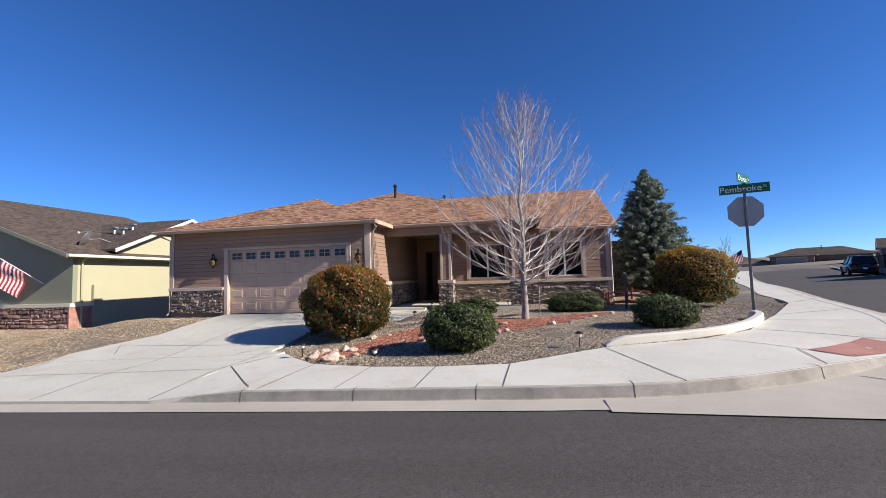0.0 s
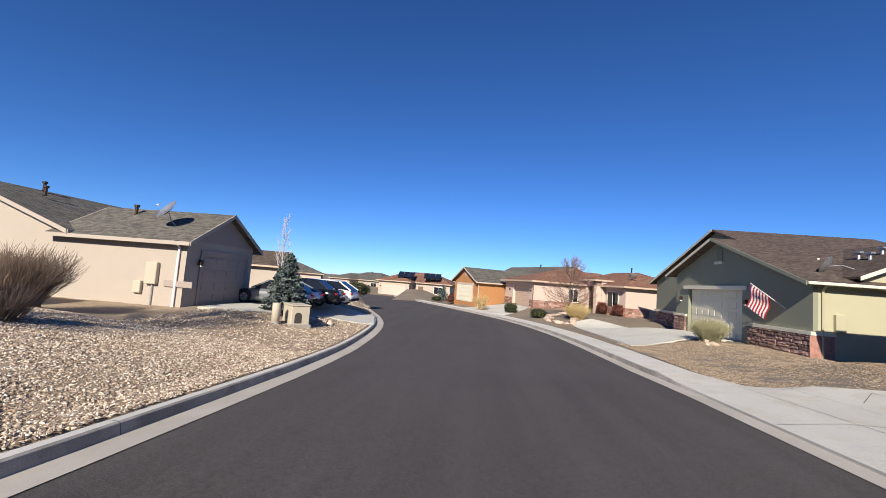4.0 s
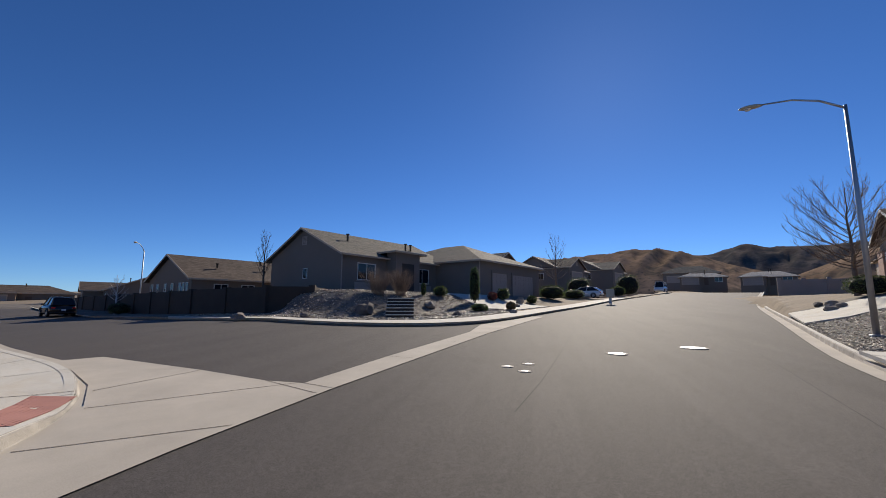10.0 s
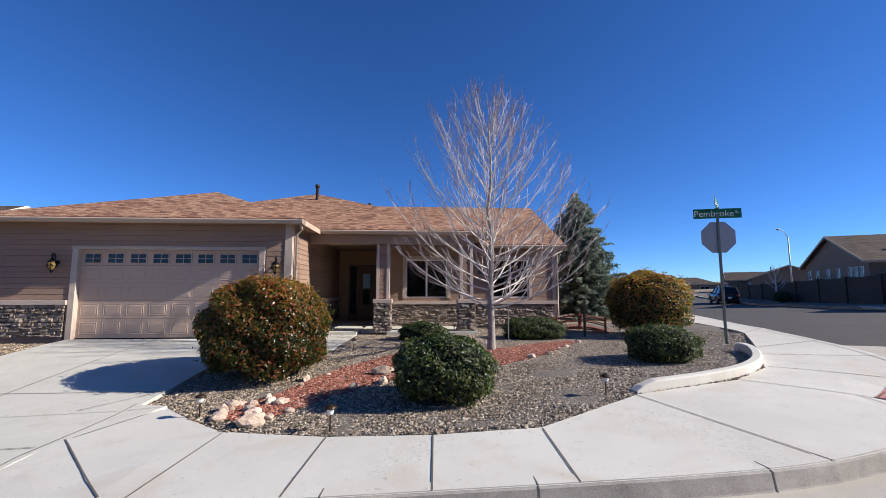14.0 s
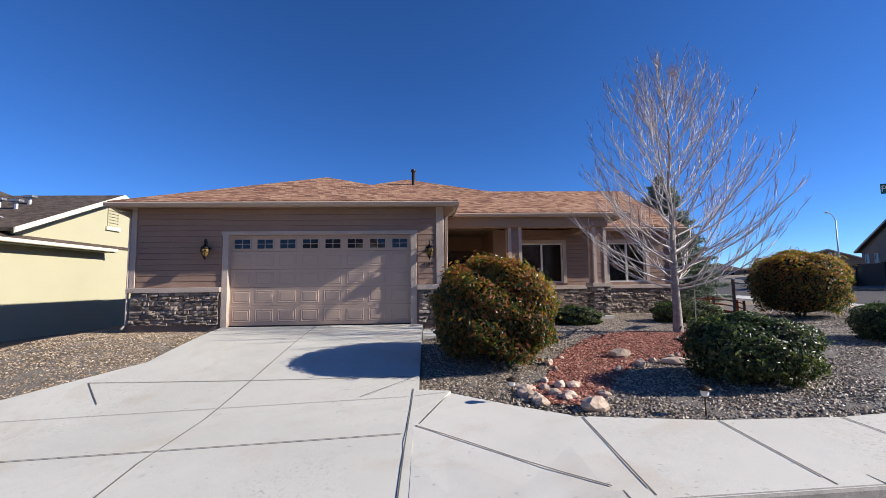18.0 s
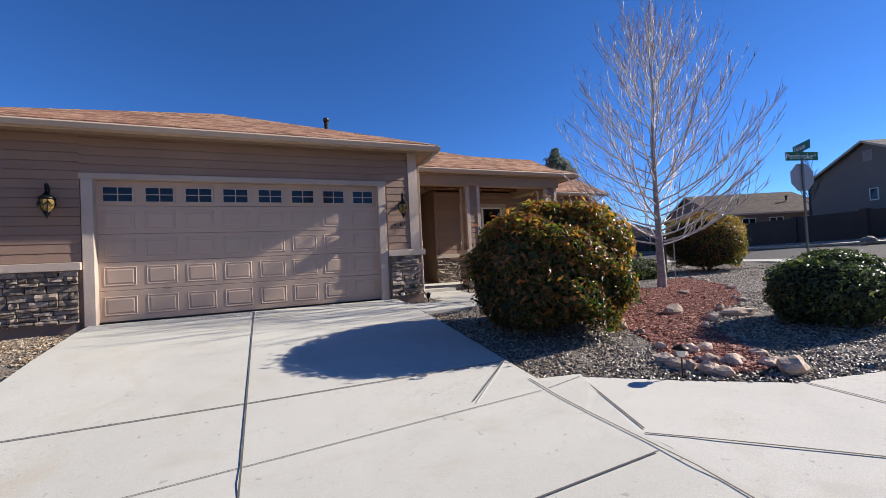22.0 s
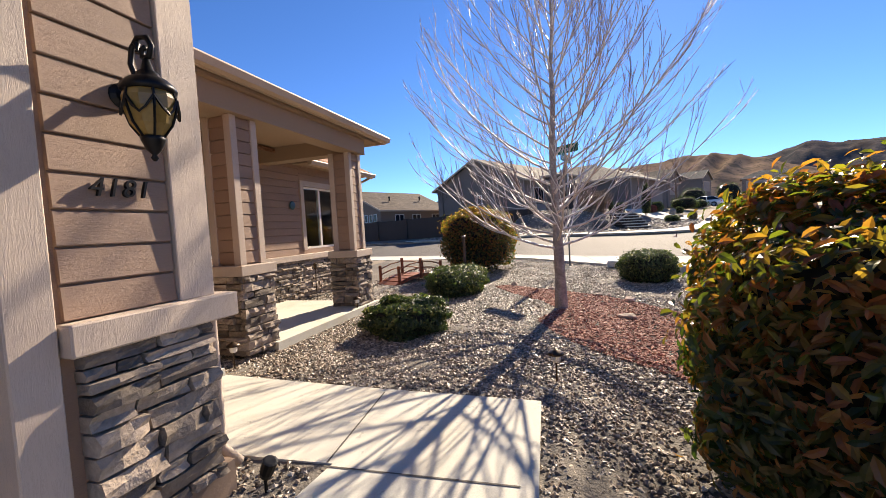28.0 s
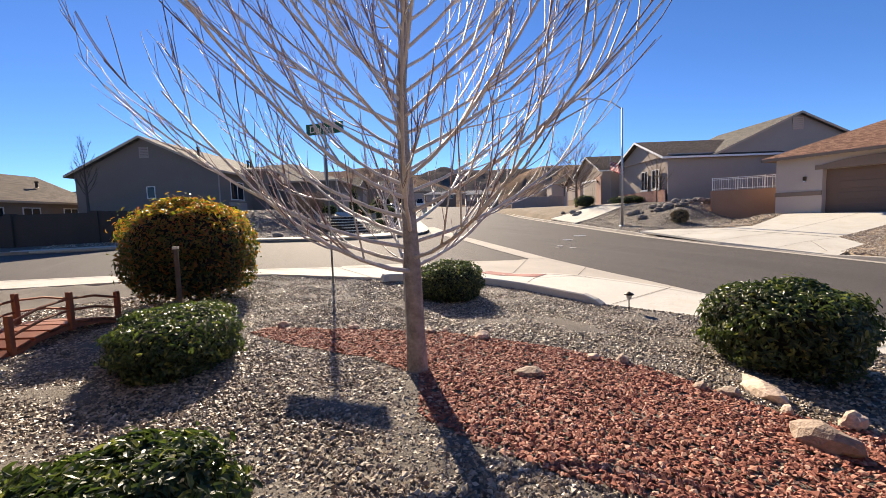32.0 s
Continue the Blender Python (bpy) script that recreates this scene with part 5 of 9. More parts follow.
lantern(-2.98, 2.07)
lantern(2.95, 2.03)
num = thing("house_number", "black metal house number on the siding", "house number", pose(2.905, -0.035, 1.6))
for i, ch in enumerate("4181"):
    words("numeral", ch, 0.115, M["black"], pose(-0.115 + i * 0.068, 0, 0, 90), num, 0.008, 0.25)
tagged(part("sensor", lathe([(0.02, 0), (0.03, 0.01), (0.02, 0.03)], 10, (2.78, -0.04, 0.12)), M["black"], house))
bell = thing("wall_ornament", "round blue-green metal ornament on the porch wall", "ornament", pose(9.35, 3.95, 2.05))
part("disc", lathe([(0.09, -0.01), (0.1, 0.0), (0.08, 0.02), (0.02, 0.03)], 18), surf("patina_metal", (0.05, 0.10, 0.11), 0.5, 0.3, 8.0, 40, 0.3, 0.004, 0.5), bell)
bell.children[0].matrix_basis = pose(0, 0, 0, 90)


# ---- the garden on the corner ----
class Tubes:
    """Branches gathered as plain lists, for speed."""
    def __init__(self):
        self.v, self.f = [], []

    def add(self, pts, radii, sides):
        last, base = None, len(self.v)
        for i, p in enumerate(pts):
            d = (pts[min(i + 1, len(pts) - 1)] - pts[max(i - 1, 0)]).normalized()
            a = d.orthogonal().normalized() if last is None else (last - d * last.dot(d)).normalized()
            last, b = a, d.cross(a)
            for k in range(sides):
                t = 2 * math.pi * k / sides
                self.v.append(tuple(p + (a * math.cos(t) + b * math.sin(t)) * radii[i]))
        for i in range(len(pts) - 1):
            for k in range(sides):
                q = base + i * sides
                self.f.append((q + k, q + (k + 1) % sides, q + sides + (k + 1) % sides, q + sides + k))
        q = base + (len(pts) - 1) * sides
        self.f.append(tuple(range(q, q + sides)))

    def mesh(self, name, material, parent, label="", sm=True):
        ob = raw(name, self.v, self.f, material, parent, sm)
        if label:
            ob["label"] = label
        return ob


def sprig(r, p, d, length, r0, r1, n, up=0.25, wig=0.12):
    """A bending branch: points and radii."""
    pts, d = [p.copy()], d.normalized()
    for i in range(n):
        d = (d + Vector((r.uniform(-wig, wig), r.uniform(-wig, wig), up / n + r.uniform(-wig, wig) * 0.4))).normalized()
        pts.append(pts[-1] + d * length / n)
    return pts, [r0 + (r1 - r0) * i / n for i in range(n + 1)]


def bare_tree(name, label, x, y, z, height, fork, spread, seed, mats, laterals=26, subs=8, twigs=5, trunk_r=0.085, tight=1.0, low_lean=72, lift=0.75, crown=0, top_lean=26, taper=0.42, limb_k=0.3, vase=False):
    """A leafless tree: leader, ascending limbs, branchlets and twigs."""
    r = random.Random(seed)
    e = thing(name, label, "tree", pose(x, y, z))
    lead = [Vector((0, 0, -0.1)), Vector((0.01, 0.0, fork * 0.5)), Vector((0.0, 0.01, fork))]
    n = 9
    for i in range(1, n + 1):
        lead.append(Vector((r.uniform(-0.05, 0.05), r.uniform(-0.05, 0.05), fork + (height - fork) * i / n)))
    radii = [trunk_r * 1.35, trunk_r, trunk_r * 0.95] + [trunk_r * 0.8 * (1 - i / n) ** 1.1 + 0.005 for i in range(1, n + 1)]
    t = Tubes()
    t.add(lead, radii, 10)
    t.mesh("trunk", mats[2] if len(mats) > 2 else mats[0], e)
    fine = Tubes()
    for k in range(laterals):
        f = (k + 0.5) / laterals
        zz = fork * 0.95 + (height - fork) * (0.82 - 0.2 * crown) * f ** 1.25
        j = max(1, min(len(lead) - 2, int(2 + (zz - fork) / (height - fork) * n)))
        p = lead[j].lerp(lead[j + 1], max(0, min(1, (zz - lead[j].z) / max(lead[j + 1].z - lead[j].z, 1e-3))))
        a = k * 2.39996 + r.uniform(-0.4, 0.4)
        lean = radians((low_lean - (low_lean - top_lean - 14 * crown) * f ** 1.4) * tight)
        d = Vector((math.cos(a) * math.sin(lean), math.sin(a) * math.sin(lean), math.cos(lean)))
        L = spread * (0.85 + 0.25 * math.sin(math.pi * min(1.0, f * 1.2)) - 0.1 * f if crown else 1.05 - taper * f) * r.uniform(0.82, 1.05)
        r0 = max(0.007, trunk_r * limb_k * (1 - 0.6 * f))
        if vase:
            L = spread * float(np.interp(f, (0, 0.1, 0.35, 0.7, 1), (0.82, 1.0, 1.06, 0.8, 0.4))) * r.uniform(0.86, 1.06)
        pts, rad = sprig(r, p, d, L, r0, 0.0045 if vase else 0.006, 7, lift, 0.05 if vase else 0.09)
        lt = Tubes()
        lt.add(pts, rad, 6)
        if vase:
            for q in range(subs):
                g = 0.16 + 0.78 * (q + r.random() * 0.7) / subs
                i = min(6, int(g * 7))
                p2 = pts[i].lerp(pts[i + 1], g * 7 - i)
                along = (pts[i + 1] - pts[i]).normalized()
                side = along.cross(Vector((r.uniform(-1, 1), r.uniform(-1, 1), r.uniform(-1, 1)))).normalized()
                out = (along + side * r.uniform(0.35, 0.75) + Vector((0, 0, 0.12))).normalized()
                L2 = L * r.uniform(0.26, 0.5) * (1.15 - 0.62 * g)
                pts2, rad2 = sprig(r, p2, out, L2, rad[i] * 0.5 + 0.0016, 0.0032, 5, 0.62, 0.07)
                lt.add(pts2[:4], rad2[:4], 4)
                fine.add(pts2[3:], rad2[3:], 4)
                for w in range(twigs):
                    g2 = r.uniform(0.25, 0.95)
                    i2 = min(4, int(g2 * 5))
                    p3 = pts2[i2].lerp(pts2[i2 + 1], g2 * 5 - i2)
                    o3 = (pts2[i2 + 1] - pts2[i2]).normalized() + Vector((r.uniform(-1, 1), r.uniform(-1, 1), r.uniform(-0.3, 0.8))) * 0.5
                    pts3, rad3 = sprig(r, p3, o3, r.uniform(0.12, 0.36), 0.0036, 0.0022, 3, 0.35, 0.1)
                    fine.add(pts3, rad3, 3)
            lt.mesh("limb", mats[0], e)
            continue
        lt.mesh("limb", mats[0], e)
        for q in range(subs):
            g = 0.22 + 0.76 * (q + r.random() * 0.6) / subs
            i = min(6, int(g * 7))
            p2 = pts[i].lerp(pts[i + 1], g * 7 - i)
            along = (pts[i + 1] - pts[i]).normalized()
            out = (along + Vector((r.uniform(-1, 1), r.uniform(-1, 1), r.uniform(-0.2, 0.7))) * 0.62).normalized()
            pts2, rad2 = sprig(r, p2, out, L * r.uniform(0.24, 0.42) * (1.1 - 0.5 * g), r0 * 0.4 * (1.2 - g) + 0.0042, 0.0038, 4, 0.4, 0.14)
            fine.add(pts2, rad2, 4)
            for w in range(twigs):
                g2 = r.uniform(0.3, 1.0)
                i2 = min(3, int(g2 * 4))
                p3 = pts2[i2].lerp(pts2[i2 + 1], g2 * 4 - i2)
                o3 = ((pts2[i2 + 1] - pts2[i2]).normalized() + Vector((r.uniform(-1, 1), r.uniform(-1, 1), r.uniform(-0.2, 0.8))) * 0.6)
                pts3, rad3 = sprig(r, p3, o3, r.uniform(0.16, 0.42) * height / 6.5, 0.0042, 0.0026, 3, 0.3, 0.16)
                fine.add(pts3, rad3, 3)
    fine.mesh("twig_crown", mats[1], e, "fine thin twigs")["kind"] = "stuff"
    return e


bare_tree("bare_tree", "leafless pale-barked young tree with fine reddish twigs on gravel", 8.73, -1.79, -0.2, 6.6, 1.1, 3.1, 5, (M["bark_white"], M["twig_red"], M["bark_grey"]), 60, 11, 4, 0.09, 1.0, 86, 0.85, 0, 30, 0.40, 0.27, True)
stake = thing("tree_stake", "thin metal stake beside the bare tree", "stake", pose(9.14, -1.84, -0.25))
part("rod", tube([(0, 0, 0), (0.02, 0.01, 1.3)], 0.012, 6), M["galv"], stake)


def leaf_mesh(name, parent, material, pos, normal, size, seed, width=0.42, droop=0.5):
    """Folded leaf blades, vectorised: one blade a leaf."""
    rng = np.random.default_rng(seed)
    n = len(pos)
    nrm = normal + rng.normal(0, 0.55, (n, 3))
    nrm /= np.linalg.norm(nrm, axis=1)[:, None]
    t = np.cross(nrm, rng.normal(0, 1, (n, 3)))
    t /= np.linalg.norm(t, axis=1)[:, None]
    s = np.cross(nrm, t)
    L = size * rng.uniform(0.65, 1.25, (n, 1))
    base, tip = pos - t * L * 0.5, pos + t * L * 0.5 - nrm * L * 0.12
    mid = pos + nrm * L * 0.02
    half = s * L * width / 2
    l1, l2 = pos - t * L * 0.22 + half * 0.82 + nrm * L * 0.08, pos + t * L * 0.2 + half * 0.86 + nrm * L * 0.06
    r1, r2 = pos - t * L * 0.22 - half * 0.82 + nrm * L * 0.08, pos + t * L * 0.2 - half * 0.86 + nrm * L * 0.06
    verts = np.stack([base, mid, tip, l1, l2, r1, r2], 1).reshape(-1, 3)
    i = np.arange(n)[:, None] * 7
    faces = np.concatenate([i + [0, 1, 3], i + [1, 4, 3], i + [1, 2, 4], i + [0, 5, 1], i + [1, 5, 6], i + [1, 6, 2]], 1).reshape(-1, 3)
    return raw(name, verts.tolist(), faces.tolist(), material, parent)


def shrub(name, label, x, y, z, rx, ry, h, leaves, size, material, seed, squash=0.8, boxy=2.6, bump=0.07):
    """A clipped shrub: near-black core as painted inner shade, stems, and leaves in a shell with an uneven outline."""
    rng = np.random.default_rng(seed)
    e = thing(name, label, "shrub", pose(x, y, z))
    d = rng.normal(0, 1, (leaves, 3))
    d /= np.linalg.norm(d, axis=1)[:, None]
    d[:, 2] = np.where(d[:, 2] < -0.75, -d[:, 2], d[:, 2])
    r = (np.abs(d[:, 0]) ** boxy + np.abs(d[:, 1]) ** boxy + np.abs(d[:, 2]) ** boxy) ** (-1 / boxy)
    wob = 1 + bump * np.sin(d[:, 0] * 5 + seed) * np.cos(d[:, 1] * 6 + seed * 2) + bump * 0.7 * np.sin(d[:, 2] * 9 + d[:, 0] * 7)
    shell = 1 - np.abs(rng.normal(0, 0.09, leaves))
    shoot = rng.random(leaves) < 0.03
    shell = np.where(shoot, 1 + rng.random(leaves) * 0.1, shell)
    p = d * (r * wob * shell)[:, None] * [rx, ry, h / 2]
    p[:, 2] += h / 2
    p[:, 2] = np.maximum(p[:, 2], 0.02 + 0.05 * rng.random(leaves))
    leaf_mesh("leaves", e, material, p, d * [1, 1, 1] + [0, 0, 0.25], size, seed + 1)["kind"] = "stuff"
    # solid near-black core stands in for the shade between the leaves
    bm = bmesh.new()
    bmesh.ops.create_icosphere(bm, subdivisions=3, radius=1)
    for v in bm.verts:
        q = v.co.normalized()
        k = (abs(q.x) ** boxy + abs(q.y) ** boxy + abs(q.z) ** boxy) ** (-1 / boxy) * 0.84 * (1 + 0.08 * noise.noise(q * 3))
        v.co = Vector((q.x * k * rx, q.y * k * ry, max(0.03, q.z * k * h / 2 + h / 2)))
    part("inner_core", bm, M["core"], e, "near-black core painted as shade inside the shrub")
    rr = random.Random(seed)
    for k in range(5):
        a = k * 1.3
        st = Tubes()
        st.add([Vector((math.cos(a) * 0.06, math.sin(a) * 0.06, -0.05)), Vector((math.cos(a) * rx * 0.3, math.sin(a) * ry * 0.3, h * 0.3))], [0.025, 0.015], 5)
        st.mesh("stem", M["bark_dark"], e)
    return e


shrub("shrub", "large round clipped shrub with reddish new leaves beside the drive", 4.07, -3.65, -0.36, 1.08, 1.06, 1.86, 26000, 0.085, M["leaf_bush"], 41)
shrub("shrub", "large round clipped shrub with orange-tipped leaves by the pavement", 14.18, 0.78, -0.08, 1.12, 1.1, 1.98, 15000, 0.085, M["leaf_bush"], 42)
shrub("shrub", "low round dark green shrub in the gravel bed", 7.35, -5.56, -0.36, 0.74, 0.7, 0.95, 9000, 0.07, M["leaf_green"], 43)
shrub("shrub", "small round green shrub near the street sign", 11.88, -3.66, -0.17, 0.66, 0.62, 0.75, 7000, 0.06, M["leaf_green"], 44)
shrub("shrub", "low oval green shrub before the house", 10.45, 0.52, -0.2, 0.95, 0.66, 0.68, 8000, 0.065, M["leaf_green"], 45)
shrub("shrub", "low loose green shrub beside the porch", 7.1, 0.36, -0.2, 0.68, 0.58, 0.55, 8000, 0.07, M["leaf_green"], 46, bump=0.12)


def spruce(name, label, x, y, z, height, radius, seed, tiers=26, per=13, mat="needles"):
    """A conifer: tapering trunk, drooping boughs in tiers, needle sprays along them."""
    r = random.Random(seed)
    e = thing(name, label, "tree", pose(x, y, z))
    t = Tubes()
    t.add([Vector((0, 0, -0.1)), Vector((0, 0, height * 0.5)), Vector((0, 0, height))], [0.14, 0.08, 0.012], 8)
    t.mesh("trunk", M["bark_dark"], e)
    boughs, pos, nrm = Tubes(), [], []
    for i in range(tiers):
        f = i / (tiers - 1)
        zz = 0.25 + (height - 0.35) * f
        R = radius * (1 - f) ** 0.75 * (0.9 + 0.2 * r.random()) + 0.06
        for k in range(max(4, int(per * (1.15 - 0.7 * f)))):
            a = 2 * math.pi * k / per * 1.3 + i * 0.7 + r.uniform(-0.25, 0.25)
            L = R * r.uniform(0.72, 1.14)
            d = Vector((math.cos(a), math.sin(a), -0.12 + 0.3 * f))
            pts, rad = sprig(r, Vector((0, 0, zz)), d, L, 0.016, 0.004, 4, 0.1, 0.07)
            boughs.add(pts, rad, 4)
            m = max(8, int(L * 62))
            for q in range(m):
                g = (q + r.random()) / m
                j = min(3, int(g * 4))
                p = pts[j].lerp(pts[j + 1], g * 4 - j)
                w = 0.16 * (1.15 - g * 0.7)
                pos.append((p.x + r.uniform(-w, w), p.y + r.uniform(-w, w), p.z + r.uniform(-0.06, 0.05)))
                nrm.append((r.uniform(-0.5, 0.5), r.uniform(-0.5, 0.5), 0.7))
    boughs.mesh("bough_whorl", M["bark_dark"], e)
    leaf_mesh("needles", e, M[mat], np.array(pos), np.array(nrm), 0.26, seed, 0.26)["kind"] = "stuff"
    return e


spruce("spruce_tree", "grey-green spruce tree standing beside the house", 15.7, 10.2, 0.0, 6.8, 2.7, 7, 40, 20)

# gravel, mulch and border rocks
RED = [(11.2, -0.2), (10.2, -0.75), (9.3, -1.45), (8.6, -1.75), (7.8, -1.45), (7.3, -1.65), (6.7, -1.98), (6.3, -2.35), (5.95, -2.8), (5.5, -3.3), (5.05, -4.0), (4.7, -4.8), (4.1, -5.55), (4.3, -5.98), (4.9, -6.2), (5.4, -5.5), (6.0, -4.7), (6.7, -4.2), (7.8, -4.05), (8.7, -3.55), (9.85, -2.6), (10.75, -1.35), (11.4, -0.45)]


def scatter(name, label, x0, x1, y0, y1, per_m2, size, material, seed, level, keep, flat=0.6):
    """Loose stones laid on a surface where keep() allows, as one heap of pieces."""
    rng = np.random.default_rng(seed)
    n = int((x1 - x0) * (y1 - y0) * per_m2)
    x, y = rng.uniform(x0, x1, n), rng.uniform(y0, y1, n)
    ok = keep(x, y)
    x, y = x[ok], y[ok]
    n = len(x)
    z = level(x, y)
    base = np.array([(1, 0, 0), (-1, 0, 0), (0, 1, 0), (0, -1, 0), (0, 0, 1), (0, 0, -1)], float)
    v = base[None] * rng.uniform(0.65, 1.25, (n, 6, 1)) + rng.normal(0, 0.13, (n, 6, 3))
    v *= np.stack([rng.uniform(0.7, 1.5, n), rng.uniform(0.6, 1.1, n), np.full(n, flat)], 1)[:, None] * (size * rng.uniform(0.55, 1.3, n))[:, None, None] / 2
    a, b = rng.uniform(0, 2 * np.pi, n), rng.normal(0, 0.35, n)
    ca, sa, cb, sb = np.cos(a)[:, None], np.sin(a)[:, None], np.cos(b)[:, None], np.sin(b)[:, None]
    X, Y, Zv = v[..., 0], v[..., 1], v[..., 2]
    Y, Zv = Y * cb - Zv * sb, Y * sb + Zv * cb
    X, Y = X * ca - Y * sa, X * sa + Y * ca
    V = np.stack([X + x[:, None], Y + y[:, None], Zv + z[:, None] + size * 0.12], -1).reshape(-1, 3)
    i = np.arange(n)[:, None, None] * 6
    F = (i + np.array([(0, 2, 4), (2, 1, 4), (1, 3, 4), (3, 0, 4), (2, 0, 5), (1, 2, 5), (3, 1, 5), (0, 3, 5)])).reshape(-1, 3)
    return tagged(raw(name, V.tolist(), F.tolist(), material), label, "gravel", kind="stuff")


BED = BACK_EDGE[1:] + [(15.0, 3.6), (9.0, 3.9), (9.0, 1.68), (5.5, 1.68), (4.95, -1.6), (2.78, -1.78), (2.76, -5.0)]


def on_bed(x, y):
    return inside(BED, x, y) & ~inside(RED, x, y)


def bed_level(x, y):
    return terrain(x, y)


scatter("gravel", "grey and brown crushed gravel covering the corner bed", 2.7, 16.3, -7.1, 3.9, 1050, 0.041, M["stones"], 1, bed_level, on_bed)
scatter("gravel", "grey and brown crushed gravel beside the garden path", 4.6, 11.5, -3.2, 1.6, 600, 0.042, M["stones"], 2, bed_level, on_bed)
scatter("gravel", "grey gravel under the garage pier", 2.78, 3.7, -0.4, 1.3, 500, 0.04, M["stones"], 3, bed_level, lambda x, y: ~inside(PATH_POLY, x, y))
scatter("gravel", "grey and brown gravel beside the porch pier", 4.84, 5.95, -1.7, 2.32, 700, 0.045, M["stones"], 12, bed_level, lambda x, y: ~inside(PATH_POLY, x, y) & ~inside(BED, x, y) & ~inside(RED, x, y))
scatter("gravel", "tan-grey gravel in front of the garage wall", -13.5, -2.5, -6.6, 0.6, 520, 0.045, M["stones_mid"], 4, bed_level, lambda x, y: ~(inside(DRIVE, x, y) | inside(WEST_WALK, x, y) | inside(GREEN_DRIVE, x, y)))
scatter("red_mulch", "rust-red mulch chips in a dry stream between rocks", 3.8, 11.6, -6.4, 0.1, 1500, 0.05, M["chips"], 5, lambda x, y: terrain(x, y) + 0.01, lambda x, y: inside(RED, x, y), 0.45)
scatter("gravel", "tan and white crushed rock covering the bank across the street", -3.5, 14.0, -29, -18.2, 540, 0.055, M["stones_tan"], 6, terrain, lambda x, y: ~inside(OPP_DRIVE, x, y) & ~inside(ROAD_POLY, x, y + 0.25))
scatter("gravel", "tan crushed rock along the bank further down the street", -24, -3.5, -25, -18.2, 110, 0.07, M["stones_tan"], 8, terrain, lambda x, y: ~inside(ROAD_POLY, x, y + 0.25) & ~inside(HOUSE2_DRIVE, x, y))
scatter("gravel", "dark grey crushed rock on the bank by the street lamp", 17, 36, -31, -20.5, 110, 0.075, M["stones"], 9, terrain, lambda x, y: ~inside(OPP_DRIVE, x, y) & ~inside(ROAD_POLY, x, y + 0.25) & ~inside(FAR_DRIVE, x, y))
scatter("gravel", "dark grey crushed rock on the mound of the far corner", 28, 50, -12, 10, 45, 0.11, M["stones"], 10, terrain, lambda x, y: ~inside(ROAD_POLY, x, y) & ~inside(EAST_WALK, x, y) & ~inside(CORNER_APRON, x, y))


def rock_meshes(count=6):
    out = []
    for k in range(count):
        bm = bmesh.new()
        bmesh.ops.create_icosphere(bm, subdivisions=2, radius=0.5)
        for v in bm.verts:
            q = v.co.copy()
            v.co = q * (1 + 0.35 * noise.noise(q * 2.6 + Vector((k * 7, 0, 0))) + 0.12 * noise.noise(q * 7 + Vector((k * 3, 1, 0))))
            v.co.z = max(v.co.z, -0.28)
        me = bpy.data.meshes.new("rock")
        bm.to_mesh(me)
        bm.free()
        me.materials.append(M["rock"])
        out.append(me)
    return out


ROCKS = rock_meshes()


def rock(x, y, sx, sy, sz, turn, k, label="pale tan border rock beside the red mulch", group="rocks along the dry stream"):
    ob = new("rock", ROCKS[k % 6])
    ob.matrix_world = pose(x, y, float(terrain(x, y)) + sz * 0.22, 0, 0, turn) @ Matrix.Diagonal((sx, sy, sz, 1))
    return tagged(ob, label, "rock", group)


rock(4.85, -6.28, 0.36, 0.25, 0.22, 20, 0, "large pale tan rock at the mouth of the dry stream")
rr = random.Random(8)
for (ax, ay), (bx, by) in zip(RED, RED[1:]):
    n = max(1, int(math.dist((ax, ay), (bx, by)) / 0.38))
    for k in range(n):
        front = ay < -3.9
        if rr.random() < (0.95 if front else 0.06 if bx < ax else 0.55):
            s = rr.uniform(0.11, 0.23) if front else rr.uniform(0.09, 0.2)
            u = (k + rr.random()) / n
            rock(ax + (bx - ax) * u + rr.uniform(-0.1, 0.1), ay + (by - ay) * u + rr.uniform(-0.1, 0.1), s, s * rr.uniform(0.6, 0.9), s * rr.uniform(0.5, 0.8), rr.uniform(0, 180), rr.randrange(6))
for k in range(16):
    s = rr.uniform(0.1, 0.22)
    rock(rr.uniform(4.15, 5.0), rr.uniform(-6.1, -5.3), s, s * 0.8, s * 0.7, rr.uniform(0, 180), rr.randrange(6))
rock(8.15, -2.75, 0.3, 0.2, 0.12, 60, 3, "flat pale rock lying in the red mulch")
rock(6.3, -3.9, 0.42, 0.25, 0.24, 10, 2)
rock(7.0, -4.5, 0.5, 0.22, 0.16, -30, 4)


def path_light(x, y, z, label="small bronze solar path light on a stake"):
    e = thing("path_light", label, "garden light", pose(x, y, z), "path lights in the beds")
    part("stake", tube([(0, 0, -0.1), (0, 0, 0.2)], 0.009, 6), M["bronze"], e)
    part("lens", lathe([(0.03, 0.2), (0.04, 0.215), (0.045, 0.27), (0.04, 0.275)], 12), M["vinyl"], e, "clear ribbed lens")
    part("hood", lathe([(0.075, 0.268), (0.08, 0.277), (0.06, 0.295), (0.025, 0.31), (0.01, 0.322)], 14), M["bronze"], e, "bronze hood", True)


for x, y in ((3.95, -5.78), (5.92, -6.68), (9.67, -5.9), (5.42, -1.8), (5.2, 1.74), (8.15, 1.8), (2.81, -0.33)):
    path_light(x, y, float(terrain(x, y)))



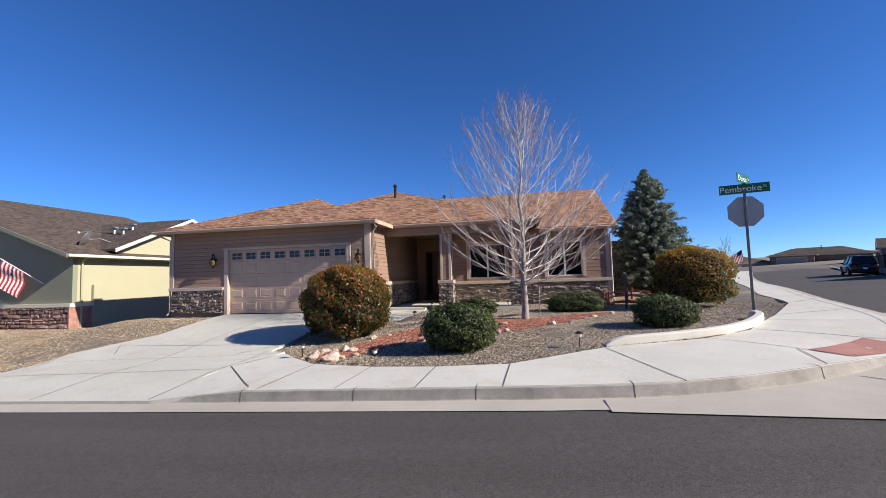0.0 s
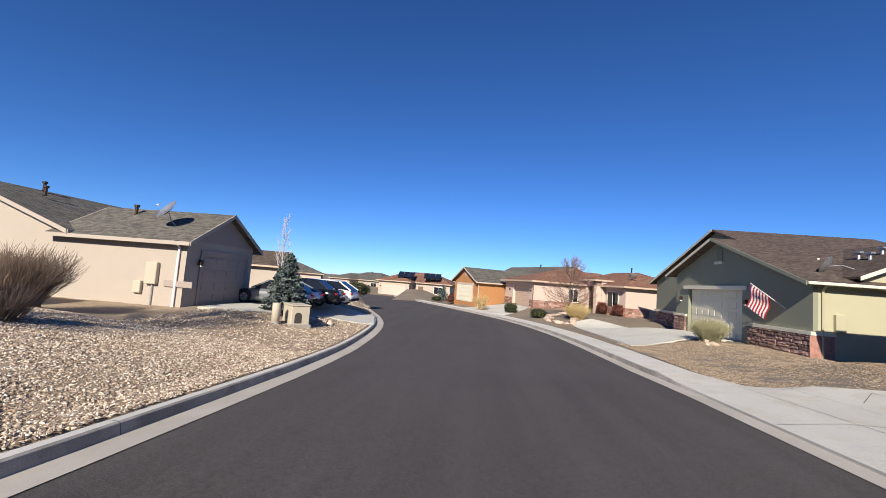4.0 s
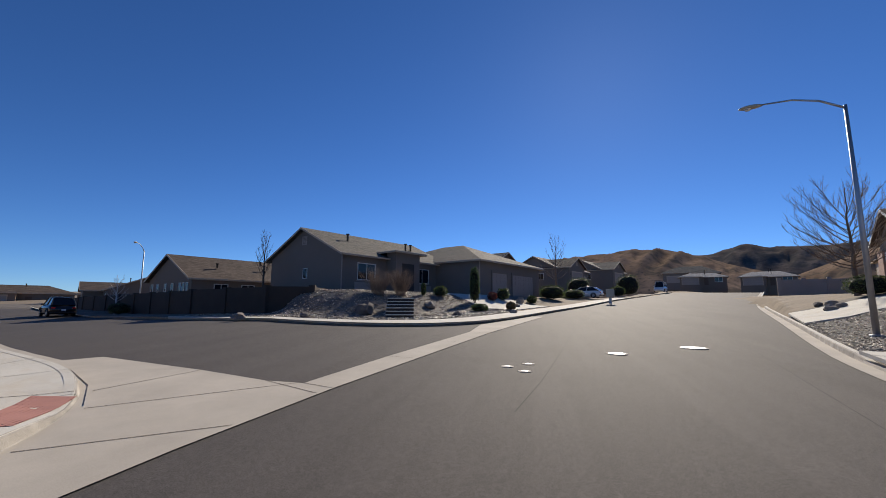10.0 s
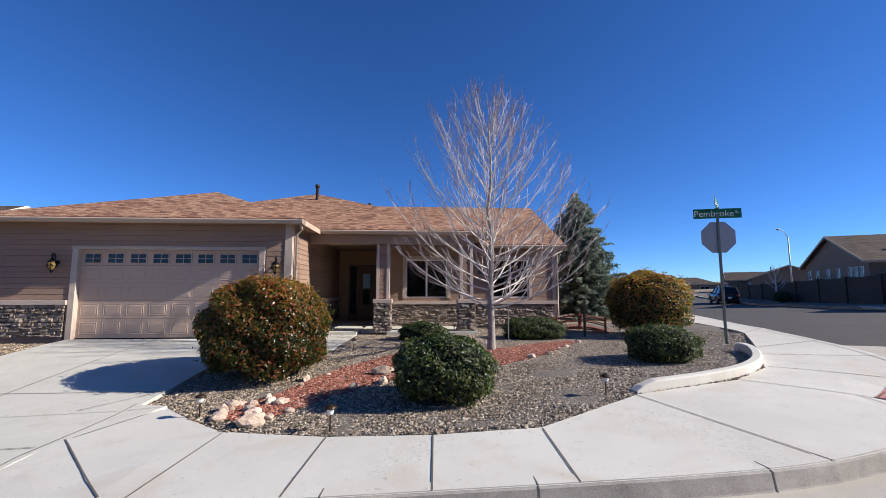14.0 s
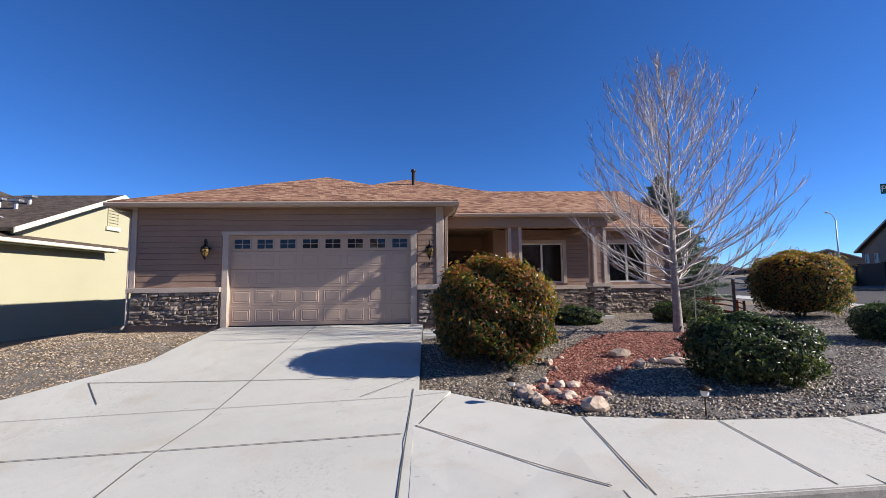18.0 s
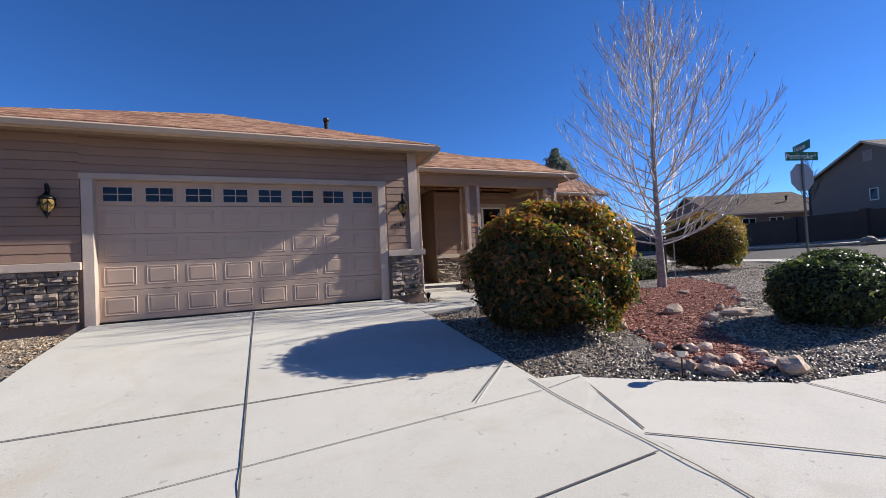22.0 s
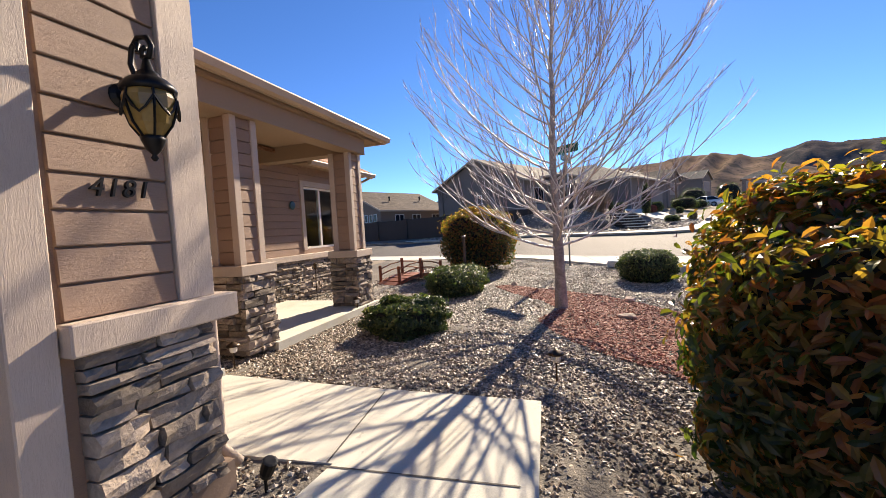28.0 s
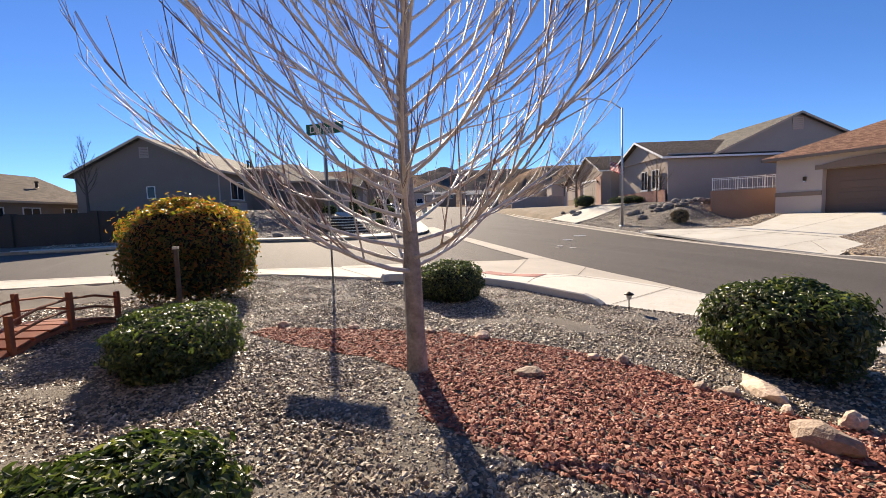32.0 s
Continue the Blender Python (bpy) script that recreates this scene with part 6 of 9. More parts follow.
def sign_post():
    e = thing("street_sign", "grey sign back with two green name plates on a pole", "street sign", pose(14.58, -1.95, float(terrain(14.58, -1.95)), 0, 0, -14))
    part("pole", box(-0.03, 0.03, -0.02, 0.02, -0.2, 3.28, 0.004), M["post_green"], e)
    bm = bmesh.new()
    ring = [(0.43 * math.cos(math.pi / 8 + k * math.pi / 4), 0.43 * math.sin(math.pi / 8 + k * math.pi / 4)) for k in range(8)]
    a, b = [bm.verts.new((x, 0.024, 2.69 + z)) for x, z in ring], [bm.verts.new((x, 0.028, 2.69 + z)) for x, z in ring]
    bm.faces.new(a[::-1])
    bm.faces.new(b)
    for i in range(8):
        bm.faces.new((a[i], a[(i + 1) % 8], b[(i + 1) % 8], b[i]))
    bmesh.ops.recalc_face_normals(bm, faces=bm.faces[:])
    part("octagon", bm, M["sign_back"], e, "bare grey back of the octagonal sign")
    for z in (2.5, 2.9):
        part("bolt", lathe([(0.012, 0), (0.012, 0.008)], 6, (0, 0, 0)), M["galv"], e).matrix_basis = pose(0, -0.02, z, 90)
    for z, turn, text, ln in ((3.3, 0, "Pembroke", 1.12), (3.56, 62, "Delvan", 0.97)):
        p = part("name_plate", box(-ln / 2, ln / 2, -0.004, 0.004, -0.125, 0.125, 0.003), M["sign_green"], e, "green plate with white letters")
        p.matrix_basis = pose(0, 0, z, 0, 0, turn)
        words("lettering", text, 0.225, M["white"], pose(-0.085, -0.006, -0.008, 90), p, 0.001)
        words("suffix", "St", 0.11, M["white"], pose(ln / 2 - 0.11, -0.006, 0.03, 90), p, 0.001)
        words("lettering", text, 0.225, M["white"], pose(0.085, 0.006, -0.008, 90, 0, 180), p, 0.001)
    part("bracket", box(-0.04, 0.04, -0.03, 0.03, 3.42, 3.45), M["post_green"], e)


sign_post()


def garden_bridge():
    e = thing("garden_bridge", "small red-stained arched wooden garden bridge with rails", "garden bridge", pose(12.65, 2.5, -0.14, 0, 0, -25) @ Matrix.Scale(1.2, 4))
    n = 9
    for k in range(n):
        x = -0.75 + 1.5 * k / (n - 1)
        z = 0.14 * (1 - (x / 0.75) ** 2)
        b = part("plank", box(-0.08, 0.08, -0.33, 0.33, 0.02, 0.05, 0.004), M["redwood"], e)
        b.matrix_basis = pose(x, 0, z, 0, math.degrees(math.atan(0.373 * x / 0.75)))
    for y in (-0.33, 0.33):
        for x in (-0.7, 0.0, 0.7):
            z = 0.14 * (1 - (x / 0.75) ** 2)
            part("post", box(x - 0.028, x + 0.028, y - 0.028, y + 0.028, z - 0.05, z + 0.42, 0.006), M["redwood"], e)
        for h in (0.2, 0.34):
            part("rail", tube([(x, y, 0.14 * (1 - (x / 0.75) ** 2) + h) for x in (-0.72, -0.35, 0, 0.35, 0.72)], 0.016, 6), M["redwood"], e)
        part("side_beam", tube([(x, y * 0.95, 0.14 * (1 - (x / 0.75) ** 2)) for x in (-0.8, -0.4, 0, 0.4, 0.8)], 0.03, 4), M["redwood"], e)


garden_bridge()
pole = thing("garden_post", "dark square garden post with a pale cap", "post", pose(12.1, 0.73, -0.2))
part("shaft", box(-0.03, 0.03, -0.03, 0.03, -0.1, 1.28), M["bark_dark"], pole)
part("cap", box(-0.04, 0.04, -0.04, 0.04, 1.28, 1.32, 0.006), M["galv"], pole)
up = thing("uplight", "black garden spotlight on the gravel beside the pier", "garden light", pose(3.42, -0.22, -0.1))
part("stake", tube([(0, 0, -0.08), (0, 0, 0.08)], 0.01, 6), M["black"], up)
part("head", lathe([(0.03, 0), (0.04, 0.03), (0.045, 0.11), (0.03, 0.112)], 12), M["black"], up).matrix_basis = pose(0, 0, 0.06, 25)


# ---- other houses ----
def wall(e, x0, x1, y0, y1, z0, z1, mat, label=""):
    return part("wall", box(x0, x1, y0, y1, z0, z1), M[mat], e, label)


def arch_wall(e, x0, x1, z0, z1, openings, y, th, mat, name="wall", label=""):
    """A wall with openings that reach the ground and have arched heads: (from, to, spring, rise)."""
    path = [(x0, z0)]
    for a, b, s, rise in openings:
        path += [(a, z0), (a, s)]
        n = 8
        path += [(a + (b - a) * k / n, s + rise * (1 - (2 * k / n - 1) ** 2)) for k in range(1, n)]
        path += [(b, s), (b, z0)]
    path += [(x1, z0), (x1, z1), (x0, z1)]
    bm = bmesh.new()
    f, g = [bm.verts.new((x, y, z)) for x, z in path], [bm.verts.new((x, y + th, z)) for x, z in path]
    bm.faces.new(f)
    bm.faces.new(g[::-1])
    for i in range(len(path)):
        j = (i + 1) % len(path)
        bm.faces.new((f[i], g[i], g[j], f[j]))
    bm.normal_update()
    bmesh.ops.triangulate(bm, faces=[q for q in bm.faces if len(q.verts) > 4])
    bmesh.ops.recalc_face_normals(bm, faces=bm.faces[:])
    return part(name, bm, M[mat], e, label)


def hip(e, x0, x1, y0, y1, z, pitch, mat, edge="fascia", label=""):
    """A hip roof over a rectangle of eaves, with a fascia all round."""
    w, d = x1 - x0, y1 - y0
    h = min(w, d) / 2
    if w >= d:
        a, b = (x0 + h, (y0 + y1) / 2, z + h * pitch), (x1 - h, (y0 + y1) / 2, z + h * pitch)
    else:
        a, b = ((x0 + x1) / 2, y0 + h, z + h * pitch), ((x0 + x1) / 2, y1 - h, z + h * pitch)
    bm = bmesh.new()
    c = [bm.verts.new(p) for p in ((x0, y0, z), (x1, y0, z), (x1, y1, z), (x0, y1, z))]
    A, B = bm.verts.new(a), bm.verts.new(b)
    if w >= d:
        fs = [(c[0], c[1], B, A), (c[1], c[2], B), (c[2], c[3], A, B), (c[3], c[0], A)]
    else:
        fs = [(c[0], c[1], A), (c[1], c[2], B, A), (c[2], c[3], B), (c[3], c[0], A, B)]
    for f in fs:
        bm.faces.new(f)
    bm.faces.new(c[::-1])
    r = part("roof", bm, M[mat], e, label)
    for k, (p, q) in enumerate((((x0, y0), (x1, y0 + 0.03)), ((x0, y1 - 0.03), (x1, y1)), ((x0, y0), (x0 + 0.03, y1)), ((x1 - 0.03, y0), (x1, y1)))):
        part("fascia", box(p[0] - 0.01, q[0] + 0.01, p[1] - 0.01, q[1] + 0.01, z - 0.17, z - 0.003), M[edge], r)
    return r


def gable(e, x0, x1, y0, y1, z, pitch, mat, wallmat, axis="x", over=0.4, edge="fascia", label="", clip=0.0):
    """A gable roof; axis: the way its ridge runs. clip: part of the gable's height that is hipped."""
    if axis == "x":
        tf = lambda u, v, w: (u, v, w)
        u0, u1, v0, v1 = x0, x1, y0, y1
    else:
        tf = lambda u, v, w: (v, u, w)
        u0, u1, v0, v1 = y0, y1, x0, x1
    mid, half = (v0 + v1) / 2, (v1 - v0) / 2
    top = z + half * pitch
    drop = over * pitch
    rf = part("roof", slab([tf(u0 - over, v0 - over, z - drop), tf(u1 + over, v0 - over, z - drop), tf(u1 + over - clip * 0, mid, top), tf(u0 - over + clip, mid, top)], 0.12), M[mat], e, label)
    part("slope", slab([tf(u1 + over, v1 + over, z - drop), tf(u0 - over, v1 + over, z - drop), tf(u0 - over + clip, mid, top), tf(u1 + over, mid, top)], 0.12), M[mat], rf)
    for u in (u0 - 0.004, u1 - 0.196):
        bm = bmesh.new()
        a = [bm.verts.new(tf(u, v, w)) for v, w in ((v0, z - 0.1), (v1, z - 0.1), (mid, top - 0.1))]
        b = [bm.verts.new(tf(u + 0.2, v, w)) for v, w in ((v0, z - 0.1), (v1, z - 0.1), (mid, top - 0.1))]
        bm.faces.new(a)
        bm.faces.new(b[::-1])
        for i in range(3):
            bm.faces.new((a[i], b[i], b[(i + 1) % 3], a[(i + 1) % 3]))
        bmesh.ops.recalc_face_normals(bm, faces=bm.faces[:])
        part("gable", bm, M[wallmat], e)
    for u, s in ((u0 - over, -1), (u1 + over, 1)):
        for v, vv in ((v0 - over, mid), (v1 + over, mid)):
            bm = bmesh.new()
            pts = [(u, v, z - drop + 0.01), (u, v, z - drop - 0.17), (u, vv, top - 0.17), (u, vv, top + 0.01)]
            a = [bm.verts.new(tf(*p)) for p in pts]
            b = [bm.verts.new(tf(p[0] + 0.035 * s, p[1], p[2])) for p in pts]
            bm.faces.new(a)
            bm.faces.new(b[::-1])
            for i in range(4):
                bm.faces.new((a[i], b[i], b[(i + 1) % 4], a[(i + 1) % 4]))
            bmesh.ops.recalc_face_normals(bm, faces=bm.faces[:])
            part("rake_board", bm, M[edge], rf)
    for v, s in ((v0 - over, -1), (v1 + over, 1)):
        p0, p1 = tf(u0 - over, v - (0.04 if s < 0 else 0), 0), tf(u1 + over, v + (0.04 if s > 0 else 0), 0)
        part("fascia", box(min(p0[0], p1[0]), max(p0[0], p1[0]), min(p0[1], p1[1]), max(p0[1], p1[1]), z - drop - 0.16, z - drop - 0.005), M[edge], rf)
    return rf


def win(e, m, w, h, frame="vinyl", lights=2, trim=""):
    """A window set proud of a wall, seen from -y in the frame m: frame, panes, sill."""
    t = 0.06
    gaps = [(-w / 2 + w * k / lights + (0.025 if k else 0), -w / 2 + w * (k + 1) / lights - (0.025 if k < lights - 1 else 0), 0, h) for k in range(lights)]
    o = part("window", holed(-w / 2 - t, w / 2 + t, -t, h + t, gaps, -0.05, 0.01), M[frame], e)
    o.matrix_basis = m
    for k in range(lights):
        a, b = -w / 2 + w * k / lights, -w / 2 + w * (k + 1) / lights
        part("pane", box(a + 0.02, b - 0.02, -0.025, -0.01, 0.01, h - 0.01), M["pane"], o)
    if trim:
        part("window_sill", box(-w / 2 - 0.12, w / 2 + 0.12, -0.1, 0, -0.16, -t), M[trim], o)
    return o


def gdoor(e, m, w, h, mat, cols=8, rows=4, trim=None):
    """A sectional garage door with raised panels."""
    o = part("garage_door", box(-w / 2, w / 2, -0.01, 0.05, 0, h), M[mat], e)
    o.matrix_basis = m
    bm = bmesh.new()
    for i in range(cols):
        for j in range(rows):
            cx, cz = -w / 2 + w * (i + 0.5) / cols, h * (j + 0.5) / rows
            box(cx - w / cols * 0.38, cx + w / cols * 0.38, -0.03, -0.005, cz - h / rows * 0.32, cz + h / rows * 0.32, 0.01, bm)
    part("panel_relief", bm, M[mat], o)["kind"] = "stuff"
    if trim:
        for x0, x1, z0, z1 in ((-w / 2 - 0.15, -w / 2, 0, h), (w / 2, w / 2 + 0.15, 0, h), (-w / 2 - 0.15, w / 2 + 0.15, h, h + 0.22)):
            part("trim", box(x0, x1, -0.06, 0.03, z0, z1), M[trim], o)
    return o


def louvre(e, m, w, h, mat="vinyl"):
    o = part("gable_vent", holed(-w / 2, w / 2, 0, h, [(-w / 2 + 0.04, w / 2 - 0.04, 0.04, h - 0.04)], -0.04, 0), M[mat], e)
    o.matrix_basis = m
    for k in range(6):
        z = 0.05 + (h - 0.1) * k / 6
        part("slat", box(-w / 2 + 0.04, w / 2 - 0.04, -0.035, -0.02, z, z + (h - 0.1) / 9), M[mat], o)
    return o


def flue(e, x, y, z, h=0.6, r=0.06):
    return part("flue", lathe([(r * 1.6, 0), (r, 0.05), (r, h - 0.12), (r * 1.6, h - 0.1), (r * 1.6, h)], 10, (x, y, z)), M["bronze"], e)


def wall_lamp(e, x, y, z):
    o = part("wall_lamp", box(x - 0.07, x + 0.07, y - 0.16, y - 0.01, z, z + 0.24, 0.02), M["bronze"], e)
    part("lens", box(x - 0.05, x + 0.05, y - 0.14, y - 0.03, z - 0.06, z), M["vinyl"], o)


def dish(e, m, r=0.4):
    """A satellite dish on its mast."""
    o = part("satellite_dish", lathe([(0.02, 0), (r * 0.5, 0.03), (r, 0.12), (r, 0.13), (r * 0.5, 0.04), (0.02, 0.012)], 20), M["galv"], e, "grey satellite dish")
    o.matrix_basis = m
    part("mast", tube([(0, 0, 0), (0, -0.25, -0.35), (0, -0.3, -0.75)], 0.02, 6), M["galv"], o)
    part("feed_arm", tube([(0, -r, 0.1), (0, -0.1, 0.45)], 0.012, 5), M["galv"], o)
    part("feed", box(-0.04, 0.04, -0.14, -0.06, 0.42, 0.5, 0.01), M["vinyl"], o)


def lot(x, y, z, turn):
    return pose(x, y, z, 0, 0, turn)


# the house across the street
oh = thing("house", "pale stucco house with brown garage and arched porch", "house", lot(13.1, -29.2, 0.9, 180))
arch_wall(oh, -5.95, 2.0, -0.5, 3.3, [(-3.72, 0.92, 2.42, 0.02)], 0.0, 0.45, "stucco_pale", "wall", "pale stucco garage wall with an arched opening")
wall(oh, -3.9, 1.1, 0.46, 0.6, -0.3, 3.2, "stucco_pale")
gdoor(oh, pose(-1.4, 0.44, 0), 4.64, 2.42, "garage_brown", 1, 4)
bm = bmesh.new()
arc = [(-4.05, 2.42), (1.25, 2.42), (1.25, 2.66)] + [(1.0 - 4.8 * k / 10, 2.66 + 0.3 * (1 - (k / 5 - 1) ** 2)) for k in range(11)] + [(-4.05, 2.66)]
arc_f, arc_b = [[bm.verts.new((x, y, z)) for x, z in arc] for y in (-0.06, -0.002)]
bm.faces.new(arc_f)
bm.faces.new(arc_b[::-1])
for i in range(len(arc)):
    bm.faces.new((arc_f[i], arc_b[i], arc_b[(i + 1) % len(arc)], arc_f[(i + 1) % len(arc)]))
bmesh.ops.recalc_face_normals(bm, faces=bm.faces[:])
part("arch_band", bm, M["stucco_band"], oh, "brown stucco band over the garage")
for x0, x1 in ((-5.98, -3.72), (0.92, 2.04)):
    part("band", box(x0, x1, -0.06, 0, 1.0, 1.25, 0.01), M["stucco_band"], oh)
wall(oh, 1.6, 2.0, 0.45, 2.4, -0.5, 3.3, "stucco_pale")
wall(oh, -5.95, -5.55, 0.45, 12.5, -0.5, 3.3, "stucco_pale")
arch_wall(oh, 2.0, 8.1, -0.5, 3.3, [(2.36, 4.18, 2.55, 0.35), (4.76, 7.3, 2.5, 0.42)], 1.0, 0.4, "stucco_pale", "wall", "pale stucco porch wall with two arches")
for x0, x1 in ((4.16, 4.78), (7.28, 8.12)):
    part("band", box(x0, x1, 0.95, 1.42, 0.95, 1.2, 0.01), M["stucco_band"], oh)
wall(oh, 4.4, 8.1, 4.0, 4.2, -0.5, 3.3, "stucco_pale")
wall(oh, 4.4, 4.6, 4.2, 5.2, -0.5, 3.3, "stucco_pale")
wall(oh, 1.6, 2.0, 2.4, 5.2, -0.5, 3.3, "stucco_pale")
# entry wall and ceiling in brown, so the porch's shade is in the colour
wall(oh, 1.6, 4.6, 5.2, 5.4, -0.5, 3.3, "stucco_brown", "entry wall in brown as painted porch shade")
part("porch_ceiling", box(2.0, 8.1, 1.4, 5.2, 3.0, 3.05), M["stucco_brown"], oh)
part("band", box(4.38, 7.9, 3.94, 4.0, 0.85, 1.1), M["stucco_band"], oh)
win(oh, pose(5.85, 4.0, 1.1), 1.6, 1.45)
part("front_door", box(2.6, 3.5, 5.12, 5.2, 0, 2.1, 0.01), M["door"], oh)
wall(oh, 8.1, 11.6, 2.3, 2.5, -0.7, 3.3, "stucco_pale")
part("band", box(8.12, 11.62, 2.24, 2.3, 0.85, 1.1), M["stucco_band"], oh)
win(oh, pose(9.75, 2.3, 1.12), 1.8, 1.4)
wall(oh, 11.4, 11.6, 2.5, 13.0, -0.7, 3.3, "stucco_pale")
wall(oh, -5.95, 11.6, 12.5, 12.7, -0.7, 3.3, "stucco_pale")
wall(oh, 7.9, 8.1, 1.4, 4.0, -0.5, 3.3, "stucco_pale")
hip(oh, -6.5, 2.6, -0.55, 13.0, 3.3, 0.44, "shingle_red", "stucco_band", "brown shingle hip roof over the garage")
hip(oh, -2.0, 8.6, 0.5, 13.2, 3.32, 0.47, "shingle_red", "stucco_band", "brown shingle hip roof")
hip(oh, 1.0, 12.1, 1.8, 9.4, 3.31, 0.42, "shingle_red", "stucco_band", "lower brown shingle hip roof")
flue(oh, 2.12, 4.9, 5.1, 0.62, 0.08)
wall_lamp(oh, 1.28, 0.0, 1.93)
wall_lamp(oh, -4.5, 0.0, 1.85)
for i, ch in enumerate("4122"):
    words("numeral", ch, 0.12, M["black"], pose(1.1 + i * 0.095, -0.012, 1.66, 90), oh, 0.008, 0.2)
part("downpipe", tube([(2.1, 0.5, 3.2), (2.08, 0.9, 3.0), (2.08, 0.93, -0.2)], 0.04, 6), M["stucco_pale"], oh)
turf = thing("turf_patch", "strip of bright green artificial turf before the porch", "lawn", pose(0, 0, 0), kind="structure")
bmt = drape([(8.9, -28.6), (4.0, -29.3), (2.6, -28.0), (3.8, -26.8), (7.4, -26.65), (8.8, -27.4)], terrain, 0.8, 0.05)
part("grass", bmt, M["turf"], turf)
part("edging", tube([(8.9, -27.35, 0.86), (7.4, -26.6, 0.76), (3.8, -26.72, 0.75), (2.5, -27.95, 0.8)], 0.05, 6), M["kerb"], turf, "pale edging")

# the house beside it, gable to the street side
h2 = thing("house", "cream stucco house with grey shingle roof and a shaded garage", "house", lot(0, 0, 0, 0))
wall(h2, -12.3, -7.43, -31.3, -25.8, -0.9, 2.35, "stucco_cream")
wall(h2, -17.5, -7.43, -42.3, -31.3, -0.9, 2.5, "stucco_cream")
# garage gable, door and trim in grey: the front's shade painted into the colour
gable(h2, -12.3, -7.43, -31.6, -25.8, 2.42, 0.56, "shingle_grey", "stucco_grey", "y", 0.35, "stucco_cream")
gable(h2, -18.0, -7.43, -42.3, -31.3, 2.52, 0.37, "shingle_grey", "stucco_cream", "x", 0.4, "stucco_cream")
gdoor(h2, pose(-10.1, -25.8, -0.4, 0, 0, 180), 3.4, 2.15, "stucco_grey", 4, 4, "stucco_grey")
part("band", box(-7.46, -7.36, -26.6, -25.36, 0.35, 0.6), M["stucco_grey"], h2)
for y in (-41.3, -39.5, -37.6):
    win(h2, pose(-7.43, y, 1.35, 0, 0, 90), 0.45, 0.4, "vinyl", 1)
win(h2, pose(-7.43, -35.3, 1.25, 0, 0, 90), 1.1, 0.5, "vinyl", 3)
louvre(h2, pose(-7.43, -37.0, 3.5, 0, 0, 90), 0.75, 0.8)
part("downpipe", tube([(-7.1, -26.1, 2.2), (-7.36, -26.1, 2.0), (-7.36, -26.1, -0.6)], 0.05, 6), M["white"], h2)
part("meter_box", box(-7.43, -7.25, -27.4, -26.9, 0.4, 1.3, 0.02), M["beige_box"], h2)
part("meter_box", box(-7.43, -7.28, -27.9, -27.55, 0.0, 0.5, 0.02), M["beige_box"], h2)
part("conduit", tube([(-7.36, -27.1, 0.4), (-7.36, -27.1, -0.6)], 0.03, 6), M["galv"], h2)
wall_lamp(h2, -8.2, -25.6, 1.3)
dish(h2, pose(-8.1, -27.4, 3.55, 55, 0, 60), 0.5)
for x, y, z in ((-9.3, -30.0, 3.4), (-10.6, -36.5, 4.5), (-9.6, -35.2, 4.1)):
    flue(h2, x, y, z, 0.5, 0.07)
wall(h2, -7.43, 1.5, -41.5, -41.3, -0.3, 1.9, "fence_brown", "dark fence between the houses")
bh = thing("house", "pale two-storey house behind the back fences", "house", lot(-12, -62, 1.5, 25))
wall(bh, -6, 6, -4, 4, -2, 6.0, "stucco_cream")
gable(bh, -6, 6, -4, 4, 6.0, 0.4, "shingle_grey", "stucco_cream", "x")
win(bh, pose(6, 0, 3.4, 0, 0, 90), 2.2, 1.2, "vinyl", 3)
win(bh, pose(6, 2.6, 0.8, 0, 0, 90), 1.6, 1.2)

# the green house next door: a garage gable in front of a wider one, and a cross gable behind
gh = thing("house", "green stucco house with stone wainscot, gabled garage and dark brown roof", "house", lot(0, 0, 0, 0))
GX, GP, GEZ = -9.65, 0.364, 2.6


def gz(x):
    """Level of the long slope of the green house that falls to its sunny side."""
    return GEZ + GP * (GX - x)


def upright(points, y0, y1):
    """An upright wall with a free outline (x, z), between y0 and y1."""
    bm = bmesh.new()
    f, g = [[bm.verts.new((x, y, z)) for x, z in points] for y in (y0, y1)]
    bm.faces.new(f)
    bm.faces.new(g[::-1])
    for i in range(len(points)):
        j = (i + 1) % len(points)
        bm.faces.new((f[i], g[i], g[j], f[j]))
    bmesh.ops.recalc_face_normals(bm, faces=bm.faces[:])
    return bm


part("wall", upright([(-21.9, -1.0), (-20.25, -1.0), (-20.25, 2.2), (-14.7, 2.2), (-14.7, -1.0), (-10.1, -1.0), (-10.1, gz(-10.1) - 0.13), (-16.8, gz(-16.8) - 0.13), (-21.9, gz(-11.7) - 0.13)], 0.21, 0.41), M["stucco_green"], gh, "green gabled garage wall with shade in its colour")
part("wall", upright([(-28.2, -1.0), (-10.2, -1.0), (-10.2, gz(-10.2) - 0.13), (-19.5, gz(-19.5) - 0.13), (-28.2, gz(-10.8) - 0.13)], 1.5, 1.7), M["stucco_green"], gh, "green main wall with shade in its colour")
# sun-facing walls take the lighter copy, with sunlight painted in
part("wall", box(-10.3, -10.1, 0.41, 5.75, -1.0, 2.58), M["stucco_green_lit"], gh, "green side wall with sunlight in its colour")
bm = bmesh.new()
prof = [(5.75, -1.0), (10.4, -1.0), (10.4, 3.0), (6.2, 4.75), (2.1, 2.95), (2.1, 2.6), (5.75, 2.6)]
lo, hi = [[bm.verts.new((x, y, z)) for y, z in prof] for x in (-10.34, -10.14)]
bm.faces.new(lo)
bm.faces.new(hi[::-1])
for i in range(len(prof)):
    bm.faces.new((lo[i], hi[i], hi[(i + 1) % len(prof)], lo[(i + 1) % len(prof)]))
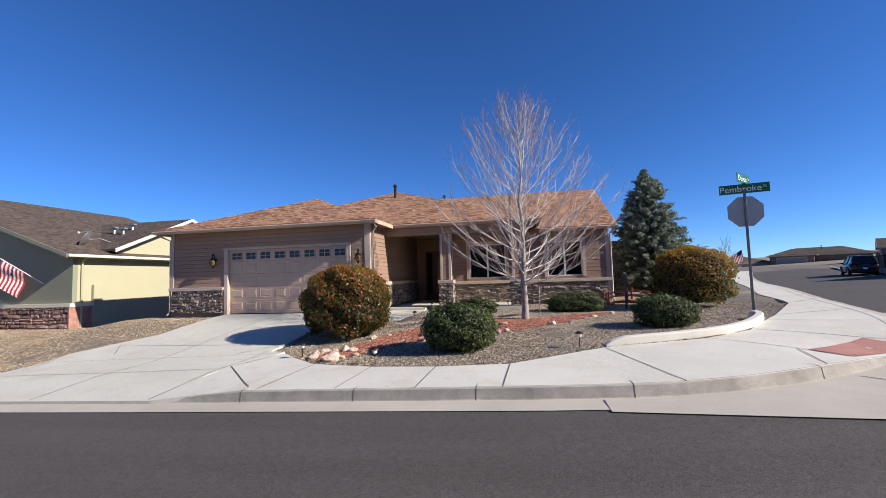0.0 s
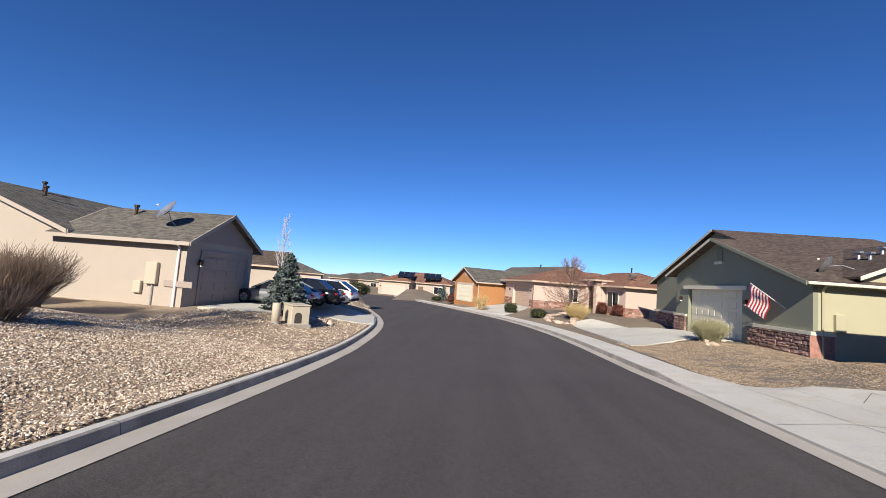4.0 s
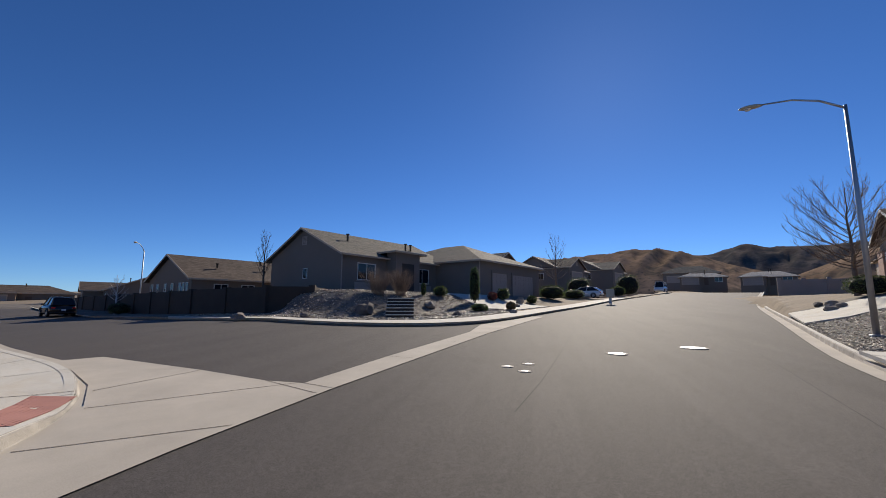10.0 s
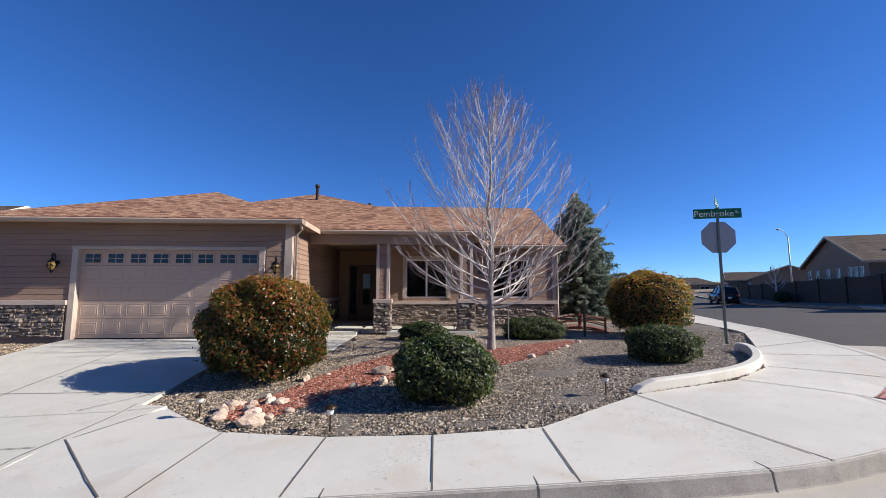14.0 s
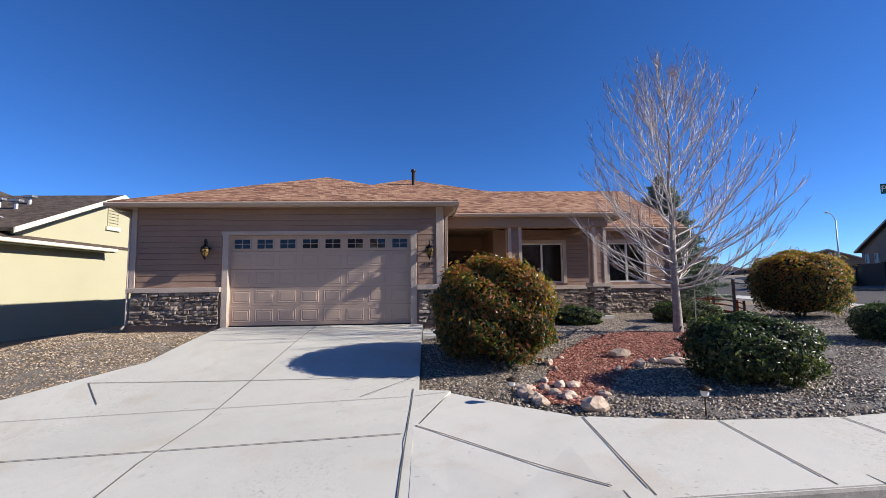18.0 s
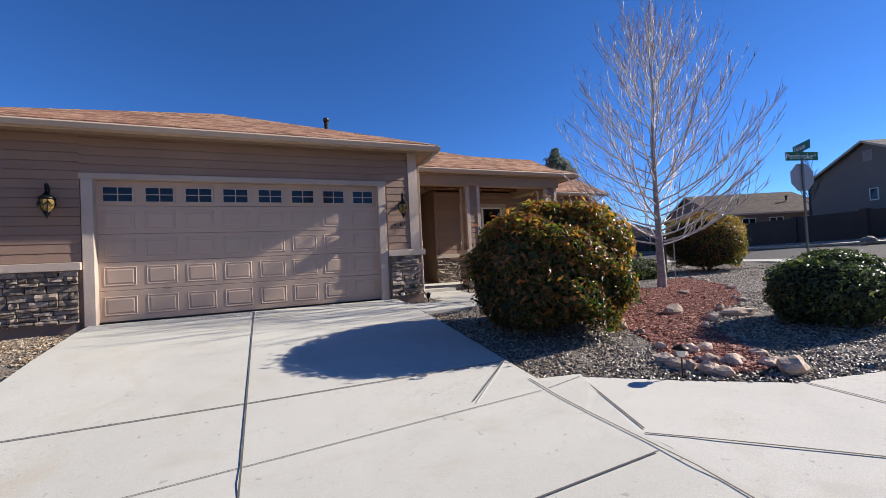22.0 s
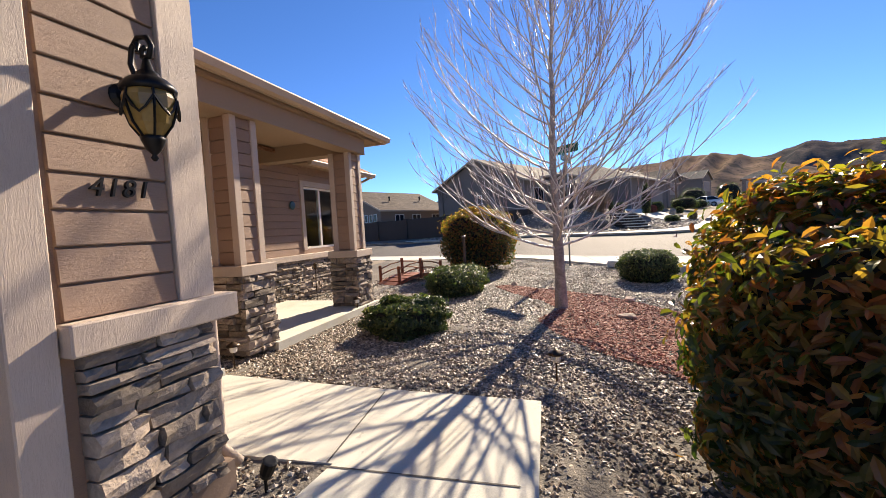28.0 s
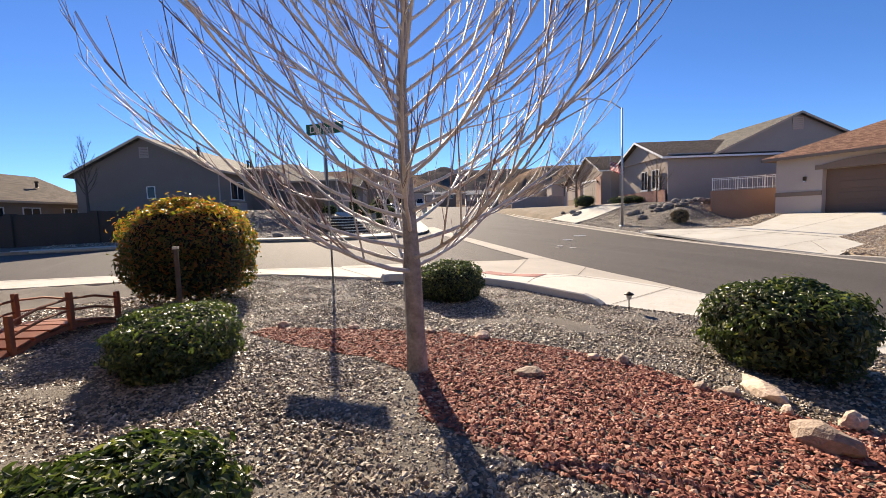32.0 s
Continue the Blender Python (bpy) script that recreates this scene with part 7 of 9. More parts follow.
bmesh.ops.recalc_face_normals(bm, faces=bm.faces[:])
part("wall", bm, M["stucco_green_lit"], gh, "green gable wall with sunlight in its colour")
wall(gh, -21.9, -21.7, 0.41, 1.5, -1.0, 3.2, "stucco_green")
wall(gh, -28.2, -28.0, 1.7, 10.4, -1.0, 2.85, "stucco_green")
wall(gh, -28.2, -10.34, 10.4, 10.6, -1.0, 3.0, "stucco_green")
ghr = part("roof", slab([(x, y, gz(x)) for x, y in ((GX, -0.35), (GX, 5.8), (-10.12, 5.8), (-10.12, 10.9), (-19.5, 10.9), (-19.5, 1.15), (-16.8, 1.15), (-16.8, -0.35))], 0.12), M["shingle_dark"], gh, "plain dark brown shingle roof")
for x0, x1, y0, y1 in ((-16.8, -22.4, -0.35, 1.6), (-19.5, -28.9, 1.15, 10.9)):
    part("slope", slab([(x0, y0, gz(x0)), (x0, y1, gz(x0)), (x1, y1, gz(x0) - GP * (x0 - x1)), (x1, y0, gz(x0) - GP * (x0 - x1))], 0.12), M["shingle_dark"], ghr)
part("slope", slab([(-9.7, 1.7, 2.93), (-9.7, 6.2, 4.9), (-16.2, 6.2, 4.9), (-10.8, 1.7, 2.93)], 0.1), M["shingle_dark"], ghr)
part("slope", slab([(-9.7, 6.2, 4.9), (-9.7, 10.9, 2.85), (-16.2, 10.9, 2.85), (-16.2, 6.2, 4.9)], 0.1), M["shingle_dark"], ghr)
for x0, x1, y in ((GX, -16.8, -0.35), (-22.4, -16.8, -0.35), (-28.9, -19.5, 1.15)):
    z0, z1 = (gz(x0), gz(x1)) if x0 > x1 else (gz(x1) - GP * (x1 - x0), gz(x1))
    part("rake_board", upright([(x0, z0 - 0.16), (x0, z0 + 0.005), (x1, z1 + 0.005), (x1, z1 - 0.16)], y - 0.035, y - 0.001), M["stucco_green" if x0 > x1 else "door_cream"], ghr)
for y0, z0, y1, z1 in ((1.7, 2.94, 6.2, 4.91), (6.2, 4.91, 10.9, 2.86)):
    bm = slab([(-9.699, y0, z0), (-9.664, y0, z0), (-9.664, y1, z1), (-9.699, y1, z1)], 0.17)
    part("rake_board", bm, M["door_cream"], ghr)
part("gutter", box(GX, GX + 0.1, -0.35, 5.8, GEZ - 0.13, GEZ - 0.005, 0.02), M["door_cream"], ghr, "cream metal gutter")
part("soffit", box(-10.1, GX, -0.3, 5.75, GEZ - 0.16, GEZ - 0.13), M["stucco_green"], ghr)
gd = gdoor(gh, pose(-17.47, 0.42, -0.62), 5.5, 2.82, "door_cream", 8, 5)
part("header", box(-3.28, 3.17, -0.32, -0.21, 2.82, 3.05, 0.01), M["door_cream"], gd, "cream trim board over the door")
ROSE = []
for me in STONES[:10]:
    c = me.copy()
    c.materials.clear()
    c.materials.append(M["stone_rose"])
    ROSE.append(c)
q4 = random.Random(61)
for x0, x1, y in ((-14.05, -10.06, 0.21), (-21.94, -20.4, 0.21), (-28.2, -22.6, 1.5)):
    b = part("wainscot", box(x0, x1, y - 0.05, y, -1.0, 0.38), M["mortar"], gh, "rose ledge-stone wainscot")
    z = -0.95
    while z < 0.3:
        hgt = q4.choice((0.1, 0.13, 0.17))
        x = x0
        while x < x1 - 0.05:
            w = min(q4.uniform(0.25, 0.75), x1 - x)
            ob = new("stone", q4.choice(ROSE))
            ob.parent = b
            ob.matrix_basis = Matrix.Translation((x + w / 2, y - 0.08, z + hgt / 2)) @ Matrix.Diagonal((w - 0.012, 0.1, hgt - 0.012, 1))
            x += w
        z += hgt
    part("wainscot_cap", box(x0 - 0.03, x1 + 0.05, y - 0.15, y, 0.38, 0.53), M["door_cream"], gh)
part("wainscot_return", box(-10.1, -10.04, 0.06, 1.0, -1.0, 0.38), M["stone_red"], gh)
part("wainscot_cap", box(-10.1, -10.0, 0.21, 1.04, 0.38, 0.53), M["door_cream"], gh)
lv = louvre(gh, pose(-16.8, 0.21, 3.85), 0.55, 0.8, "stucco_green")
part("vent_sill", box(-0.4, 0.4, -0.1, 0, -0.16, 0.0), M["door_cream"], lv)
lv = louvre(gh, pose(-10.14, 6.2, 3.55, 0, 0, 90), 0.6, 0.85, "stucco_green_lit")
part("vent_sill", box(-0.38, 0.38, -0.08, 0, -0.14, 0.0), M["door_cream"], lv)
win(gh, pose(-23.6, 1.5, 0.6), 1.6, 1.6, "white")
wall_lamp(gh, -14.3, 0.21, 1.45)
wall_lamp(gh, -21.1, 0.21, 1.45)
part("downpipe", tube([(-9.6, 0.4, 2.5), (-9.95, 0.5, 2.3), (-10.04, 0.55, 2.2), (-10.04, 0.55, -0.6)], 0.045, 6), M["stucco_green_lit"], gh)
part("meter_box", box(-10.1, -9.95, 1.0, 1.4, 0.55, 1.3, 0.02), M["stucco_green_lit"], gh)
dish(gh, pose(-10.95, 1.5, 3.4, -60, 0, 130), 0.42)
for x, y, z in ((-11.9, 4.0, 3.9), (-12.7, 4.2, 4.0), (-12.1, 4.7, 4.2)):
    v = part("roof_vent", tube([(x, y, z - 0.2), (x, y, z + 0.28), (x, y, z + 0.3)], 0.07, 8), M["galv"], gh)
    part("cowl", box(x - 0.2, x + 0.2, y - 0.1, y + 0.1, z + 0.28, z + 0.38, 0.02), M["galv"], v)
flue(gh, -14.5, 9.0, 4.6, 0.6, 0.07)


def flag(x, y, z, turn, pole_tilt, m_parent=None, scale=1.0):
    """A striped flag hanging from a slanted pole."""
    e = thing("flag", "striped red and white flag hung from a slanted pole", "flag", pose(x, y, z, 0, 0, turn))
    part("pole", tube([(0, 0, 0), (0, -1.3 * scale, 1.0 * scale)], 0.015 * scale, 6), M["white"], e)
    n = 9
    for k in range(13):
        bm = bmesh.new()
        rows = []
        for i in range(n):
            u = i / (n - 1)
            row = []
            for v in (k / 13, (k + 1) / 13):
                s = 0.95 * scale
                yy, zz = -1.25 * scale + 0.72 * scale * v, 0.95 * scale - 0.55 * scale * v
                row.append(bm.verts.new((0.09 * scale * math.sin(u * 7 + v * 2) + 0.1 * u, yy - u * 0.12 * scale, zz - u * s)))
            rows.append(row)
        for a, b in zip(rows, rows[1:]):
            bm.faces.new((a[0], a[1], b[1], b[0]))
        part("stripe", bm, M["flag_red"] if k % 2 == 0 else M["flag_white"], e)
    bm = bmesh.new()
    rows = [[bm.verts.new((0.004 + 0.09 * scale * math.sin(u * 7 + v * 2) + 0.1 * u, -1.25 * scale + 0.72 * scale * v - u * 0.12 * scale, 0.95 * scale - 0.55 * scale * v - u * 0.95 * scale)) for v in (0, 7 / 13)] for u in (0, 0.13, 0.26, 0.4)]
    for a, b in zip(rows, rows[1:]):
        bm.faces.new((a[0], a[1], b[1], b[0]))
    part("canton", bm, M["flag_blue"], e, "blue corner of the flag")
    return e


flag(-11.5, 0.12, 1.4, -58, 40, None, 1.1)


def plain_house(x, y, z, turn, w, d, h, wallmat, roofmat, doormat, label, style="hip", pitch=0.38, garage=0.25, edge="fascia", stone=None):
    """A street house with a projecting garage, windows, an entry and a roof."""
    e = thing("house", label, "house", lot(x, y, z, turn))
    g = w * 0.46
    s = 1 if garage > 0 else -1
    gx0, gx1 = (-w / 2, -w / 2 + g) if s > 0 else (w / 2 - g, w / 2)
    wall(e, -w / 2, w / 2, 2.6, d, -2.4, h, wallmat)
    wall(e, gx0, gx1, 0, 2.6, -2.4, h, wallmat)
    gdoor(e, pose((gx0 + gx1) / 2, -0.01, 0), min(4.88, g - 1.2), 2.2, doormat, 8, 4, edge)
    cx = (gx1 + w / 2) / 2 if s > 0 else (gx0 - w / 2) / 2
    win(e, pose(cx + s * w * 0.1, 2.6, 0.9), 1.7, 1.3, "vinyl", 2, edge)
    part("front_door", box(cx - s * w * 0.16 - 0.5, cx - s * w * 0.16 + 0.5, 2.53, 2.6, 0, 2.1), M["door"], e)
    win(e, pose(w / 2, d * 0.5, 0.9, 0, 0, 90), 1.4, 1.2)
    win(e, pose(-w / 2, d * 0.5, 0.9, 0, 0, -90), 1.4, 1.2)
    if style == "hip":
        hip(e, -w / 2 - 0.5, w / 2 + 0.5, 2.1, d + 0.5, h, pitch, roofmat, edge)
        hip(e, gx0 - 0.5, gx1 + 0.5, -0.5, d * 0.8, h + 0.01, pitch, roofmat, edge)
    else:
        gable(e, -w / 2, w / 2, 2.6, d, h, pitch, roofmat, wallmat, "x", 0.45, edge)
        gable(e, gx0, gx1, 0, d * 0.55, h, pitch, roofmat, wallmat, "y", 0.45, edge)
        louvre(e, pose((gx0 + gx1) / 2, 0, h + 0.3), 0.6, 0.6, edge)
    if stone:
        for a, b, yy in ((gx0, gx0 + 0.5, -0.06), (gx1 - 0.5, gx1, -0.06), (gx1 if s > 0 else -w / 2, w / 2 if s > 0 else gx0, 2.54)):
            part("wainscot", box(a, b, yy, yy + 0.06, -0.6, 0.8), M[stone], e, "reddish stone wainscot")
    wall_lamp(e, gx0 + 0.4, 0, 1.6)
    flue(e, 0.5, d * 0.5, h + 0.8, 1.2, 0.07)
    return e


# down the street: the pink house faces the bend, its garage wing at the far end
ph = thing("house", "pink-beige stucco house with red stone wainscot, brown garage and red-brown roof", "house", lot(-38.55, -8.7, 0, 17) @ Matrix.Diagonal((0.9, 1, 1, 1)))
arch_wall(ph, -6.0, 3.2, -1.2, 2.35, [(-3.2, 2.05, 1.77, 0.02)], 0.0, 0.35, "stucco_pink", "wall", "pink garage wall")
wall(ph, -3.4, 2.3, 0.36, 0.5, -1.2, 2.3, "stucco_pink")
gdoor(ph, pose(-0.58, 0.3, -0.6), 5.25, 2.37, "garage", 4, 8)
wall(ph, 2.9, 3.2, 0.35, 6.4, -1.2, 2.35, "stucco_pink", "sunlit pink side wall")
wall(ph, -6.0, -5.7, 0.35, 15, -1.2, 2.35, "stucco_pink")
wall(ph, 3.2, 5.7, 7.6, 7.9, -1.2, 2.9, "stucco_pink", "entry wall")
part("front_door", box(3.7, 4.6, 7.5, 7.6, -0.55, 1.55, 0.01), M["door"], ph)
part("porch_pier", box(5.2, 5.75, 5.9, 6.45, -1.2, 2.9), M["stucco_pink"], ph)
part("porch_pier", box(3.2, 3.6, 5.9, 6.3, -1.2, 2.9), M["stucco_pink"], ph)
part("porch_beam", box(3.2, 5.75, 5.9, 6.45, 2.25, 2.9), M["stucco_pink"], ph)
wall(ph, 5.7, 9.5, 6.9, 7.1, -1.2, 2.35, "stucco_pink")
wall(ph, 5.7, 5.9, 6.45, 7.9, -1.2, 2.9, "stucco_pink")
wall(ph, 9.3, 9.5, 7.1, 15, -1.2, 2.35, "stucco_pink", "sunlit pink end wall")
wall(ph, -5.7, 9.3, 14.8, 15, -1.2, 2.35, "stucco_pink")
win(ph, pose(7.3, 6.9, 0.25), 1.9, 1.5, "vinyl", 2)
win(ph, pose(3.2, 4.6, 0.35, 0, 0, 90), 1.1, 1.3, "vinyl", 2)
q5 = random.Random(501)
for x0, x1, y0, y1 in ((-6.03, -3.4, -0.06, 0.0), (2.2, 3.26, -0.06, 0.0), (3.2, 3.26, 0.0, 5.9), (5.75, 9.56, 6.84, 6.9), (9.5, 9.56, 6.9, 9.5)):
    b = part("wainscot", box(x0, x1, y0, y1, -1.0, 0.27), M["stone_red"], ph, "red ledge-stone wainscot")
    flat = y1 - y0 < 0.1
    span = (x1 - x0) if flat else (y1 - y0)
    for j in range(6):
        u = q5.uniform(0, 0.3)
        while u < span - 0.3:
            w = q5.uniform(0.28, 0.8)
            w = min(w, span - u)
            if q5.random() < 0.7:
                z = -0.75 + j * 0.165
                s = box(x0 + u, x0 + u + w - 0.02, y0 - 0.03, y0, z, z + 0.15) if flat else box(x1, x1 + 0.03, y0 + u, y0 + u + w - 0.02, z, z + 0.15)
                part("stone", s, M["stone_rose"], b)
            u += w
hip(ph, -6.6, 3.8, -0.6, 15.4, 2.35, 0.3, "shingle_red", "fascia", "red-brown shingle hip roof over the garage wing")
hip(ph, -4.0, 10.1, 6.3, 15.6, 2.36, 0.36, "shingle_red")
hip(ph, 2.8, 6.1, 5.5, 11.0, 2.92, 0.2, "shingle_red")
wall_lamp(ph, -4.2, 0, 1.1)
wall_lamp(ph, 2.6, 0, 1.1)
for x, y, z in ((-1.4, 6.0, 3.6), (4.5, 10.8, 3.9), (7.5, 9.0, 3.2)):
    flue(ph, x, y, z, 0.6, 0.07)
part("downpipe", tube([(3.6, -0.4, 2.2), (3.3, -0.1, 2.0), (3.3, -0.12, -0.6)], 0.045, 6), M["door"], ph)
dish(ph, pose(8.6, 8.2, 3.4, -45, 0, 40), 0.4)
og = thing("house", "orange stucco house with a gabled garage and grey shingle roof", "house", lot(-46.4, -15.4, -0.85, 26))
wall(og, -3.7, 3.7, 0, 8, -2, 2.8, "stucco_orange", "sunlit orange garage walls")
wall(og, -11, 5.0, 8, 19, -2, 2.8, "stucco_orange")
gdoor(og, pose(-0.2, -0.01, 0), 4.88, 2.2, "door_cream", 8, 4, "stucco_pale")
gable(og, -3.7, 3.7, 0, 11, 2.85, 0.45, "shingle_grey", "stucco_orange", "y", 0.45, "trim")
gable(og, -11, 5.0, 8, 19, 2.85, 0.52, "shingle_grey", "stucco_orange", "x", 0.45, "trim")
louvre(og, pose(0, 0, 3.3), 0.6, 0.6, "trim")
win(og, pose(-7.5, 8, 0.9), 1.7, 1.3, "vinyl", 2, "trim")
part("front_door", box(-5.3, -4.3, 7.93, 8.0, 0, 2.1), M["door"], og)
part("downpipe", tube([(3.95, -0.2, 2.6), (3.76, 0.1, 2.4), (3.76, 0.1, -0.6)], 0.045, 6), M["stucco_pale"], og)
flue(og, -2.0, 13, 5.2, 0.8, 0.08)
plain_house(-70.3, -26.5, -1.9, 80, 14, 12, 2.9, "stucco_cream", "shingle_red", "stucco_pale", "cream house with solar panels on its brown roof", "hip", 0.4, 1)
plain_house(-82.7, -42.6, -2.2, 60, 14, 12, 2.8, "stucco_cream", "shingle_grey", "white", "pale house with a grey roof down the street", "hip", 0.36, 1)
plain_house(-69, -57, -1.6, 20, 13, 12, 2.8, "stucco_pale", "shingle_grey", "stucco_pale", "pale stucco house behind parked cars", "hip", 0.38, -1)
plain_house(-33, -33, -0.9, 190, 12, 12, 2.8, "stucco_cream", "shingle_dark", "garage_brown", "cream house with dark brown roof beyond the parked cars", "gable", 0.45, 1)
for k in range(2):
    sp = thing("solar_panel", "dark blue solar panel array tilted on the roof", "solar panel", pose(-72.8, -22.9 - 5.3 * k, 2.4, 0, 22, 0))
    for i in range(2):
        for j in range(3):
            part("module", box(-1.4 + i * 1.45, -0.0 + i * 1.45, -1.6 + j * 1.1, -0.55 + j * 1.1, 0, 0.05, 0.01), M["pane"], sp)

# up the street: the corner house on its mound, rotated with the street
lh = thing("house", "grey-brown stucco house on a raised corner lot", "house", lot(40.1, 1.9, 2.42, -26))
wall(lh, 0, 12.2, 0, 11, -1.5, 3.2, "stucco_taupe")
wall(lh, 12.2, 25.5, -5.4, 11, -1.5, 3.2, "stucco_taupe")
wall(lh, 5.0, 8.2, -1.2, 0, -1.0, 3.6, "stucco_taupe", "raised entry block")
# flat dark plate on the solid block, painted as the shade of a recess
part("entry_void", box(5.8, 7.4, -1.23, -1.18, 0.0, 2.6), M["inside"], lh)
gable(lh, 0, 14, 0, 11, 3.25, 0.46, "shingle_grey", "stucco_taupe", "x", 0.45)
hip(lh, 11.7, 26.0, -5.9, 11.4, 3.25, 0.38, "shingle_grey")
hip(lh, 4.5, 8.7, -1.7, 3.2, 3.65, 0.2, "shingle_grey")
for x in (2.6, 9.9):
    win(lh, pose(x, 0, 1.0), 1.9, 1.35, "vinyl", 2, "stucco_grey")
    part("apron_panel", box(x - 1.3, x + 1.3, -0.1, 0, -0.3, 0.75), M["stucco_grey"], lh)
gdoor(lh, pose(16.0, -5.42, -0.2), 3.0, 2.3, "stucco_grey", 4, 4, "stucco_taupe")
gdoor(lh, pose(21.2, -5.42, -0.2), 5.0, 2.3, "stucco_grey", 8, 4, "stucco_taupe")
win(lh, pose(0, 5.2, 1.2, 0, 0, -90), 0.55, 0.8, "vinyl", 1)
louvre(lh, pose(0, 5.5, 4.2, 0, 0, -90), 0.7, 0.8, "stucco_grey")
for x in (-0.12, 12.1):
    part("downpipe", tube([(x, -0.1 if x < 1 else -5.5, 3.1), (x, -0.1 if x < 1 else -5.5, -0.6)], 0.05, 6), M["stucco_grey"], lh)
for x, y, z in ((3.0, 3.2, 4.6), (10.4, 2.8, 4.5), (11.4, 3.0, 4.5)):
    flue(lh, x, y, z, 0.8, 0.1)
st = thing("garden_steps", "concrete steps climbing the gravel mound to the house", "steps", pose(30.3, -6.3, 0.0, 0, 0, -74))
for k in range(6):
    x0 = 0.0
    # riser darker than the tread: stains, and its shade painted into the colour
    riser = part("riser", box(-0.75, 0.75, k * 0.4 + 0.04, 2.9, (0.45 if k == 0 else 0.6 + k * 0.18), 0.55 + (k + 1) * 0.18), M["fence_brown"], st, "dark riser")
    part("tread", box(-0.78, 0.78, k * 0.4, k * 0.4 + 0.44, 0.55 + (k + 1) * 0.18, 0.6 + (k + 1) * 0.18, 0.012), M["walk"], st, "pale tread")
fw = thing("boundary_wall", "dark brown block wall along the side street", "wall", pose(0, 0, 0))
pts = [(40.2, 2.4), (33.7, 0.8), (32.9, 3.6), (35.8, 12.0), (40.8, 23.0), (47.5, 38), (58, 56)]
for (ax, ay), (bx, by) in zip(pts, pts[1:]):
    d = Vector((bx - ax, by - ay))
    n = max(1, int(d.length / 4))
    for k in range(n):
        p, q = Vector((ax, ay)) + d * k / n, Vector((ax, ay)) + d * (k + 1) / n
        zb = 0.5 - 0.012 * max(p.y, 0)
        o = part("wall_panel", box(0, (q - p).length, -0.1, 0.1, -1.0, 1.95), M["fence_brown"], fw)
        o.matrix_basis = pose(p.x, p.y, zb, 0, 0, math.degrees(math.atan2(d.y, d.x)))
        c = part("pier", box(-0.2, 0.2, -0.2, 0.2, -1.0, 2.05), M["fence_brown"], fw)
        c.matrix_basis = o.matrix_basis
dh = thing("house", "dark brown house with small gable windows behind the boundary wall", "house", lot(40.6, 16.8, 0.9, -25))
wall(dh, 0, 10.5, 0, 10.4, -1.5, 2.85, "stucco_brown")
gable(dh, 0, 10.5, 0, 10.4, 2.9, 0.45, "shingle_dark", "stucco_brown", "x", 0.4)
for y in (0.9, 1.7, 2.5, 4.3, 6.0, 8.0, 9.5):
    win(dh, pose(0, y, 1.6, 0, 0, -90), 0.42, 0.7, "vinyl", 1)
for x in (2.6, 5.2, 8.4):
    win(dh, pose(x, 0, 1.3), 1.2, 0.9)
for x, y, z in ((3.0, 2.0, 3.9), (8.0, 2.2, 4.0)):
    flue(dh, x, y, z, 0.5, 0.09)
plain_house(62, 58, 0.6, 235, 15, 12, 3.0, "stucco_brown", "shingle_dark", "stucco_grey", "brown house further along the side street", "gable", 0.4, 1)
for x, y, z, t, lab in ((22.0, 27.5, -0.2, 62, "tan stucco house with a brown roof on the side street"), (29.5, 46, -0.4, 62, "tan house with a flag further along the side street"), (38, 66, -0.6, 55, "brown house at the end of the side street"), (58, 88, -0.8, 0, "distant brown house closing the side street")):
    plain_house(x, y, z, t, 14, 11, 2.8, "stucco_pale", "shingle_red" if x != 58 else "shingle_dark", "stucco_pale", lab, "hip", 0.36, 1)
flag(33.5, 41.5, 2.0, 62, 40, None, 1.3)
for x, y, z, t, r, lab in ((75, -11.5, 4.0, -26, "shingle_grey", "grey-brown house up the street"), (96, -24, 5.3, -28, "shingle_dark", "tan house up the street"), (118, -36, 6.6, -30, "shingle_grey", "pale house far up the street"), (156, -64, 8.6, 250, "shingle_grey", "pale house at the head of the street")):
    plain_house(x, y, z, t, 16, 12, 3.3, "stucco_taupe", r, "stucco_grey", lab, "gable" if x < 130 else "hip", 0.5, 1)
for x, y, z, t, lab in ((133, -59, 6.9, 250, "low house with a pale grey roof below the hill"), (124, -70, 6.3, 240, "pale-roofed house at the end of the street"), (150, -82, 8.4, 235, "pale-roofed house at the foot of the hill")):
    plain_house(x, y, z, t, 11, 8, 2.2, "stucco_brown", "shingle_pale", "stucco_grey", lab, "hip", 0.4, 1)
for x, y, t, lab in ((70, 84, -33, "distant brown house closing the side street"), (85, 77, -36, "distant dark-roofed house beyond the parked vehicle"), (50, 96, -28, "distant tan house past the bend of the side street")):
    plain_house(x, y, 0.5, t, 16, 11, 2.8, "stucco_brown", "shingle_dark", "stucco_grey", lab, "hip", 0.36, 1)

# right-hand side up the street
rh = thing("house", "beige stucco house with a long gabled side wall", "house", lot(28.4, -32.2, 2.45, 155))
wall(rh, -9.6, 0, 0, 17.5, -2.2, 3.6, "stucco_grey", "long blank stucco side wall")
gable(rh, -9.6, 0, 4.0, 17.5, 3.6, 0.45, "shingle_grey", "stucco_grey", "x", 0.4)
gable(rh, -9.2, 0, -0.2, 9.0, 3.5, 0.40, "shingle_dark", "stucco_grey", "y", 0.5, "white")
win(rh, pose(0, 13.5, 0.5, 0, 0, 90), 1.6, 1.6)
for x in (-1.6, -3.6):
    win(rh, pose(x, -0.2, 0.8), 1.1, 1.6, "white", 2, "white")
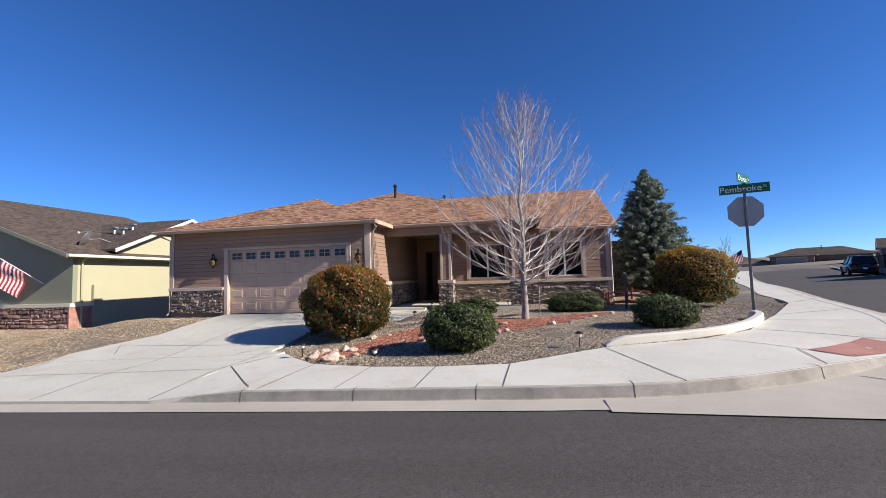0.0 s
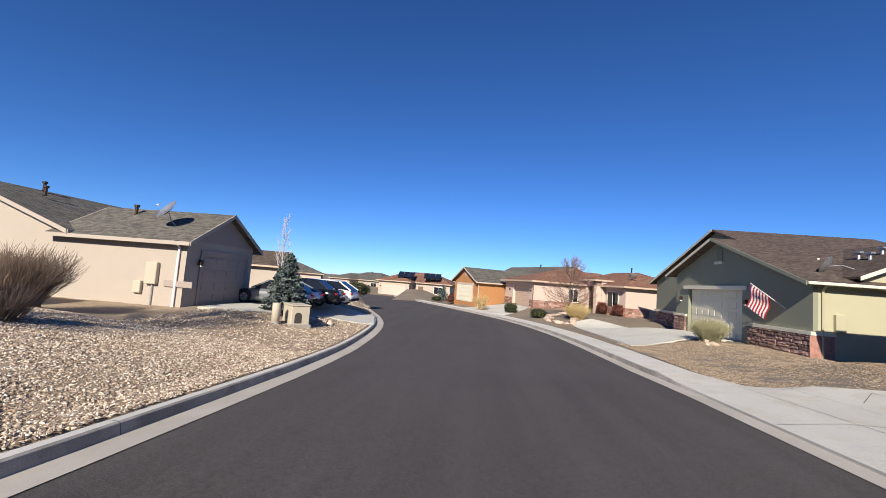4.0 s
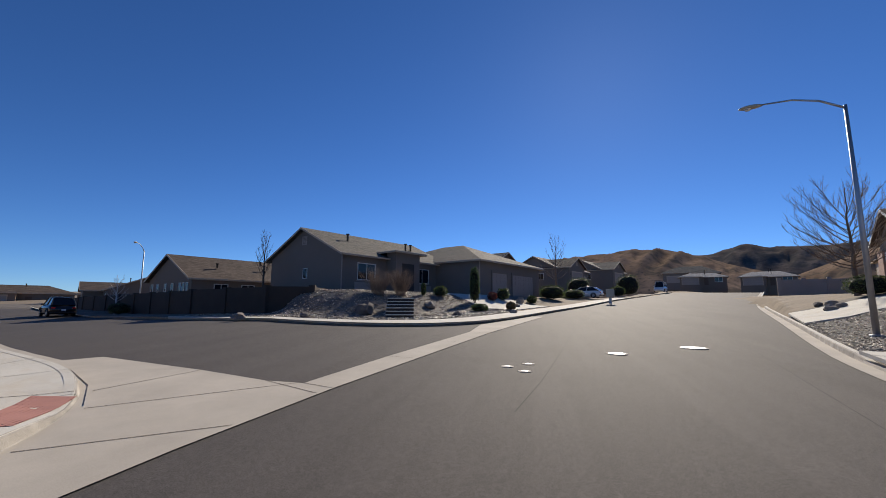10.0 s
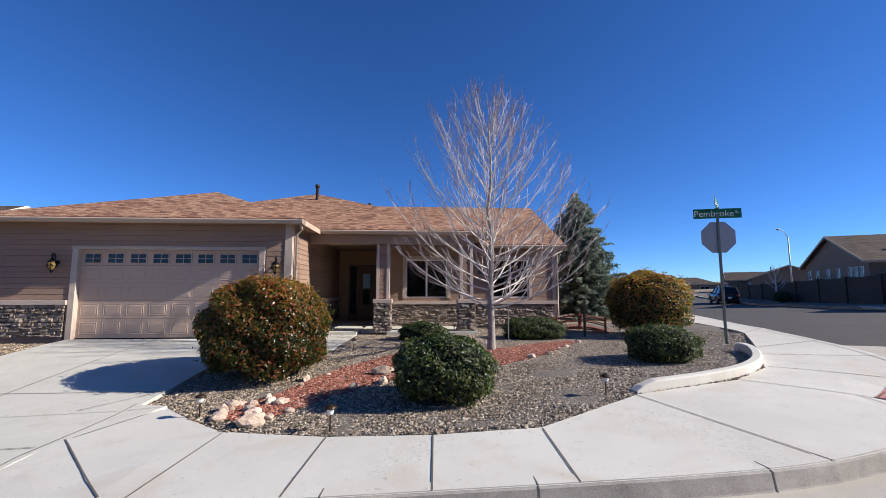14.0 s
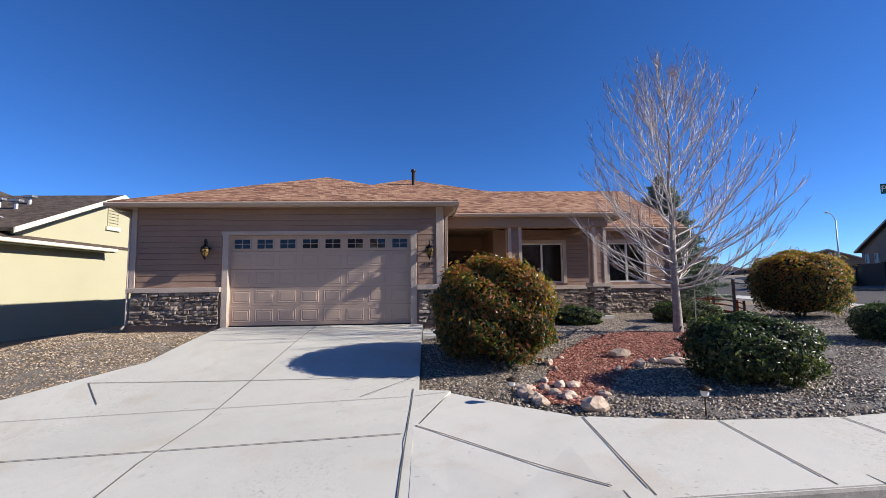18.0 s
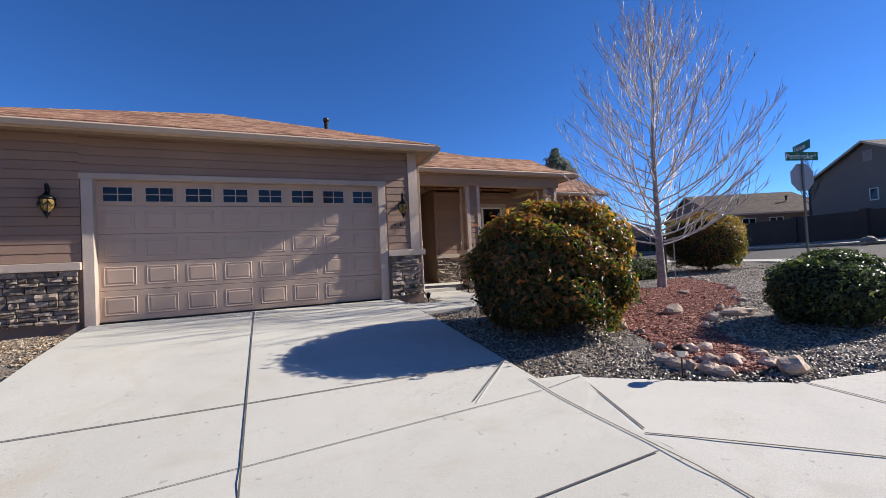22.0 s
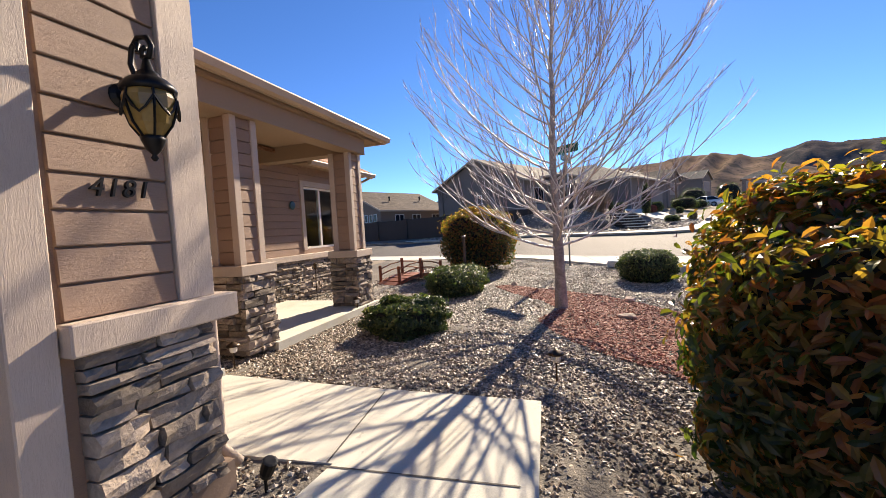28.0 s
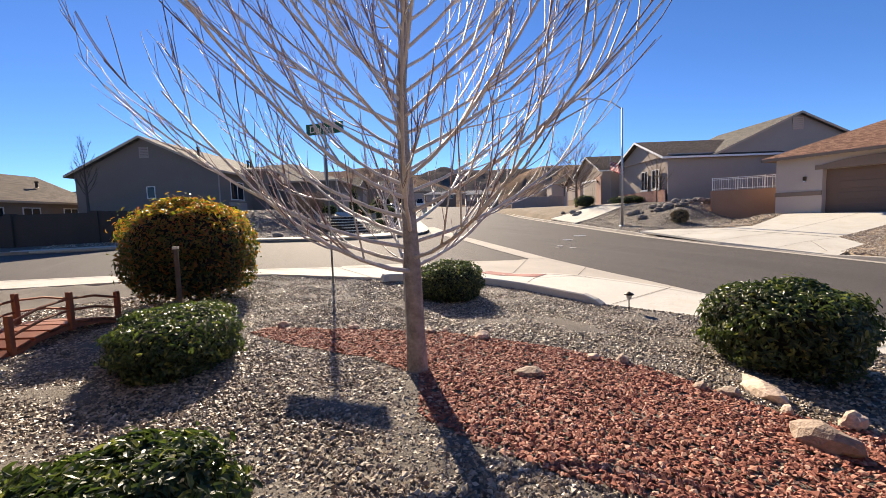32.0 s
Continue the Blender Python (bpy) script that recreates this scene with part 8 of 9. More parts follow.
part("wainscot", box(-9.25, 0.05, -0.28, -0.2, -1.0, 0.6), M["stone_red"], rh)
louvre(rh, pose(0, 10.75, 5.2, 0, 0, 90), 0.9, 1.1, "stucco_pale")
wall_lamp(rh, -0.4, 1.2, 0.8)
r2 = thing("house", "beige stucco house with a stone-faced gabled garage", "house", lot(38.9, -35.7, 2.75, 155))
wall(r2, -8.2, 0, 0, 14, -2.2, 3.4, "stucco_grey")
wall(r2, -13.0, -8.2, 3.5, 14, -2.2, 3.4, "stucco_grey")
gable(r2, -8.2, 0, 0, 14, 3.4, 0.45, "shingle_dark", "stucco_cream", "y", 0.5, "white")
gable(r2, -13.0, -4.1, 3.5, 14, 3.38, 0.35, "shingle_dark", "stucco_grey", "x", 0.45)
gdoor(r2, pose(-4.1, -0.02, -0.1), 4.9, 2.3, "stucco_cream", 8, 4, "white")
for x0, x1 in ((-8.25, -6.75), (-1.45, 0.05)):
    part("pier", box(x0, x1, -0.2, -0.02, -1.2, 2.6, 0.02), M["stone_rose"], r2, "rough stone pier")
wall_lamp(r2, -0.7, -0.2, 1.9)
part("wall_lamp", box(0, 0.16, 4.4, 4.62, 1.5, 1.95, 0.02), M["black"], r2)
plain_house(58, -50, 3.6, 152, 14, 12, 3.0, "stucco_brown", "shingle_dark", "stucco_grey", "brown house with a gabled roof up the street", "gable", 0.42, 1)
plain_house(79, -62, 5.0, 150, 14, 12, 3.0, "stucco_pale", "shingle_grey", "stucco_grey", "tan house further up the street", "hip", 0.4, 1)


def yard_flag(x, y, z, height, turn):
    """A striped flag drooping from an upright pole."""
    e = thing("flag", "striped red and white flag drooping from an upright metal pole", "flag", pose(x, y, z, 0, 0, turn))
    part("pole", tube([(0, 0, -0.1), (0, 0, height)], [0.035, 0.022], 8), M["galv"], e)
    part("ball", lathe([(0.001, height), (0.05, height + 0.04), (0.001, height + 0.09)], 10), M["galv"], e)

    def cloth(u0, u1, v0, v1, off):
        bm = bmesh.new()
        rows = [[bm.verts.new((0.03 + 1.35 * u, 0.08 * math.sin(u * 8 + v) + off, height - 1.0 - 0.9 * v - 0.75 * u ** 1.2)) for v in (v0, v1)] for u in [u0 + (u1 - u0) * i / 8 for i in range(9)]]
        for a, b in zip(rows, rows[1:]):
            bm.faces.new((a[0], a[1], b[1], b[0]))
        return bm

    for k in range(13):
        part("stripe", cloth(0, 1, k / 13, (k + 1) / 13, 0.0), M["flag_red"] if k % 2 == 0 else M["flag_white"], e)
    part("canton", cloth(0, 0.4, 0, 7 / 13, 0.006), M["flag_blue"], e, "blue corner of the flag")
    return e


yard_flag(36.7, -34.5, 2.6, 5.0, 235)


def terrace():
    """Retaining wall between the lots with a white railing on it."""
    e = thing("retaining_wall", "brown block retaining wall with a white metal railing on top", "retaining wall", pose(0, 0, 0))
    a, b = Vector((22.9, -29.3)), Vector((19.12, -31.6))
    d = b - a
    o = part("blocks", box(0, d.length, -0.12, 0.12, 0.4, 2.55), M["block_tan"], e)
    o.matrix_basis = pose(a.x, a.y, 0, 0, 0, math.degrees(math.atan2(d.y, d.x)))
    o = part("blocks", box(0, 9.0, -0.12, 0.12, 0.4, 2.55), M["block_tan"], e)
    o.matrix_basis = pose(a.x, a.y, 0, 0, 0, -95)
    m = pose(a.x, a.y, 2.55, 0, 0, math.degrees(math.atan2(d.y, d.x)))
    for z in (0.1, 0.72, 0.82):
        q = part("rail", box(0, d.length, -0.018, 0.018, z, z + 0.035), M["white"], e)
        q.matrix_basis = m
    n = int(d.length / 0.13)
    for k in range(n + 1):
        big = k % 11 == 0
        q = part("post" if big else "baluster", box(-0.025 if big else -0.01, 0.025 if big else 0.01, -0.02 if big else -0.008, 0.02 if big else 0.008, 0, 0.9 if big else 0.8), M["white"], e)
        q.matrix_basis = m @ Matrix.Translation((d.length * k / n, 0, 0))


terrace()


def street_lamp(x, y, z, turn, height=8.0):
    e = thing("street_lamp", "galvanised street lamp with a curved arm and cobra head", "street lamp", pose(x, y, z, 0, 0, turn))
    part("base_plate", box(-0.16, 0.16, -0.16, 0.16, -0.1, 0.06, 0.01), M["galv"], e)
    part("pole", tube([(0, 0, 0), (0, 0, height * 0.5), (0, 0, height)], [0.1, 0.08, 0.055], 10), M["galv"], e, "", True)
    part("arm", tube([(0, 0, height - 0.12), (0, -0.7, height + 0.35), (0, -1.5, height + 0.6), (0, -2.5, height + 0.66)], [0.045, 0.04, 0.035, 0.03], 8), M["galv"], e, "", True)
    bm = bmesh.new()
    bmesh.ops.create_uvsphere(bm, u_segments=14, v_segments=8, radius=1)
    for v in bm.verts:
        v.co = Vector((v.co.x * 0.17, -2.8 + v.co.y * 0.42, height + 0.63 + v.co.z * (0.1 if v.co.z > 0 else 0.06)))
    h = part("lamp_head", bm, M["beige_box"], e, "flat cobra lamp head", True)
    part("lens", lathe([(0.13, -0.02), (0.1, -0.07), (0.03, -0.09)], 12, (0, -2.9, height + 0.6)), M["vinyl"], h)
    return e


street_lamp(26.6, -24.85, float(terrain(26.6, -24.85)), 160, 8.5)
street_lamp(50.5, 33.6, 0.3, 300, 7.5)


# hills beyond the end of the street
def hills(name, label, az0, az1, r0, r1, seed, mat, profile):
    """A ridge seen round the horizon; profile: (bearing, rise in degrees) along its crest."""
    n, m = 230, 44
    v, f = [], []
    for j in range(m):
        u = j / (m - 1)
        for i in range(n):
            az = az0 + (az1 - az0) * i / (n - 1)
            a = radians(az)
            r = r0 + (r1 - r0) * u
            el = float(np.interp(az, [p[0] for p in profile], [p[1] for p in profile]))
            crest = math.tan(radians(el)) * (r0 + (r1 - r0) * 0.8)
            crest *= 1 + 0.03 * noise.noise(Vector((az * 0.3, seed, 0)))
            fold = abs(noise.noise(Vector((az * 0.35 + u * 1.5, u * 2.0, seed)))) + 0.5 * abs(noise.noise(Vector((az * 0.9, u * 5, seed))))
            prof = math.sin(min(1, u * 1.25) * math.pi / 2) * (1 - 0.2 * fold * math.sin(math.pi * min(1, u / 0.8)))
            v.append((9.5 - math.sin(a) * r, -13.7 + math.cos(a) * r, -2 + crest * prof))
    for j in range(m - 1):
        for i in range(n - 1):
            f.append((j * n + i, j * n + i + 1, (j + 1) * n + i + 1, (j + 1) * n + i))
    return tagged(raw(name, v, f, M[mat], None, True), label, "hill", kind="structure")


hills("backdrop_hill", "dry golden grass hill beyond the houses", 236, 306, 380, 800, 1, "hill", [(236, 2.5), (242, 3.4), (246, 4.6), (248.7, 5.6), (250.6, 6.28), (252.8, 6.9), (255.3, 7.22), (258.3, 7.04), (261, 6.63), (267, 6.29), (272, 5.9), (278, 5.2), (288, 3.5), (306, 1.0)])
hills("backdrop_ridge", "dark rugged ridge behind the grass hill", 208, 300, 900, 1500, 2, "hill_far", [(208, 3.0), (220, 5.0), (232, 6.2), (238, 6.4), (241, 6.39), (243.5, 6.5), (244.6, 6.9), (245.6, 7.1), (246.6, 6.7), (248.7, 6.07), (252, 6.0), (260, 6.0), (270, 5.8), (278, 5.4), (288, 4.0), (300, 1.5)])
hills("backdrop_slope", "tan grass hillside rising behind the houses", 196, 246, 260, 420, 3, "hill", [(196, 2.0), (205, 4.2), (215, 6.2), (228, 6.8), (231, 7.0), (233, 6.9), (235, 6.3), (238, 5.0), (242, 3.4), (246, 1.5)])


# ---- cars, trees, shrubs and clutter along the streets ----
def loft(rings, closed_ends=True):
    bm = bmesh.new()
    vs = [[bm.verts.new(p) for p in ring] for ring in rings]
    n = len(rings[0])
    for a, b in zip(vs, vs[1:]):
        for k in range(n):
            bm.faces.new((a[k], a[(k + 1) % n], b[(k + 1) % n], b[k]))
    if closed_ends:
        bm.faces.new(vs[0][::-1])
        bm.faces.new(vs[-1])
    bmesh.ops.recalc_face_normals(bm, faces=bm.faces[:])
    return bm


def car(name, label, x, y, z, turn, paint, length, width, height, belt, cabin, wheel_r=0.33):
    """A car whose nose points to +y of its own frame; cabin: (rear foot, rear roof, front roof, front foot) as parts of the length."""
    e = thing(name, label, "car", pose(x, y, z, 0, 0, turn))
    L, W = length, width / 2
    rings = []
    for u, top, low, w in ((0, 0.72, 0.36, 0.86), (0.03, 0.94, 0.26, 0.95), (0.12, 1.0, 0.2, 1.0), (0.5, 0.98, 0.18, 1.0), (0.72, 0.95, 0.18, 1.0), (0.9, 0.84, 0.2, 0.98), (0.97, 0.72, 0.26, 0.9), (1.0, 0.58, 0.34, 0.74)):
        t = top * belt
        yy = (u - 0.5) * L
        rings.append([(s * W * w * q, yy, low + (t - low) * h) for s, q, h in ((-1, 0.9, 0), (-1, 1, 0.25), (-1, 0.99, 0.75), (-1, 0.88, 1), (1, 0.88, 1), (1, 0.99, 0.75), (1, 1, 0.25), (1, 0.9, 0))])
    part("body", loft(rings), M[paint], e, "", True)
    r0, r1, f1, f0 = [(u - 0.5) * L for u in cabin]
    b, t = belt * 0.97, height
    def ring(yy, zz, w):
        return [(-W * w, yy, zz), (W * w, yy, zz)]
    glass = bmesh.new()
    low = [glass.verts.new(p) for p in ring(r0, b, 0.86) + ring(f0, b, 0.86)[::-1]]
    top = [glass.verts.new(p) for p in ring(r1, t - 0.03, 0.66) + ring(f1, t - 0.03, 0.66)[::-1]]
    for i in range(4):
        glass.faces.new((low[i], low[(i + 1) % 4], top[(i + 1) % 4], top[i]))
    glass.faces.new(top)
    bmesh.ops.recalc_face_normals(glass, faces=glass.faces[:])
    part("glasshouse", glass, M["pane"], e, "dark tinted glass")
    part("roof", loft([[(s * W * w, yy, zz + dz) for s, w, dz in ((-1, 0.69, -0.05), (-1, 0.6, 0.0), (1, 0.6, 0.0), (1, 0.69, -0.05))] for yy, zz in ((r1 - 0.06, t - 0.03), ((r1 + f1) / 2, t + 0.03), (f1 + 0.06, t - 0.03))]), M[paint], e, "", True)
    for s in (-1, 1):
        for (ya, wa), (yb, wb) in (((r0, 0.87), (r1, 0.67)), ((f0, 0.87), (f1, 0.67)), (((r0 + f0) / 2, 0.87), ((r1 + f1) / 2, 0.67))):
            part("pillar", tube([(s * W * wa, ya, b), (s * W * wb, yb, t - 0.04)], 0.045, 5), M[paint], e)
        part("mirror", box(s * W * 1.0 - 0.09, s * W * 1.0 + 0.09, f0 - 0.32, f0 - 0.2, b, b + 0.13, 0.03), M[paint], e)
        part("tail_light", box(s * W * 0.72 - 0.14, s * W * 0.72 + 0.14, -L / 2 - 0.015, -L / 2 + 0.12, belt * 0.68, belt * 0.68 + 0.13, 0.02), M["lamp_red"], e, "red tail light")
        part("headlight", box(s * W * 0.66 - 0.16, s * W * 0.66 + 0.16, L / 2 - 0.16, L / 2 - 0.03, belt * 0.56, belt * 0.56 + 0.12, 0.03), M["vinyl"], e)
        for u in (0.19, 0.8):
            wy = (u - 0.5) * L
            wl = part("wheel", lathe([(wheel_r * 0.62, -0.1), (wheel_r * 0.95, -0.1), (wheel_r, -0.06), (wheel_r, 0.06), (wheel_r * 0.95, 0.1), (wheel_r * 0.62, 0.1)], 20), M["rubber"], e, "black tyre")
            wl.matrix_basis = pose(s * (W - 0.09), wy, wheel_r, 0, 90)
            part("rim", lathe([(wheel_r * 0.6, -0.105), (wheel_r * 0.55, 0.105), (0.08, 0.08)], 16), M["galv"], wl)
            for k in range(5):
                a = 2 * math.pi * k / 5
                part("spoke", tube([(0.03 * math.cos(a), 0.03 * math.sin(a), 0.11 * s), (wheel_r * 0.58 * math.cos(a), wheel_r * 0.58 * math.sin(a), 0.108 * s)], 0.022, 5), M["car_silver"], wl)
            part("wheel_arch", tube([(s * (W + 0.005), wy + 1.12 * wheel_r * math.cos(a), wheel_r + 1.12 * wheel_r * math.sin(a)) for a in [math.pi * k / 8 for k in range(9)]], 0.03, 5), M["rubber"], e)
    part("number_plate", box(-0.15, 0.15, -L / 2 - 0.02, -L / 2 + 0.03, belt * 0.5, belt * 0.5 + 0.15), M["white"], e)
    part("rear_bumper", box(-W * 0.9, W * 0.9, -L / 2 - 0.03, -L / 2 + 0.2, 0.3, 0.46, 0.03), M["rubber"], e)
    return e


def ground(x, y):
    return float(terrain(x, y))


car("suv", "black sport utility vehicle parked at the kerb", 39.5, 30.3, float(road_level(39.5, 30.3)), -25, "car_black", 4.7, 1.95, 1.75, 1.08, (0.02, 0.1, 0.56, 0.74), 0.38)
car("sports_car", "silver sports car parked in the driveway", -12.4, -24.2, ground(-12.4, -24.2) + 0.04, 180, "car_silver", 4.4, 1.9, 1.28, 0.82, (0.08, 0.3, 0.55, 0.74), 0.34)
car("sedan", "dark sedan parked in the driveway", -14.7, -24.0, ground(-14.7, -24.0) + 0.04, 180, "car_black", 4.8, 1.86, 1.45, 0.95, (0.1, 0.26, 0.55, 0.76))
car("sedan", "white hatchback parked in the driveway", -16.9, -23.7, ground(-16.9, -23.7) + 0.04, 180, "car_white", 4.6, 1.86, 1.5, 0.98, (0.02, 0.2, 0.55, 0.76))

box_thing = thing("utility_box", "tan metal utility cabinet with a dark arched opening", "utility box", pose(-9.15, -21.65, ground(-9.15, -21.65), 0, 0, 42))
part("cabinet", box(-0.6, 0.6, -0.4, 0.4, -0.15, 0.82, 0.03), M["beige_box"], box_thing)
part("lid", box(-0.63, 0.63, -0.43, 0.43, 0.82, 0.88, 0.02), M["beige_box"], box_thing)
part("base", box(-0.66, 0.66, -0.46, 0.46, -0.2, 0.05, 0.01), M["kerb"], box_thing)
op = part("opening", loft([[(0.601 + d, -0.1 + 0.15 * math.cos(a), 0.4 + 0.15 * math.sin(a)) for a in [math.pi * k / 6 for k in range(7)]] + [(0.601 + d, -0.25, 0.1), (0.601 + d, 0.05, 0.1)] for d in (0, 0.012)]), M["inside"], box_thing, "dark arched opening")
ped = thing("utility_pedestal", "short tan metal utility pedestal beside the cabinet", "utility box", pose(-8.2, -22.1, ground(-8.2, -22.1)))
part("column", lathe([(0.17, -0.15), (0.17, 0.78), (0.15, 0.82), (0.05, 0.84)], 16), M["beige_box"], ped, "", True)
part("collar", lathe([(0.2, -0.1), (0.2, 0.05), (0.17, 0.07)], 16), M["kerb"], ped)

spruce("spruce_tree", "small blue spruce between the driveway and the utility box", -10.6, -22.9, ground(-10.6, -22.9), 2.9, 0.95, 17, 20, 12, "needles_blue")
spruce("spruce_tree", "small grey spruce in a front yard", -60, -19.5, ground(-60, -19.5), 2.6, 1.0, 18, 12, 9, "needles_blue")
bare_tree("bare_tree", "dark leafless tree with a rounded crown on the gravel bank", 4.2, -25.7, ground(4.2, -25.7), 6.7, 1.2, 2.6, 9, (M["bark_dark"], M["twig_dark"]), 62, 15, 9, 0.12, 1.0, 92, 0.5, 0, 50, 0.4, 0.24, True)
bare_tree("bare_tree", "leafless rounded tree in the pink house yard", -26.6, -6.1, ground(-26.6, -6.1), 4.9, 0.8, 2.35, 12, (M["bark_dark"], M["twig_dark"]), 52, 13, 7, 0.1, 1.0, 92, 0.5, 0, 38, 0.4, 0.24, True)
bare_tree("bare_tree", "pale leafless tree beyond the parked cars", -25.0, -30.5, ground(-25, -30.5), 6.6, 1.4, 1.7, 13, (M["bark_white"], M["bark_white"]), 20, 7, 4, 0.08, 0.6)
bare_tree("bare_tree", "small leafless tree in front of the beige house", 29.3, -32.0, ground(29.3, -32.0), 4.4, 0.7, 2.0, 14, (M["bark_brown"], M["bark_brown"]), 22, 8, 4, 0.07)
bare_tree("bare_tree", "large leafless tree on the verge up the street", 40.9, -33.8, ground(40.9, -33.8), 7.8, 1.8, 4.2, 15, (M["bark_brown"], M["bark_brown"]), 40, 11, 6, 0.15, 1.0, 80, 0.6, 1)
bare_tree("bare_tree", "leafless tree behind the boundary wall", 41.6, 10.2, ground(41.6, 10.2), 5.2, 1.4, 1.9, 16, (M["bark_dark"], M["bark_dark"]), 18, 7, 4, 0.09, 0.7)
bare_tree("bare_tree", "stunted pale tree at the kerb of the side street", 40.3, 24.6, ground(40.3, 24.6), 3.4, 1.2, 1.3, 19, (M["bark_white"], M["bark_white"]), 12, 5, 3, 0.09)
bare_tree("bare_tree", "leafless tree among the houses up the street", 66, -16.5, ground(66, -16.5), 8.0, 2.2, 3.2, 20, (M["bark_brown"], M["bark_brown"]), 20, 7, 4, 0.14)
bare_tree("bare_tree", "distant leafless tree along the side street", 36, 47, 0.0, 5.0, 1.4, 2.2, 21, (M["bark_brown"], M["bark_brown"]), 16, 6, 3, 0.09)


def twig_shrub(label, x, y, radius, h, stems, seed, mat):
    """A leafless shrub: stems fanning out from the root, each with side twigs."""
    r = random.Random(seed)
    e = thing("dry_shrub", label, "shrub", pose(x, y, ground(x, y)))
    t = Tubes()
    for k in range(stems):
        a, lean = r.uniform(0, 6.283), r.random() ** 0.7 * 1.5 * radius / h
        d = Vector((math.cos(a) * lean, math.sin(a) * lean, 1))
        pts, rad = sprig(r, Vector((r.uniform(-0.35, 0.35) * radius, r.uniform(-0.35, 0.35) * radius, -0.05)), d, h * r.uniform(0.75, 1.1), 0.014, 0.004, 5, 0.2, 0.14)
        t.add(pts, rad, 4)
        for w in range(13):
            i = r.randrange(1, 5)
            p = pts[i].lerp(pts[i + 1], r.random())
            o = (pts[i + 1] - pts[i]).normalized() + Vector((r.uniform(-1, 1), r.uniform(-1, 1), r.uniform(-0.3, 0.6))) * 0.8
            q, qr = sprig(r, p, o, h * r.uniform(0.15, 0.35), 0.006, 0.003, 3, 0.2, 0.2)
            t.add(q, qr, 3)
    t.mesh("dry_growth", M[mat], e)["kind"] = "stuff"
    return e


twig_shrub("dry brown twiggy shrub on the gravel bank", 8.2, -24.0, 0.6, 0.88, 130, 31, "bark_brown")
twig_shrub("low dry brown twiggy shrub on the gravel bank", 0.0, -24.3, 0.55, 0.75, 120, 32, "bark_brown")
twig_shrub("small dark dry tuft on the gravel bank", 10.1, -20.05, 0.22, 0.26, 60, 39, "bark_dark")
twig_shrub("large dry twiggy shrub near the cream house", -3.0, -27.6, 1.1, 1.6, 320, 33, "bark_brown")
twig_shrub("tan leafless shrub before the grey-brown house", 34.4, -3.5, 0.8, 1.5, 70, 34, "bark_brown")
twig_shrub("tan leafless shrub beside the entry steps", 36.3, -4.4, 0.8, 1.6, 80, 35, "bark_brown")
twig_shrub("dry pale shrub by the orange house", -38.0, -13.2, 1.0, 1.7, 60, 36, "straw")
twig_shrub("clump of straw-coloured ornamental grass", -25.6, -5.7, 1.0, 1.15, 420, 37, "straw")
twig_shrub("clump of dry ornamental grass by the green house", -13.4, -2.1, 0.85, 1.05, 420, 38, "yucca")
